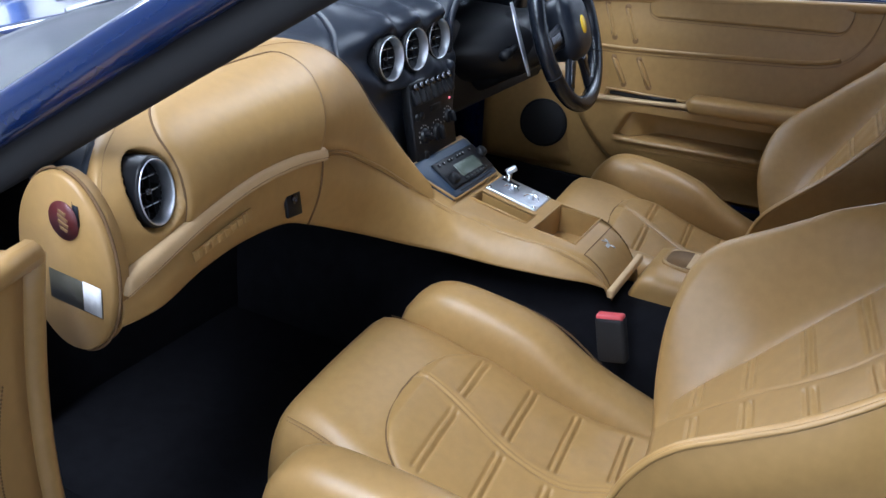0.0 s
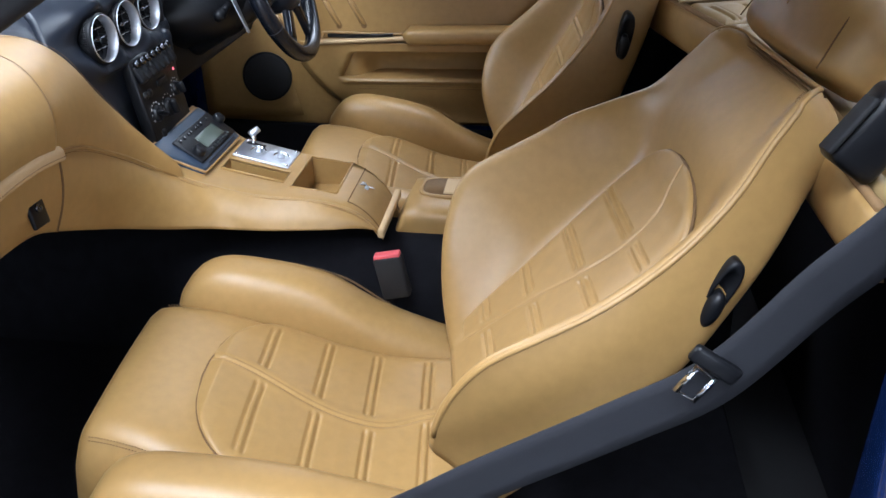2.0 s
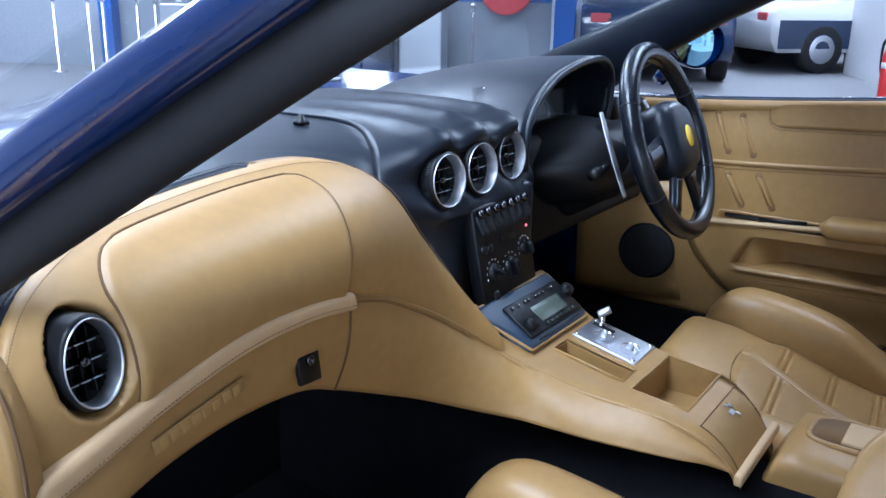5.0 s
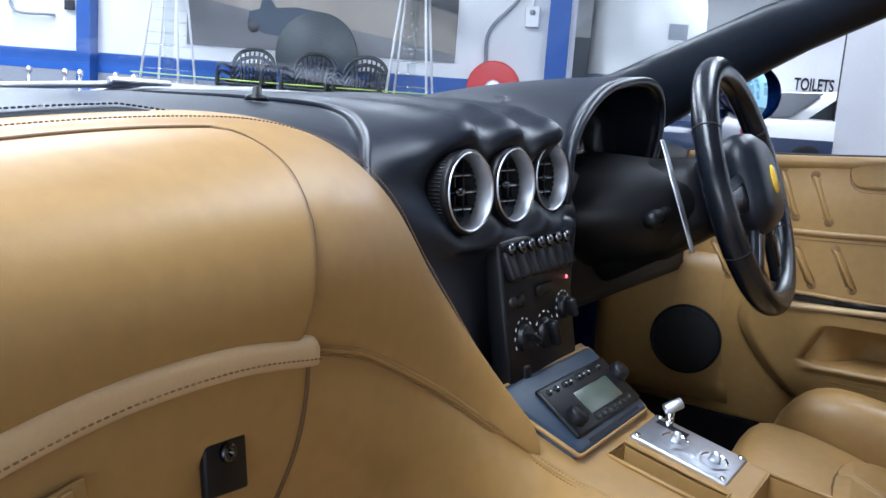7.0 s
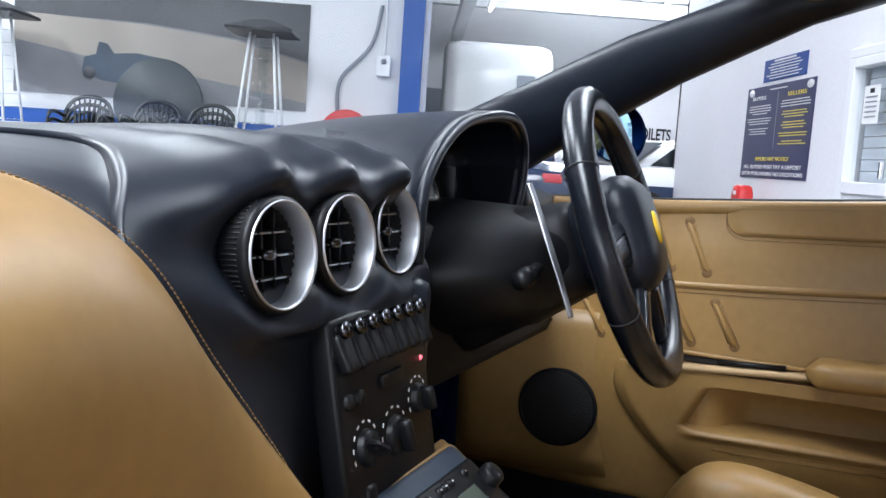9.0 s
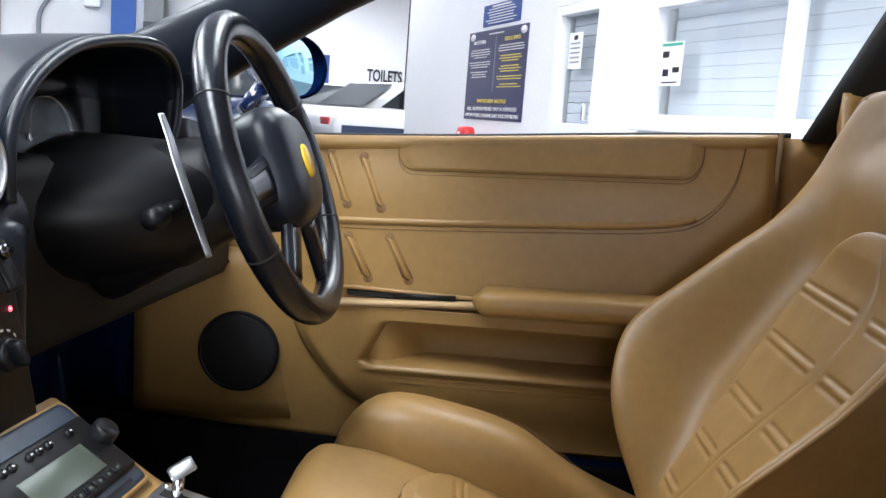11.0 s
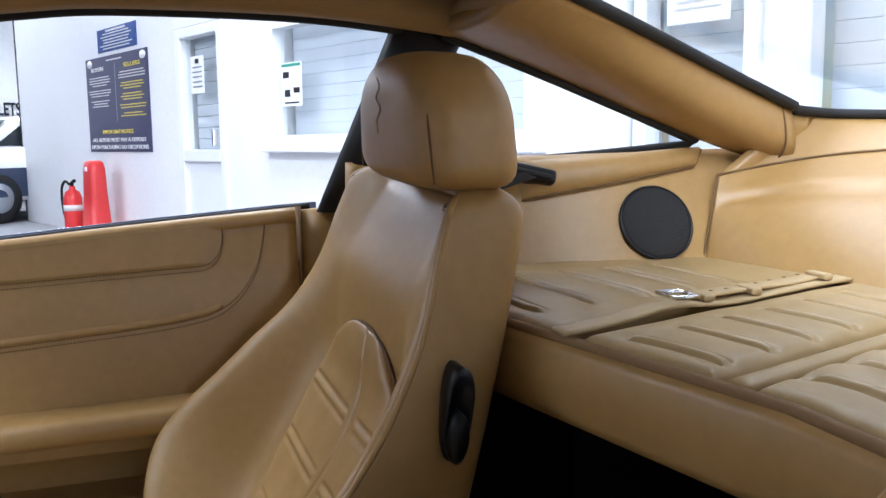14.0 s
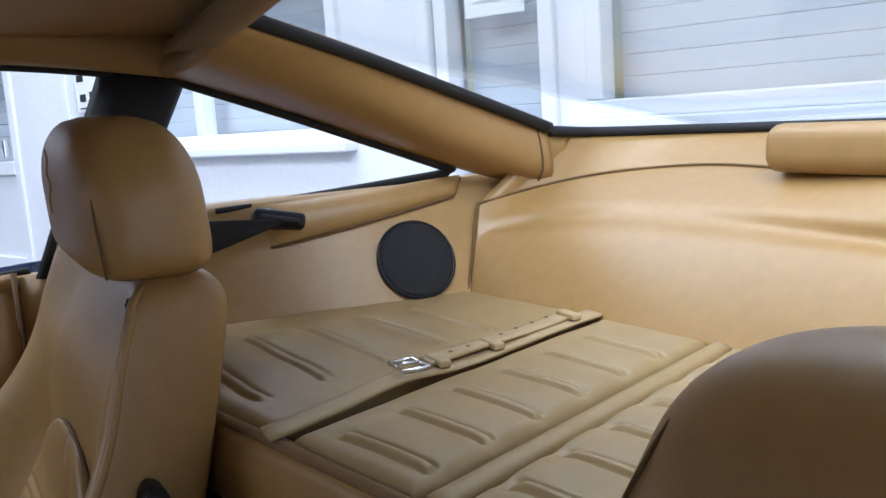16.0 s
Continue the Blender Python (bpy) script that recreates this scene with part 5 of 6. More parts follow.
part("padding", surf(bulkhead, 80, 40, (0, -0.02, -0.005)), TAN, bulk)
part("seam", tube([bulkhead(0.0, v / 20) + Vector((-0.002, 0.002, 0)) for v in range(21)] + [bulkhead(k / 80, 1) + Vector((0, 0, 0.001)) for k in range(81)], 0.0018, 8), SEAM, bulk)
GLASS_FOOT = smooth_line([(-0.60, -0.764, 0.983), (-0.60, -0.85, 0.976), (-0.48, -0.95, 0.972), (-0.28, -1.0, 0.970), (0, -1.02, 0.970), (0.28, -1.0, 0.970), (0.48, -0.95, 0.972), (0.60, -0.85, 0.976), (0.60, -0.764, 0.983)], 60)
part("window_ledge", surf(lambda u, v: bulkhead(u, 1).lerp(GLASS_FOOT[60 - int(round(u * 60))], v), 60, 8, (0, 0, -0.02)), TAN, bulk)
part("centre_block", box(0.60, 0.10, 0.052, Matrix.Translation((0.0, -0.885, 0.955)) @ pose(0, 0, 0, 6, 0, 0), 0.018, 5), TAN, bulk, "raised tan leather block under the glass")

# quarter panel with speaker and belt guide
quart = thing("quarter_trim", (0.62, -0.45, 0.8), "tan leather quarter panel with a round speaker", "trim", kind="structure")


def quarter(u, v):
    y = -0.16 - 0.66 * u
    z = 0.70 + (0.925 + 0.012 * u - 0.70) * v
    x = 0.612 - 0.040 * step(0.2, 0.6, u) + 0.45 * (z - 0.79)
    return Vector((x, y, z))


part("panel", surf(quarter, 40, 20, (0.03, 0, 0)), TAN, quart)
def ledge(u, v):
    f = 1 - u
    y = -0.385 - 0.262 * f
    low, high = 0.872 + 0.042 * f + 0.020 * step(0.93, 1.0, f), 0.921 + 0.016 * f
    p = quarter((-0.16 - y) / 0.66, (low + (high - low) * v - 0.70) / (0.225 + 0.012 * (-0.16 - y) / 0.66))
    swell = math.sqrt(max(1 - abs(2 * f - 1) ** 10, 0.0)) * math.sin(math.pi * min(v * 0.86 + 0.02, 1.0)) ** 0.5
    return p + Vector((-0.022 * swell * (1 - 0.45 * f), 0, 0.003 * swell))


part("ledge", surf(ledge, 60, 24), TAN, quart, "padded ledge under the quarter window")
part("ledge_seam", tube([ledge(k / 40, 0.0) + Vector((-0.001, 0, 0)) for k in range(41)], 0.0016, 6), SEAM, quart)
guide = part("belt_guide", box(0.030, 0.062, 0.020, Matrix.Translation((0.628, -0.395, 0.905)) @ pose(0, 0, 0, 14, 20, 0), 0.006, 3), PLASTIC, quart, "black plastic belt guide")
part("guide_slot", box(0.010, 0.048, 0.007, Matrix.Translation((0.6135, -0.393, 0.907)) @ pose(0, 0, 0, 14, 20, 0), 0.002), MATT, guide)
SM = facing((0.594, -0.556, 0.839), (-1, 0.03, 0.45))
rs = part("rear_speaker", turned([(0, 0.008), (0.044, 0.008), (0.048, 0.006), (0.050, 0)], SM, 48), MESH, quart, "round black speaker grille")
part("speaker_ring", tube([SM @ Vector((0.050 * math.cos(t), 0.050 * math.sin(t), 0.004)) for t in (2 * math.pi * k / 48 for k in range(48))], 0.002, 8, True), PLASTIC, rs)
tagged(link("seat_belt", surf(lambda u, v: (0.610 - 0.012 * u, -0.395 + 0.165 * u, 0.905 - 0.016 * u + (0.006 + 0.030 * min(u * 2, 1)) * (v - 0.5)), 12, 4, (0.002, 0, 0)), WEBBING), "black seat belt webbing from its guide", "seat belt")

# ---- roof, pillars and glass ----
roof = thing("roof_lining", (0, -0.2, 1.1), "tan headlining with padded rear pillars", "roof", kind="structure")


def ceil(u, v):
    x = -0.60 + 1.20 * u
    y = 0.30 - 0.66 * v
    return Vector((x, y, 1.116 + 0.030 * math.sin(math.pi * u) ** 0.6 - 0.02 * step(0.75, 1, 1 - v)))


part("headlining", surf(ceil, 40, 20, (0, 0, 0.01)), LINING, roof)


def rail(s):
    return [(s * 0.588, 0.28, 1.106), (s * 0.596, 0.20, 1.118), (s * 0.605, 0.10, 1.126), (s * 0.61, -0.12, 1.122), (s * 0.605, -0.30, 1.100)]


for s in (-1, 1):
    line = smooth_line(rail(s), 30)
    part("side_rail", tube(line, 0.026, 12), LINING, roof)
    part("door_seal", tube([p + Vector((s * 0.020, 0, -0.024)) for p in line], 0.007, 8), MATT, roof)
    # black post behind the door
    part("door_post", loft([[Vector((s * x + s * 0.02 * math.cos(t), y + w * math.sin(t), z)) for t in (2 * math.pi * j / 12 for j in range(12))] for x, y, z, w in (((0.71, -0.165, 0.86, 0.04), (0.68, -0.205, 0.95, 0.045), (0.630, -0.268, 1.100, 0.05)) if s > 0 else ((0.74, -0.36, 0.86, 0.04), (0.70, -0.40, 0.95, 0.045), (0.64, -0.45, 1.075, 0.045)))]), MATT, roof)
    # padded pillar from the roof down beside the rear window
    inner = smooth_line([(s * 0.43, -0.31, 1.115), (s * 0.50, -0.46, 1.078), (s * 0.56, -0.62, 1.030), (s * 0.60, -0.764, 0.983)], 30)
    outer = smooth_line([(s * 0.605, -0.27, 1.082), (s * 0.612, -0.42, 1.030), (s * 0.624, -0.62, 0.953), (s * 0.63, -0.765, 0.907)], 30)
    part("rear_pillar", surf(lambda u, v: inner[int(round(u * 30))].lerp(outer[int(round(u * 30))], v) + Vector((-s * 0.022 * math.sin(math.pi * v), 0, -0.014 * math.sin(math.pi * v))), 30, 12, (s * 0.01, 0, 0.02)), TAN, roof, "padded tan rear pillar")
    part("pillar_seam", tube([inner[28].lerp(outer[28], v / 10) + Vector((-s * 0.024 * math.sin(math.pi * v / 10), 0, -0.016 * math.sin(math.pi * v / 10))) for v in range(11)], 0.0014, 6), SEAM, roof)
    part("glass_seal", tube([p + Vector((-s * 0.004, 0.0, 0.008)) for p in inner], 0.008, 8), MATT, roof)
    part("quarter_seal", tube(smooth_line([(s * 0.612, -0.275, 1.079), (s * 0.619, -0.42, 1.027), (s * 0.628, -0.632, 0.946)], 20) + smooth_line([(s * 0.632, -0.632, 0.942), (s * 0.655, -0.50, 0.930), (s * 0.672, -0.33, 0.918)], 20)[1:], 0.006, 8), MATT, roof)
    # windscreen pillar
    rows = ((0.66, 0.86, 0.83, 0.035, 0.06), (0.625, 0.66, 0.935, 0.03, 0.045), (0.60, 0.52, 1.005, 0.028, 0.038), (0.575, 0.36, 1.070, 0.028, 0.03), (0.580, 0.27, 1.098, 0.028, 0.028))
    if s < 0:
        rows = ((0.80, 0.86, 0.666, 0.018, 0.026), (0.752, 0.70, 0.768, 0.018, 0.026), (0.690, 0.50, 0.898, 0.018, 0.024), (0.642, 0.35, 0.995, 0.018, 0.023), (0.610, 0.25, 1.058, 0.018, 0.023))
    part("screen_pillar", loft([[Vector((s * x + s * a * math.cos(t), y + b * math.sin(t), z + b * 0.8 * math.sin(t))) for t in (2 * math.pi * j / 16 for j in range(16))] for x, y, z, a, b in rows]), MATT if s < 0 else BLACK, roof, "black windscreen pillar")
    part("roof_seam", tube(smooth_line([(s * 0.620, -0.300, 1.072), (s * 0.585, -0.305, 1.086), (s * 0.55, -0.302, 1.098), (s * 0.50, -0.295, 1.110)], 16), 0.0016, 6), SEAM, roof)
part("header", tube(smooth_line([(-0.54, 0.33, 1.096), (-0.3, 0.36, 1.125), (0, 0.36, 1.135), (0.3, 0.36, 1.125), (0.54, 0.33, 1.096)], 30), 0.03, 10), LINING, roof)
part("rear_rail", tube(smooth_line([(-0.60, -0.29, 1.098), (-0.44, -0.305, 1.112), (0, -0.30, 1.128), (0.44, -0.305, 1.112), (0.60, -0.29, 1.098)], 30), 0.018, 10), LINING, roof)
part("glass_seal", tube([p + Vector((0, 0, 0.004)) for p in GLASS_FOOT], 0.007, 8), MATT, roof)
screen = link("windscreen", surf(lambda u, v: (-0.62 + 1.24 * u, 1.02 - 0.66 * v - 0.12 * (2 * u - 1) ** 2 * (1 - v), 0.875 + 0.215 * v), 20, 10, (0, 0.002, 0.004)), GLASS, False)
screen.visible_shadow = False
tagged(screen, "clear curved windscreen", "windscreen", kind="structure")
back = link("rear_window", surf(lambda u, v: (-0.55 + 1.10 * u, -0.33 - 0.66 * v - 0.04 * math.sin(math.pi * u) * v, 1.118 - 0.140 * v + 0.012 * math.sin(math.pi * u)), 20, 10, (0, 0, 0.004)), GLASS, False)
back.visible_shadow = False
tagged(back, "clear sloping rear window", "window", kind="structure")

# ---- car body ----
body = thing("car_body", (0, 0, 0.3), "dark blue coupe body panels around the cabin", "car", kind="structure")
part("roof_skin", surf(lambda u, v: (-0.63 + 1.26 * u, 0.42 - 0.78 * v, 1.140 + 0.050 * math.sin(math.pi * u) ** 0.6 - 0.03 * step(0.8, 1, 1 - v)), 30, 14, (0, 0, 0.012)), PAINT, body)
for s in (-1, 1):
    rows = ((0.735, 0.92, 0.835, 0.02, 0.02), (0.690, 0.69, 0.950, 0.016, 0.012), (0.665, 0.54, 1.028, 0.016, 0.010), (0.635, 0.38, 1.098, 0.016, 0.010))
    if s < 0:
        rows = ((0.820, 0.89, 0.676, 0.022, 0.020), (0.770, 0.71, 0.793, 0.022, 0.020), (0.705, 0.50, 0.934, 0.022, 0.019), (0.656, 0.35, 1.030, 0.02, 0.018), (0.62, 0.25, 1.095, 0.02, 0.018))
    part("pillar_skin", loft([[Vector((s * x + s * a * math.cos(t), y + b * math.sin(t), z + b * 0.8 * math.sin(t))) for t in (2 * math.pi * j / 16 for j in range(16))] for x, y, z, a, b in rows]), PAINT, body)
    part("rear_wing", loft([[Vector((s * x, y, z)) for x, z in ((w, 0.25), (w + 0.03, 0.55), (w, h), (w - 0.08, h + 0.01), (w - 0.08, 0.3))] for y, w, h in ((-0.30, 0.86, 0.86), (-0.9, 0.90, 0.90), (-1.5, 0.88, 0.88), (-1.95, 0.78, 0.80))]), PAINT, body)
    part("front_wing", loft([[Vector((s * x, y, z)) for x, z in ((w, 0.25), (w + 0.02, 0.5), (w, h), (w - 0.25, h + 0.03), (w - 0.3, 0.3))] for y, w, h in ((0.92, 0.88, 0.80), (1.5, 0.90, 0.80), (2.1, 0.85, 0.70), (2.5, 0.70, 0.55))]), PAINT, body)
    for y in (-1.25, 1.75):
        part("wheel", turned([(0, -0.10), (0.20, -0.10), (0.31, -0.11), (0.33, -0.08), (0.33, 0.08), (0.31, 0.11), (0.20, 0.10), (0.19, 0.05), (0, 0.06)], facing((s * 0.80, y, 0.33), (s, 0, 0)), 40), MATT, body)
part("bonnet", surf(lambda u, v: (-0.68 + 1.36 * u, 1.05 + 1.45 * v, 0.790 + 0.03 * math.sin(math.pi * u) - 0.26 * v ** 1.8), 30, 20, (0, 0, -0.02)), PAINT, body)
part("scuttle", block(-0.70, 0.70, 1.00, 1.08, 0.76, 0.805, 0.01), MATT, body)
part("tail_deck", surf(lambda u, v: (-0.74 + 1.48 * u, -1.03 - 0.97 * v, 0.905 - 0.08 * v + 0.02 * math.sin(math.pi * u)), 20, 10, (0, 0, -0.02)), PAINT, body)
part("tail_panel", block(-0.76, 0.76, -2.02, -1.96, 0.25, 0.88, 0.02), PAINT, body)
part("door_skin", surf(lambda u, v: (0.80 + 0.06 * math.sin(math.pi * v * 0.8), -0.14 + 1.06 * u, 0.22 + (belt(-0.14 + 1.06 * u) - 0.22) * v), 20, 10, (0.01, 0, 0)), PAINT, body)
part("underbody", block(-0.84, 0.84, -1.95, 2.3, 0.14, 0.198, 0.01), MATT, body)
part("sill_skin", block(0.76, 0.85, -0.4, 1.0, 0.15, 0.30, 0.02), PAINT, body)
# wipers on the scuttle
wip = thing("wiper", (-0.2, 1.0, 0.87), "grey windscreen wiper arm on the scuttle", "wiper")
part("arm", tube([(-0.30, 1.11, 0.815), (-0.1, 1.07, 0.852), (0.10, 1.08, 0.858)], 0.006, 8), ALU, wip)
part("blade", tube([(-0.34, 1.08, 0.842), (-0.1, 1.075, 0.857), (0.22, 1.08, 0.858)], 0.004, 8), ALU, wip)
part("arm_cap", box(0.09, 0.012, 0.010, Matrix.Translation((-0.10, 1.07, 0.859)) @ pose(0, 0, 0, 0, 0, 4), 0.004), ALU, wip)
# mirror outside the driver's window
mir = thing("door_mirror", (0.86, 0.64, 0.86), "dark blue door mirror with a blue-tinted glass", "mirror")
MM = facing((0.86, 0.62, 0.917), (-0.45, -1, 0.05))
part("housing", turned([(0, -0.07), (0.035, -0.065), (0.055, -0.03), (0.062, 0.0), (0.060, 0.004)], MM @ Matrix.Diagonal((1.25, 0.85, 1, 1)), 32), PAINT, mir)
part("mirror_glass", turned([(0, 0.002), (0.055, 0.002), (0.056, 0.0)], MM @ Matrix.Diagonal((1.25, 0.85, 1, 1)), 32), material("blue_mirror", (0.35, 0.62, 0.75), 0.03, metal=1.0, scale=20, spread=0.02), mir)
part("foot", tube([(0.86, 0.66, 0.90), (0.80, 0.68, 0.84)], 0.015, 10), PAINT, mir)

# passenger door, standing wide open
pd = thing("door_2", (-0.80, 0.78, 0.3), "open tan leather passenger door", "car door", kind="structure")
HD = Matrix.Translation((-0.835, 0.545, 0)) @ pose(0, 0, 0, 0, 0, -70)


def pdoor(u, v):
    p = HD @ Vector((-0.02 * math.sin(math.pi * v), -1.0 * u, 0.0))
    p.z = 0.30 + (0.738 + 0.06 * u - 0.30) * v
    return p


part("door_card", surf(pdoor, 30, 16, HD.to_3x3() @ Vector((-0.07, 0, 0))), TAN, pd)
part("belt_roll", tube([pdoor(k / 20, 1.0) for k in range(21)], 0.014, 10), TAN, pd)
part("hinge_end", tube([pdoor(0.0, k / 12) for k in range(13)], 0.013, 12), TAN, pd)
part("door_skin", surf(lambda u, v: pdoor(u, v) + HD.to_3x3() @ Vector((-0.10, 0, 0)), 20, 8, HD.to_3x3() @ Vector((-0.02, 0, 0))), PAINT, pd)
for k in range(4):
    part("stitching", thread([pdoor(0.05 + 0.02 * math.sin(j / 10 * 3), 0.25 + 0.5 * j / 10) + HD.to_3x3() @ Vector((0.004, -0.07 * k, 0)) for j in range(11)], 0.0013), SEAM, pd)

# ---- passenger belt ----
pb = thing("seat_belt_strap", (-0.66, -0.2, 0.4), "black seat belt strap with a steel tongue", "seat belt")
line = smooth_line([(-0.60, 0.12, 0.36), (-0.625, 0.06, 0.42), (-0.632, -0.004, 0.472), (-0.640, -0.139, 0.568), (-0.648, -0.219, 0.633), (-0.66, -0.285, 0.735), (-0.66, -0.327, 0.785), (-0.66, -0.40, 0.88)], 40)
part("webbing", surf(lambda u, v: line[int(round(u * 40))] + Vector((0.0, 0.028 * (v - 0.5), 0.045 * (v - 0.5))), 40, 4, (0.002, 0, 0)), WEBBING, pb)
TM = Matrix.Translation((-0.662, -0.200, 0.640)) @ pose(0, 0, 0, -58, 0, 0) @ pose(0, 0, 0, 0, 90, 0)
part("tongue", tube([TM @ Vector((a, b, 0)) for a, b in ((-0.010, -0.010), (0.010, -0.010), (0.010, 0.020), (-0.010, 0.020))], 0.0032, 8, True), CHROME, pb, "steel belt tongue")
part("belt_guide", box(0.045, 0.050, 0.085, Matrix.Translation((-0.535, -0.345, 0.835)) @ pose(0, 0, 0, 35, 10, 0), 0.010, 3), PLASTIC, pb, "black plastic belt guide")
part("guide_slot", box(0.030, 0.006, 0.060, Matrix.Translation((-0.545, -0.318, 0.845)) @ pose(0, 0, 0, 35, 10, 0), 0.002), MATT, pb)
part("tongue_grip", box(0.050, 0.018, 0.010, TM @ pose(0, -0.022, 0), 0.004), PLASTIC, pb)

# ---- office front ----
def gm(a, b, z, rz=0.0):
    return G @ pose(a, b, z, 0, 0, rz)


def write(text, a, z, size, mat, parent, name="lettering", b=FB + 0.03, wall="office", bold=0.0, width=0.0):
    cu = bpy.data.curves.new(name, "FONT")
    cu.body, cu.size, cu.align_x, cu.align_y, cu.extrude, cu.offset = text, size, "CENTER", "CENTER", 0.002, bold
    ob = new(name, cu)
    m = G @ pose(a, b, z, 90, 0, 180) if wall == "office" else G @ pose(a, b, z, 90, 0, -90)
    dg = bpy.context.evaluated_depsgraph_get()
    me = bpy.data.meshes.new_from_object(ob.evaluated_get(dg))
    bpy.data.objects.remove(ob)
    if width:
        xs = [v.co.x for v in me.vertices]
        me.transform(Matrix.Diagonal((width / (max(xs) - min(xs)), 1, 1, 1)))
    me.transform(m)
    me.materials.clear()
    me.materials.append(mat)
    t = new(name, me)
    t.parent = parent
    t.matrix_parent_inverse = parent.matrix_basis.inverted()
    return t


def bar(a, z, w, h, mat, parent, b=FB + 0.03, name="text_bar"):
    return gblock(name, a - w / 2, a + w / 2, b - 0.002, b + 0.002, z - h / 2, z + h / 2, mat, 0, parent)


YTEXT = material("yellow_print", (0.75, 0.6, 0.1), 0.5)
NAVY = material("navy_print", (0.02, 0.06, 0.25), 0.5)
DARK = material("dark_print", (0.01, 0.01, 0.015), 0.6)


def window(name, a0, a1, z0, z1, mull, label, sill=True, transom=0.0):
    """A glazed opening of the office front."""
    w = thing(name, G @ Vector(((a0 + a1) / 2, FB, z0)), label, "window", kind="structure")
    f = 0.07
    for p in ((a0, a1, z0, z0 + f), (a0, a1, z1 - f, z1), (a0, a0 + f, z0 + f, z1 - f), (a1 - f, a1, z0 + f, z1 - f)):
        gblock("window_frame", p[0], p[1], FB - 0.08, FB + 0.03, p[2], p[3], UPVC, 0.008, w)
    for m in mull:
        gblock("mullion", m - 0.035, m + 0.035, FB - 0.07, FB + 0.025, z0 + f, z1 - f, UPVC, 0.006, w)
    if transom:
        gblock("transom", a0 + f, a1 - f, FB - 0.075, FB + 0.028, transom - 0.04, transom + 0.04, UPVC, 0.006, w)
    if sill:
        gblock("window_sill", a0 - 0.06, a1 + 0.06, FB - 0.02, FB + 0.09, z0 - 0.05, z0, UPVC, 0.01, w)
    n = int((z1 - z0 - 2 * f) / 0.085)
    for k in range(n):
        gblock("slat", a0 + f, a1 - f, FB - 0.16, FB - 0.145, z0 + f + 0.085 * k, z0 + f + 0.085 * k + 0.0846, BLIND, 0.004, w)
    p = gblock("pane", a0 + f, a1 - f, FB - 0.05, FB - 0.044, z0 + f, z1 - f, GLASS, 0, w)
    p.visible_shadow = False
    return w


# wall panels between the openings (a: along the front)
OPEN = [(-1.10, 1.28, 0.97, 2.6), (1.42, 2.02, 0.55, 2.6), (2.62, 5.22, 0.93, 2.2), (5.94, 6.80, 0.06, 1.98)]


def wall_panel(a0, a1, z0, z1):
    return tagged(gblock("wall_panel", a0, a1, FB - 0.2, FB, z0, z1, WHITE), "white painted office front", "wall", kind="structure")


edges = [-2.0, *(v for a, b, *_ in OPEN for v in (a, b)), 11.5]
for k in range(0, len(edges), 2):
    wall_panel(edges[k], edges[k + 1], 0, 4.6)
for a, b, z0, z1 in OPEN:
    wall_panel(a, b, z1, 4.6)
    if z0 > 0.2:
        wall_panel(a, b, 0, z0)

tagged(gblock("trim", 11.5, 11.53, FB - 0.2, FB + 0.01, 0, 4.6, DARK), "black corner strip of the office front", "trim", kind="structure")
window("window_1", 2.62, 5.22, 0.93, 2.2, (3.76,), "white framed office window with pale blinds", transom=1.78)
window("window_2", 1.42, 2.02, 0.55, 2.6, (), "narrow white framed window with pale blinds", False)
window("window_3", -1.10, 1.28, 0.97, 2.6, (0.06,), "large white framed office window with pale blinds")
tagged(gblock("trim", 2.03, 2.11, FB, FB + 0.06, 0, 4.6, UPVC, 0.01), "white upright pipe casing on the office front", "trim", kind="structure")
PAPER = material("white_paper", (0.80, 0.80, 0.79), 0.7, scale=50, spread=0.04)
GREENP = material("green_print", (0.05, 0.30, 0.22), 0.6)


def sheet(a0, a1, z0, z1, label, marks, b=FB + 0.006, mat=PAPER):
    """A notice behind or on the glass, with plain blocks for what cannot be read."""
    t = thing("notice", G @ Vector(((a0 + a1) / 2, b, z0)), label, "notice")
    gblock("paper", a0, a1, b - 0.001, b + 0.001, z0, z1, mat, 0, t)
    for u, v, w, h, m in marks:
        bar(a1 + (a0 - a1) * u, z0 + (z1 - z0) * v, (a1 - a0) * w, (z1 - z0) * h, m, t, b + 0.003, "print")
    return t


sheet(4.80, 5.07, 1.20, 1.50, "white notice sheet with small pictures on the window", [(0.5, 0.94, 0.9, 0.06, GREENP), (0.25, 0.72, 0.28, 0.14, DARK), (0.3, 0.3, 0.25, 0.16, DARK), (0.75, 0.36, 0.28, 0.12, DARK), (0.5, 0.08, 0.7, 0.03, DARK)])
sheet(1.56, 1.86, 1.42, 1.66, "pale paper notice on the narrow window", [(0.5, 0.5 + 0.12 * k, 0.7, 0.03, BLIND) for k in range(-2, 3)])
od = thing("office_door", G @ Vector((6.37, FB, 0.0)), "white framed half-glazed office door", "door", kind="structure")
for p in ((5.94, 6.80, 1.90, 1.98), (5.94, 6.03, 0.06, 1.90), (6.71, 6.80, 0.06, 1.90), (6.03, 6.71, 0.06, 0.18), (6.03, 6.71, 0.80, 0.90), (6.03, 6.71, 1.82, 1.90)):
    gblock("door_frame", p[0], p[1], FB - 0.09, FB + 0.02, p[2], p[3], UPVC, 0.008, od)
gblock("door_panel", 6.03, 6.71, FB - 0.06, FB - 0.02, 0.18, 0.80, UPVC, 0.005, od)
for k in range(10):
    gblock("slat", 6.03, 6.71, FB - 0.14, FB - 0.125, 0.90 + 0.094 * k, 0.90 + 0.094 * k + 0.087, BLIND, 0.003, od)
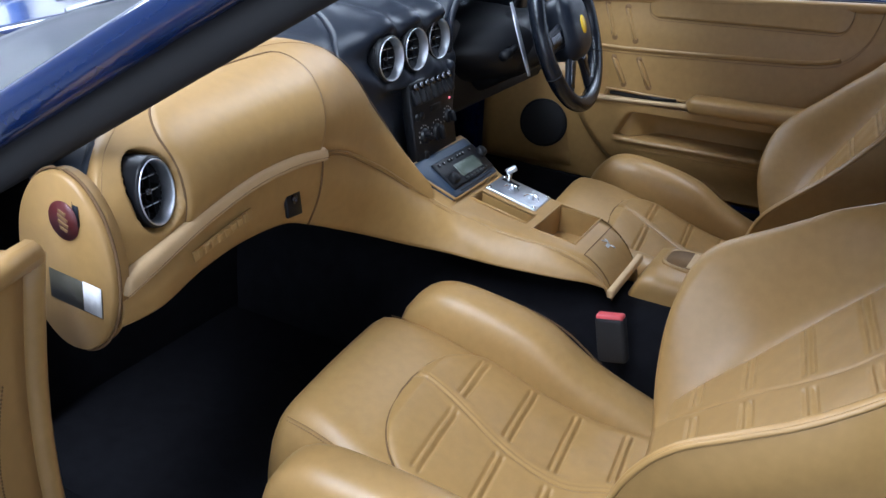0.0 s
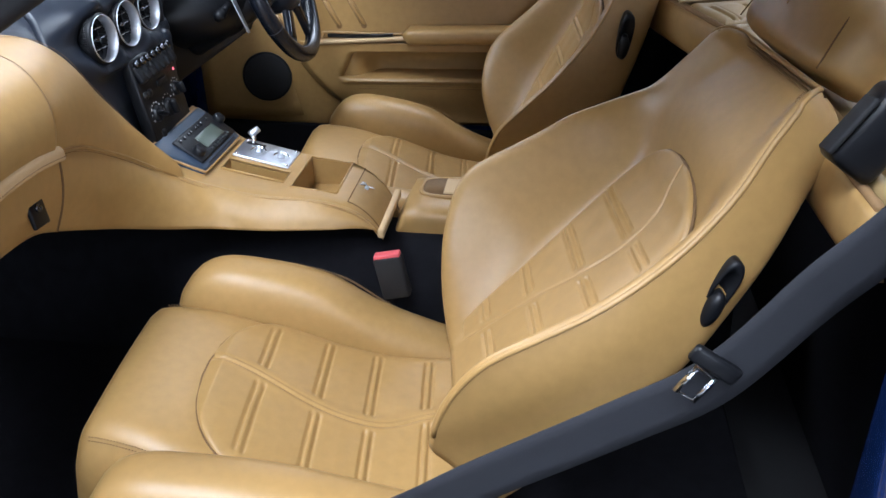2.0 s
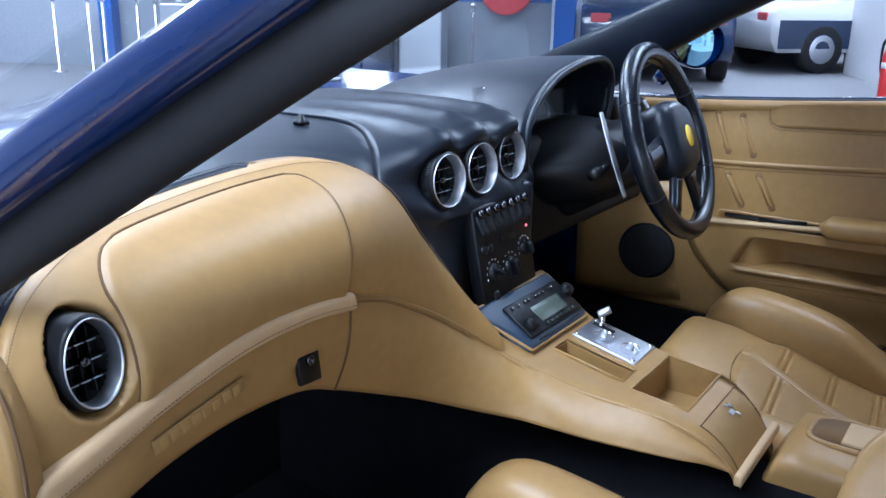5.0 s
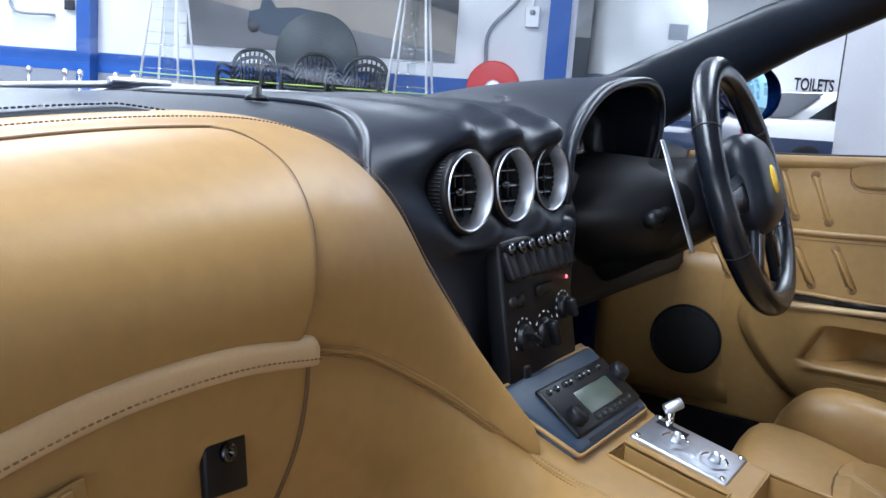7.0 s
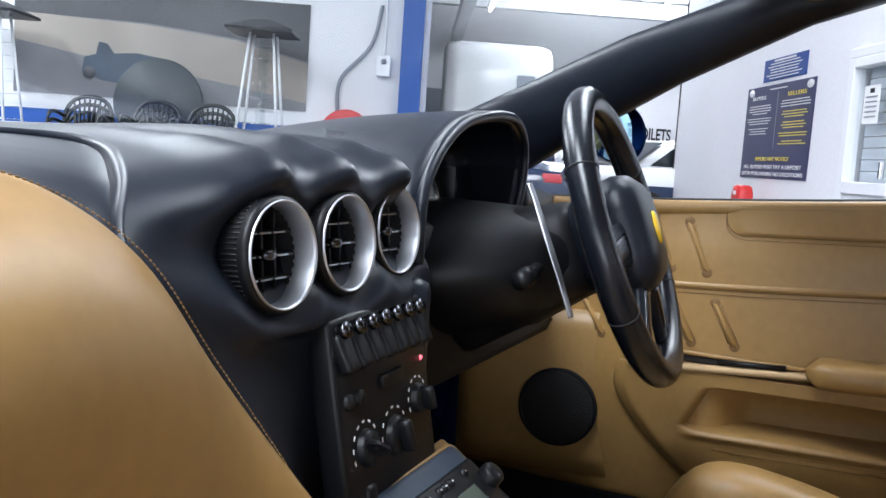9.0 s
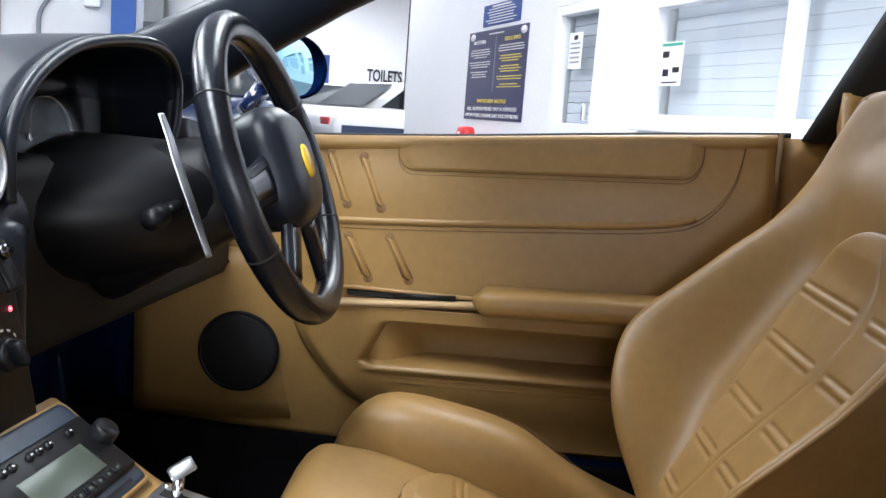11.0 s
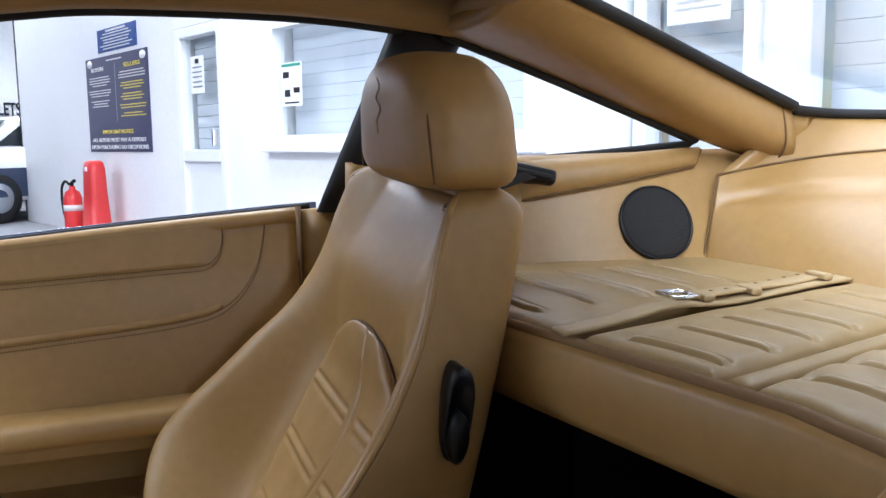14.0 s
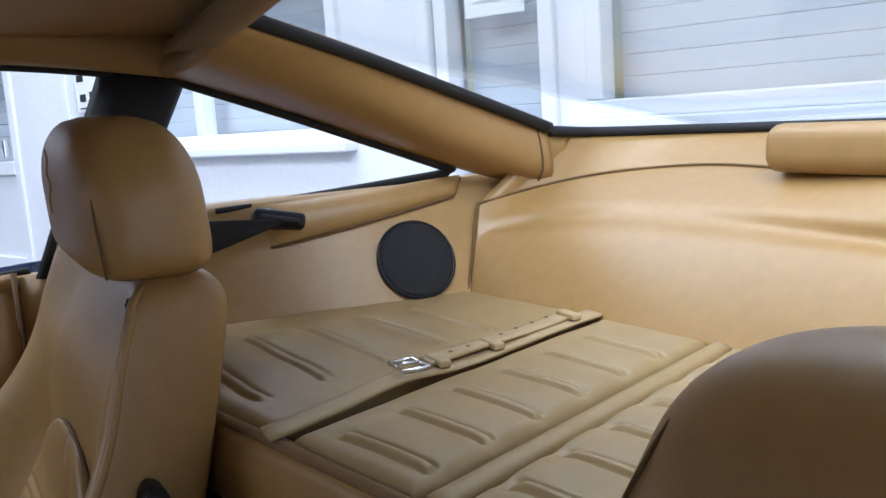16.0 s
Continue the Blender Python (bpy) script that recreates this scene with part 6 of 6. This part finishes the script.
gblock("door_pane", 6.03, 6.71, FB - 0.050, FB - 0.046, 0.90, 1.82, GLASS, 0, od).visible_shadow = False
gblock("door_handle", 6.06, 6.09, FB + 0.02, FB + 0.06, 0.93, 1.06, CHROME, 0.006, od)
sheet(6.28, 6.52, 1.36, 1.66, "white notice with a dark crest on the door glass", [(0.5, 0.86, 0.25, 0.12, DARK)] + [(0.5, 0.70 - 0.13 * k, 0.7, 0.04, GREY_WALL) for k in range(5)])

# poster and the blue sign over it
post = thing("poster", G @ Vector((8.2, FB, 0.9)), "navy auction poster with white and yellow print", "poster")
gblock("board", 7.40, 9.00, FB, FB + 0.012, 0.88, 1.82, POSTER, 0.002, post)
gblock("centre_line", 8.193, 8.205, FB + 0.012, FB + 0.014, 1.18, 1.74, GREY_WALL, 0, post)
PB = FB + 0.016
write("BUYERS", 8.66, 1.70, 0.055, PRINT, post, b=PB, width=0.34)
write("SELLERS", 7.76, 1.70, 0.055, YTEXT, post, b=PB, width=0.40)
write("IMPORTANT NOTICE", 8.2, 1.075, 0.055, YTEXT, post, b=PB, width=0.80)
write("ALL BUYERS MUST PAY A DEPOSIT", 8.2, 0.995, 0.055, PRINT, post, b=PB, width=1.40)
write("UPON PURCHASING NO EXCEPTIONS", 8.2, 0.925, 0.055, PRINT, post, b=PB, width=1.48)
rng = random.Random(5)
for k in range(17):
    if k not in (4, 8, 12, 13, 14, 15, 16):
        bar(8.62, 1.62 - 0.026 * k, 0.62 * rng.uniform(0.6, 1), 0.009, PRINT, post, PB)
    if k not in (3, 7, 11, 14):
        bar(7.78, 1.64 - 0.026 * k, 0.66 * rng.uniform(0.6, 1), 0.009, PRINT if k < 3 else YTEXT, post, PB)
bar(8.2, 1.775, 0.40, 0.012, PRINT, post, PB)
for a in (8.88, 7.50):
    bm = turned([(0, 0.002), (0.07, 0.002), (0.07, 0)], G @ facing((a, FB + 0.012, 1.765), (0, 1, 0)) @ Matrix.Diagonal((1, 0.55, 1, 1)), 24)
    part("round_mark", bm, PRINT, post)
sign = thing("sign", G @ Vector((8.1, FB, 1.86)), "blue sign board with white lines of print", "sign")
gblock("board", 7.63, 8.62, FB, FB + 0.012, 1.86, 2.08, NAVY, 0.002, sign)
for k in range(7):
    bar(8.12, 2.055 - 0.028 * k, 0.5 if k == 0 else 0.85 * rng.uniform(0.75, 1), 0.018 if k == 0 else 0.010, PRINT, sign, PB)

# fire point
RED2 = material("red_moulding", (0.60, 0.03, 0.03), 0.35, scale=60)
stand = thing("fire_point", G @ Vector((8.45, FB + 0.3, 0.0)), "red plastic fire extinguisher stand on the floor", "stand")
rings = []
for z, w, d in ((0, 0.34, 0.20), (0.05, 0.34, 0.20), (0.08, 0.30, 0.12), (0.45, 0.28, 0.09), (0.72, 0.26, 0.08), (0.78, 0.22, 0.07), (0.80, 0.14, 0.05)):
    rings.append([G @ Vector((8.25 + w / 2 * math.copysign(abs(math.cos(t)) ** 0.5, math.cos(t)), FB + 0.25 + d * math.copysign(abs(math.sin(t)) ** 0.5, math.sin(t)), z)) for t in (2 * math.pi * j / 24 for j in range(24))])
part("moulding", loft(rings), RED2, stand)
gblock("white_mark", 8.21, 8.26, FB + 0.33, FB + 0.345, 0.70, 0.74, PRINT, 0, stand)
ext = thing("fire_extinguisher", G @ Vector((8.62, FB + 0.35, 0.0)), "red fire extinguisher with a black hose", "extinguisher")
part("cylinder", turned([(0, 0), (0.085, 0), (0.09, 0.02), (0.09, 0.42), (0.07, 0.48), (0.03, 0.51), (0.03, 0.54), (0, 0.54)], G @ pose(8.62, FB + 0.35, 0.005), 28), RED2, ext)
part("band", turned([(0.0905, 0.30), (0.0915, 0.30), (0.0915, 0.36), (0.0905, 0.36)], G @ pose(8.62, FB + 0.35, 0.0), 28), PRINT, ext)
part("valve", tube([G @ Vector((8.62, FB + 0.35, 0.54)), G @ Vector((8.62, FB + 0.35, 0.58)), G @ Vector((8.54, FB + 0.35, 0.60))], 0.018, 10), PLASTIC, ext)
part("hose", tube(smooth_line([G @ Vector(p) for p in ((8.66, FB + 0.36, 0.56), (8.74, FB + 0.38, 0.59), (8.82, FB + 0.39, 0.50), (8.80, FB + 0.39, 0.30), (8.73, FB + 0.38, 0.16))], 30), 0.013, 8), MATT, ext)

# ---- wall with the mural ----
NA = 9.6
tagged(gblock("band", NA - 0.012, NA, 0.8, 11.6, 0.86, 1.10, BLUE_WALL, 0.003), "blue painted band on the wall", "trim", kind="structure")
tagged(gblock("dado", NA - 0.008, NA, 0.8, 11.6, 0.0, 0.86, GREY_WALL), "grey painted lower wall", "trim", kind="structure")
for b0, b1 in ((6.18, 6.36), (0.52, 0.76)):
    tagged(gblock("column", NA - 0.20, NA - 0.002, b0, b1, 0, 4.6, BLUE_WALL, 0.01), "blue painted steel column", "column", kind="structure")
TARMAC = material("printed_grey", (0.20, 0.20, 0.21), 0.6, bump=0.1, scale=40, spread=0.25)
SAND = material("printed_sand", (0.34, 0.30, 0.26), 0.6, bump=0.1, scale=60, spread=0.3)
NIGHT = material("printed_dark", (0.09, 0.09, 0.095), 0.6, scale=40, spread=0.3)
CARPIC = material("printed_blue_grey", (0.05, 0.07, 0.10), 0.5, scale=90, spread=0.5)
mural = thing("mural", G @ Vector((NA, 3.4, 1.27)), "large grey and sandy wall picture of an old race", "picture")
gblock("road_field", NA - 0.016, NA - 0.002, 1.80, 5.05, 1.27, 2.45, TARMAC, 0, mural)


def flat(name, pts, mat, depth, parent):
    """A flat printed shape on the wall, from (b, z) corners."""
    bm = bmesh.new()
    bm.faces.new([bm.verts.new(G @ Vector((NA - depth, b, z))) for b, z in pts])
    part(name, bm, mat, parent, smooth=False)


flat("sand_field", [(5.05, 1.85), (4.2, 1.70), (3.4, 1.62), (2.6, 1.50), (1.80, 1.36), (1.80, 1.80), (2.6, 2.00), (3.6, 2.10), (5.05, 2.15)], SAND, 0.019, mural)
flat("dark_field", [(5.05, 2.45), (5.05, 2.15), (3.6, 2.12), (2.6, 2.02), (1.80, 1.82), (1.80, 2.45)], NIGHT, 0.0195, mural)
flat("car_shape", [(4.30, 1.55), (4.28, 1.70), (4.15, 1.74), (4.12, 1.88), (4.02, 1.86), (3.95, 1.76), (3.7, 1.78), (3.4, 1.74), (3.2, 1.66), (3.15, 1.52), (3.6, 1.40), (4.1, 1.46)], CARPIC, 0.022, mural)
flat("glint", [(3.72, 1.66), (3.66, 1.60), (3.56, 1.62), (3.60, 1.69)], PAPER, 0.024, mural)
for b, z in ((4.22, 1.53), (3.72, 1.44)):
    part("wheel_shape", turned([(0, 0.002), (0.07, 0.002), (0.07, 0)], G @ facing((NA - 0.023, b, z), (-1, 0, 0)), 20), NIGHT, mural)
BLACKP = material("black_resin", (0.012, 0.016, 0.016), 0.35, bump=0.1, scale=400)
disc = thing("table_top", G @ Vector((NA - 0.35, 3.35, 0.8)), "round black table top leaning on the wall", "table")
part("disc", turned([(0, 0.02), (0.47, 0.02), (0.48, 0.01), (0.48, -0.01), (0, -0.01)], G @ facing((NA - 0.35, 3.35, 1.24), (-1, 0, 0.1)), 48), material("dark_slate", (0.03, 0.04, 0.045), 0.5), disc)
part("rest", tube([G @ Vector((NA - 0.37, 3.35, 0.0)), G @ Vector((NA - 0.33, 3.35, 1.2))], 0.03, 10), MATT, disc)


def plastic_chair(a, b, lift):
    """A stacking garden chair that faces the car."""
    c = thing("plastic_chair", G @ Vector((a, b, lift)), "black moulded garden chair in a stack", "chair", "stacked garden chairs")

    def p(x, y, z):
        return G @ Vector((a + x, b + y, lift + z))
    part("back_frame", tube(smooth_line([p(0.20, -0.25, 0.42), p(0.22, -0.25, 0.62), p(0.25, -0.17, 0.77), p(0.26, 0.0, 0.82), p(0.25, 0.17, 0.77), p(0.22, 0.25, 0.62), p(0.20, 0.25, 0.42)], 30), 0.022, 8), BLACKP, c)
    for k in range(7):
        y = -0.16 + 0.16 / 3 * k
        part("back_slat", tube(smooth_line([p(0.20, y * 0.7, 0.43), p(0.20, y * 0.8, 0.60), p(0.25, y * 1.05, 0.79 - 1.2 * y * y)], 8), 0.014, 6, flat=0.5), BLACKP, c)
    part("seat", box(0.44, 0.46, 0.03, G @ pose(a, b, lift + 0.42), 0.012), BLACKP, c)
    for y in (-0.25, 0.25):
        part("armrest", tube(smooth_line([p(0.20, y, 0.60), p(0.0, y * 1.08, 0.64), p(-0.20, y, 0.60), p(-0.22, y, 0.42)], 12), 0.02, 8), BLACKP, c)
    for x, y in ((-0.20, -0.22), (-0.20, 0.22), (0.22, -0.22), (0.22, 0.22)):
        part("leg", tube([p(x, y, 0.42), p(x * 1.12, y * 1.1, 0.0)], 0.02, 8), BLACKP, c)
    return c


for b, n in ((4.02, 6), (3.30, 6), (2.72, 6)):
    first = plastic_chair(NA - 0.75, b, 0.0)
    for k in range(1, n):
        copy_thing(first, Matrix.Translation((0, 0, 0.085 * k)) @ first.matrix_basis)

reel = thing("hose_reel", G @ Vector((NA - 0.15, 1.32, 1.0)), "red wall mounted hose reel with a grey hub", "hose reel")
RM = G @ facing((NA - 0.02, 1.32, 1.02), (-1, 0, 0))
part("drum", turned([(0, 0.0), (0.29, 0.0), (0.30, 0.01), (0.30, 0.03), (0.20, 0.035), (0.20, 0.16), (0.30, 0.165), (0.30, 0.185), (0.28, 0.19), (0.10, 0.18), (0, 0.18)], RM, 40), RED2, reel)
part("hub", turned([(0, 0.205), (0.08, 0.205), (0.09, 0.195), (0.09, 0.17)], RM, 28), ALU, reel)
for k in range(6):
    part("hose_coil", tube([RM @ Vector((0.225 * math.cos(t), 0.225 * math.sin(t), 0.05 + 0.02 * k)) for t in (2 * math.pi * j / 40 for j in range(40))], 0.012, 8, True), MATT, reel)
sw = thing("switch_box", G @ Vector((NA, 0.95, 1.73)), "grey isolator switch box with a conduit", "switch")
gblock("box_body", NA - 0.10, NA, 0.87, 1.03, 1.72, 1.95, UPVC, 0.012, sw)
part("rotary_switch", turned([(0, 0.02), (0.03, 0.018), (0.032, 0)], G @ facing((NA - 0.10, 0.95, 1.88), (-1, 0, 0)), 20), GREY_WALL, sw)
part("conduit", tube(smooth_line([G @ Vector(p) for p in ((NA - 0.03, 0.95, 1.95), (NA - 0.03, 0.95, 2.6), (NA - 0.03, 0.98, 4.5))], 20), 0.015, 8), UPVC, sw)
part("cable", tube(smooth_line([G @ Vector(p) for p in ((NA - 0.04, 1.00, 2.5), (NA - 0.05, 1.10, 2.05), (NA - 0.04, 1.42, 1.66), (NA - 0.04, 1.44, 1.30))], 24), 0.022, 8), GREY_WALL, sw)


def pyramid_heater(b):
    h = thing("patio_heater", G @ Vector((NA - 0.6, b, 0)), "white framed pyramid patio heater with a dark hood", "heater")
    gblock("base_box", NA - 0.84, NA - 0.36, b - 0.24, b + 0.24, 0.02, 0.80, ALU, 0.02, h)
    for x in (-1, 1):
        for y in (-1, 1):
            part("corner_post", tube([G @ Vector((NA - 0.6 + x * 0.23, b + y * 0.23, 0.78)), G @ Vector((NA - 0.6 + x * 0.12, b + y * 0.12, 2.02))], 0.014, 8), UPVC, h)
    part("glass_tube", turned([(0.05, 0.80), (0.05, 2.0), (0.046, 2.0), (0.046, 0.80), (0.05, 0.80)], G @ pose(NA - 0.6, b, 0), 20), GLASS, h)
    for k in range(9):
        f = k / 9
        w = 0.23 - 0.11 * f
        for x in (-1, 1):
            part("guard_wire", tube([G @ Vector((NA - 0.6 + x * w, b - w, 0.82 + 1.2 * f)), G @ Vector((NA - 0.6 + x * w, b + w, 0.82 + 1.2 * f))], 0.003, 5), CHROME, h)
    part("hood", loft([[G @ Vector((NA - 0.6 + x * w, b + y * w, z)) for x, y in ((-1, -1), (1, -1), (1, 1), (-1, 1))] for z, w in ((2.02, 0.34), (2.05, 0.34), (2.16, 0.10))]), PLASTIC, h, smooth=False)
    return h


pyramid_heater(5.0)
pyramid_heater(2.2)
for b in (6.45, 6.02, 5.84, 5.42, 5.20, 1.60):
    st = thing("bollard", G @ Vector((NA - 1.0, b, 0)), "slim chrome bollard with a ball top", "bollard", "chrome bollards")
    part("pole", turned([(0, 0), (0.10, 0), (0.10, 0.015), (0.02, 0.03), (0.02, 0.80), (0, 0.80)], G @ pose(NA - 1.0, b, 0), 20), CHROME, st)
    part("ball_top", turned([(0.0, 0.79), (0.022, 0.80), (0.036, 0.825), (0.036, 0.85), (0.02, 0.875), (0, 0.88)], G @ pose(NA - 1.0, b, 0), 20), CHROME, st)
tape = link("barrier_tape", tube([G @ Vector((NA - 0.9, 5.3, 0.90)), G @ Vector((NA - 0.9, 3.6, 0.885)), G @ Vector((NA - 0.9, 1.95, 0.89))], 0.008, 6), material("lime_tape", (0.45, 0.60, 0.15), 0.5))
tagged(tape, "lime green tape strung before the chairs", "tape")
hand = thing("grab_rail", G @ Vector((NA, 7.2, 1.5)), "grey steel grab rail on the wall", "rail")
part("rail", tube(smooth_line([G @ Vector(p) for p in ((NA, 6.75, 1.80), (NA - 0.06, 6.8, 1.80), (NA - 0.07, 7.2, 1.81), (NA - 0.06, 7.3, 1.66), (NA - 0.07, 7.2, 1.52), (NA - 0.06, 6.8, 1.51), (NA, 6.75, 1.51))], 40), 0.016, 8), GREY_WALL, hand)
tagged(gblock("socket_box", NA - 0.05, NA, 6.48, 6.60, 1.58, 1.70, DARK, 0.008), "small dark socket box on the wall", "socket")

# ---- far end by the toilets ----
EA = 16.78
let = thing("toilets_sign", G @ Vector((EA, -4.1, 1.5)), "dark painted capital letters on the white wall", "sign")


def far_text(text, b, z, size, mat, parent, width, x=EA - 0.012, bold=0.004):
    t = write(text, 0, 0, size, mat, parent, width=width, b=0, bold=bold)
    t.data.transform((G @ pose(0, 0, 0, 90, 0, 180)).inverted())
    t.data.transform(G @ pose(x, b, z, 90, 0, -90))
    return t


far_text("TOILETS", -4.10, 1.60, 0.32, DARK, let, 0.72, bold=0.008)
nav = thing("auction_sign", G @ Vector((EA, -2.56, 1.34)), "navy sign board with white lettering on the far wall", "sign")
gblock("board", EA - 0.014, EA, -2.98, -2.15, 1.34, 1.92, NAVY, 0.003, nav)
for text, z, w in (("OUR NEXT", 1.83, 0.56), ("Classic Car Auction", 1.70, 0.74), ("WILL BE HELD ON", 1.57, 0.72), ("Saturday", 1.45, 0.36)):
    far_text(text, -2.56 + (0.16 if text == "Saturday" else 0), z, 0.13, PRINT, nav, w, EA - 0.018)
tagged(gblock("notice_board", EA - 0.02, EA, -0.8, -0.55, 1.3, 1.7, RED2, 0.003), "small red notice on the far wall", "notice")
tagged(gblock("shutter", EA - 0.06, EA, -0.3, 0.9, 0, 2.2, GREY_WALL, 0.004), "grey roller shutter", "shutter", kind="structure")
SILVER = material("white_car_paint", (0.70, 0.71, 0.72), 0.2, coat=1.0, scale=60, spread=0.03)
DEEP = material("deep_blue_paint", (0.01, 0.025, 0.07), 0.2, coat=1.0, scale=60)
TINT = material("dark_car_glass", (0.02, 0.025, 0.03), 0.06)


def parked_car(a, b, turn_deg, paint, label, high):
    """A parked saloon; its nose points along local +y."""
    M = G @ pose(a, b, 0, 0, 0, turn_deg)
    c = thing("parked_car", M.translation, label, "car", "parked cars")
    side = [(-2.1, 0.45), (-2.12, 0.70), (-2.0, 0.86), (-1.3, 0.92), (-0.6, 0.95), (0.8, 0.92), (1.6, 0.84), (2.05, 0.70), (2.1, 0.45), (2.0, 0.28), (-2.0, 0.28)]
    part("body", loft([[M @ Vector((x, y * (1 - 0.03 * abs(x)), z * (1 - k))) for y, z in side] for x, k in ((-0.84, 0.03), (-0.80, 0.0), (-0.4, -0.02), (0.4, -0.02), (0.80, 0.0), (0.84, 0.03))]), paint, c)
    top = [(-1.5, 0.90), (-0.85, high), (0.05, high + 0.02), (0.85, 0.91)]
    part("cabin", loft([[M @ Vector((x * w, y * 0.97, z)) for y, z in [(t[0], t[1] - d) for t in top]] for x, w, d in ((-0.72, 1, 0.03), (-0.60, 1, 0), (0.60, 1, 0), (0.72, 1, 0.03))]), paint, c)
    for q in (-1, 1):
        bm = bmesh.new()
        bm.faces.new([bm.verts.new(M @ Vector((q * 0.728, y, z))) for y, z in ((-1.25, 0.95), (-0.82, high - 0.07), (0.02, high - 0.06), (0.62, 0.95))])
        part("side_window", bm, TINT, c, smooth=False)
        for y in (-1.3, 1.3):
            w = part("wheel", turned([(0, -0.09), (0.29, -0.10), (0.31, -0.07), (0.31, 0.07), (0.29, 0.10), (0.19, 0.09), (0, 0.07)], M @ facing((q * 0.76, y, 0.31), (q, 0, 0)), 28), MATT, c)
            part("rim", turned([(0, 0.085), (0.18, 0.095), (0.19, 0.08)], M @ facing((q * 0.76, y, 0.31), (q, 0, 0)), 20), ALU, w)
        part("tail_lamp", box(0.22, 0.03, 0.10, M @ pose(q * 0.62, -2.07, 0.72), 0.01), RED, c)
        part("headlamp", box(0.22, 0.03, 0.12, M @ pose(q * 0.60, 2.03, 0.64), 0.02), UPVC, c)
    for y0, z0, y1, z1 in ((-1.44, 0.94, -0.92, high - 0.04), (0.80, 0.95, 0.12, high - 0.02)):
        bm = bmesh.new()
        n = 0.012 if y0 > 0 else -0.012
        bm.faces.new([bm.verts.new(M @ Vector((x, y + n, z + 0.008))) for x, y, z in ((-0.60, y0, z0), (0.60, y0, z0), (0.55, y1, z1), (-0.55, y1, z1))])
        part("windscreen", bm, TINT, c, smooth=False)
    if paint is SILVER and high > 1.31:
        for q in (-1, 1):
            part("lower_panel", box(0.012, 3.9, 0.36, M @ pose(q * 0.845, 0, 0.50), 0.005), DEEP, c, "dark blue lower flank")
    return c


parked_car(11.3, -0.45, -92, DEEP, "dark blue parked classic saloon seen from behind", 1.30)
parked_car(12.54, -3.57, -159, SILVER, "white parked coupe with a dark blue lower body", 1.32)
parked_car(14.87, -2.88, -110, SILVER, "white parked saloon by the far wall", 1.30)
van = thing("lorry", G @ Vector((14.6, -0.7, 0)), "tall white lorry with a rounded body", "lorry")
rings = []
for b, k in ((-1.65, 0.90), (-1.6, 0.97), (-1.4, 1.0), (-0.1, 1.0), (0.1, 0.97), (0.16, 0.90)):
    rings.append([G @ Vector((14.9 + 0.8 * k * math.copysign(abs(math.cos(t)) ** 0.35, math.cos(t)), b, 1.6 + 1.25 * k * math.copysign(abs(math.sin(t)) ** 0.35, math.sin(t)))) for t in (2 * math.pi * j / 36 for j in range(36))])
part("body", loft(rings), SILVER, van)
gblock("panel_mark", 14.085, 14.095, -1.35, -1.05, 2.05, 2.30, GREY_WALL, 0, van)
for b in (-1.3, -0.2):
    part("wheel", turned([(0, -0.12), (0.40, -0.12), (0.40, 0.12), (0, 0.12)], G @ facing((14.4, b, 0.40), (-1, 0, 0)), 28), MATT, van)
for k in range(4):
    tagged(gblock("roof_beam", 10.4 + 1.6 * k, 10.58 + 1.6 * k, -8.6, 4, 3.55, 3.95, UPVC, 0.01), "white painted roof beam", "beam", kind="structure")
tagged(gblock("purlin", 9.8, 16.7, -0.2, 0.0, 3.1, 3.3, UPVC, 0.01), "white painted purlin", "beam", kind="structure")
TUBE = glow("tube_glow", (1.0, 0.98, 0.94), 6.0)
for a, b in ((12.0, -0.8), (14.4, -0.6), (12.6, -3.2), (4.0, 2.0), (-2.0, 2.6)):
    sl = thing("strip_light", G @ Vector((a, b, 3.5)), "white fluorescent strip light", "lamp", "strip lights")
    gblock("housing", a - 0.75, a + 0.75, b - 0.06, b + 0.06, 3.50, 3.56, UPVC, 0.008, sl)
    for x in (-0.6, 0.6):
        gblock("hanger", a + x - 0.006, a + x + 0.006, b - 0.006, b + 0.006, 3.56, 4.6, UPVC, 0, sl)
    gblock("tube", a - 0.72, a + 0.72, b - 0.025, b + 0.025, 3.45, 3.50, TUBE, 0.01, sl)
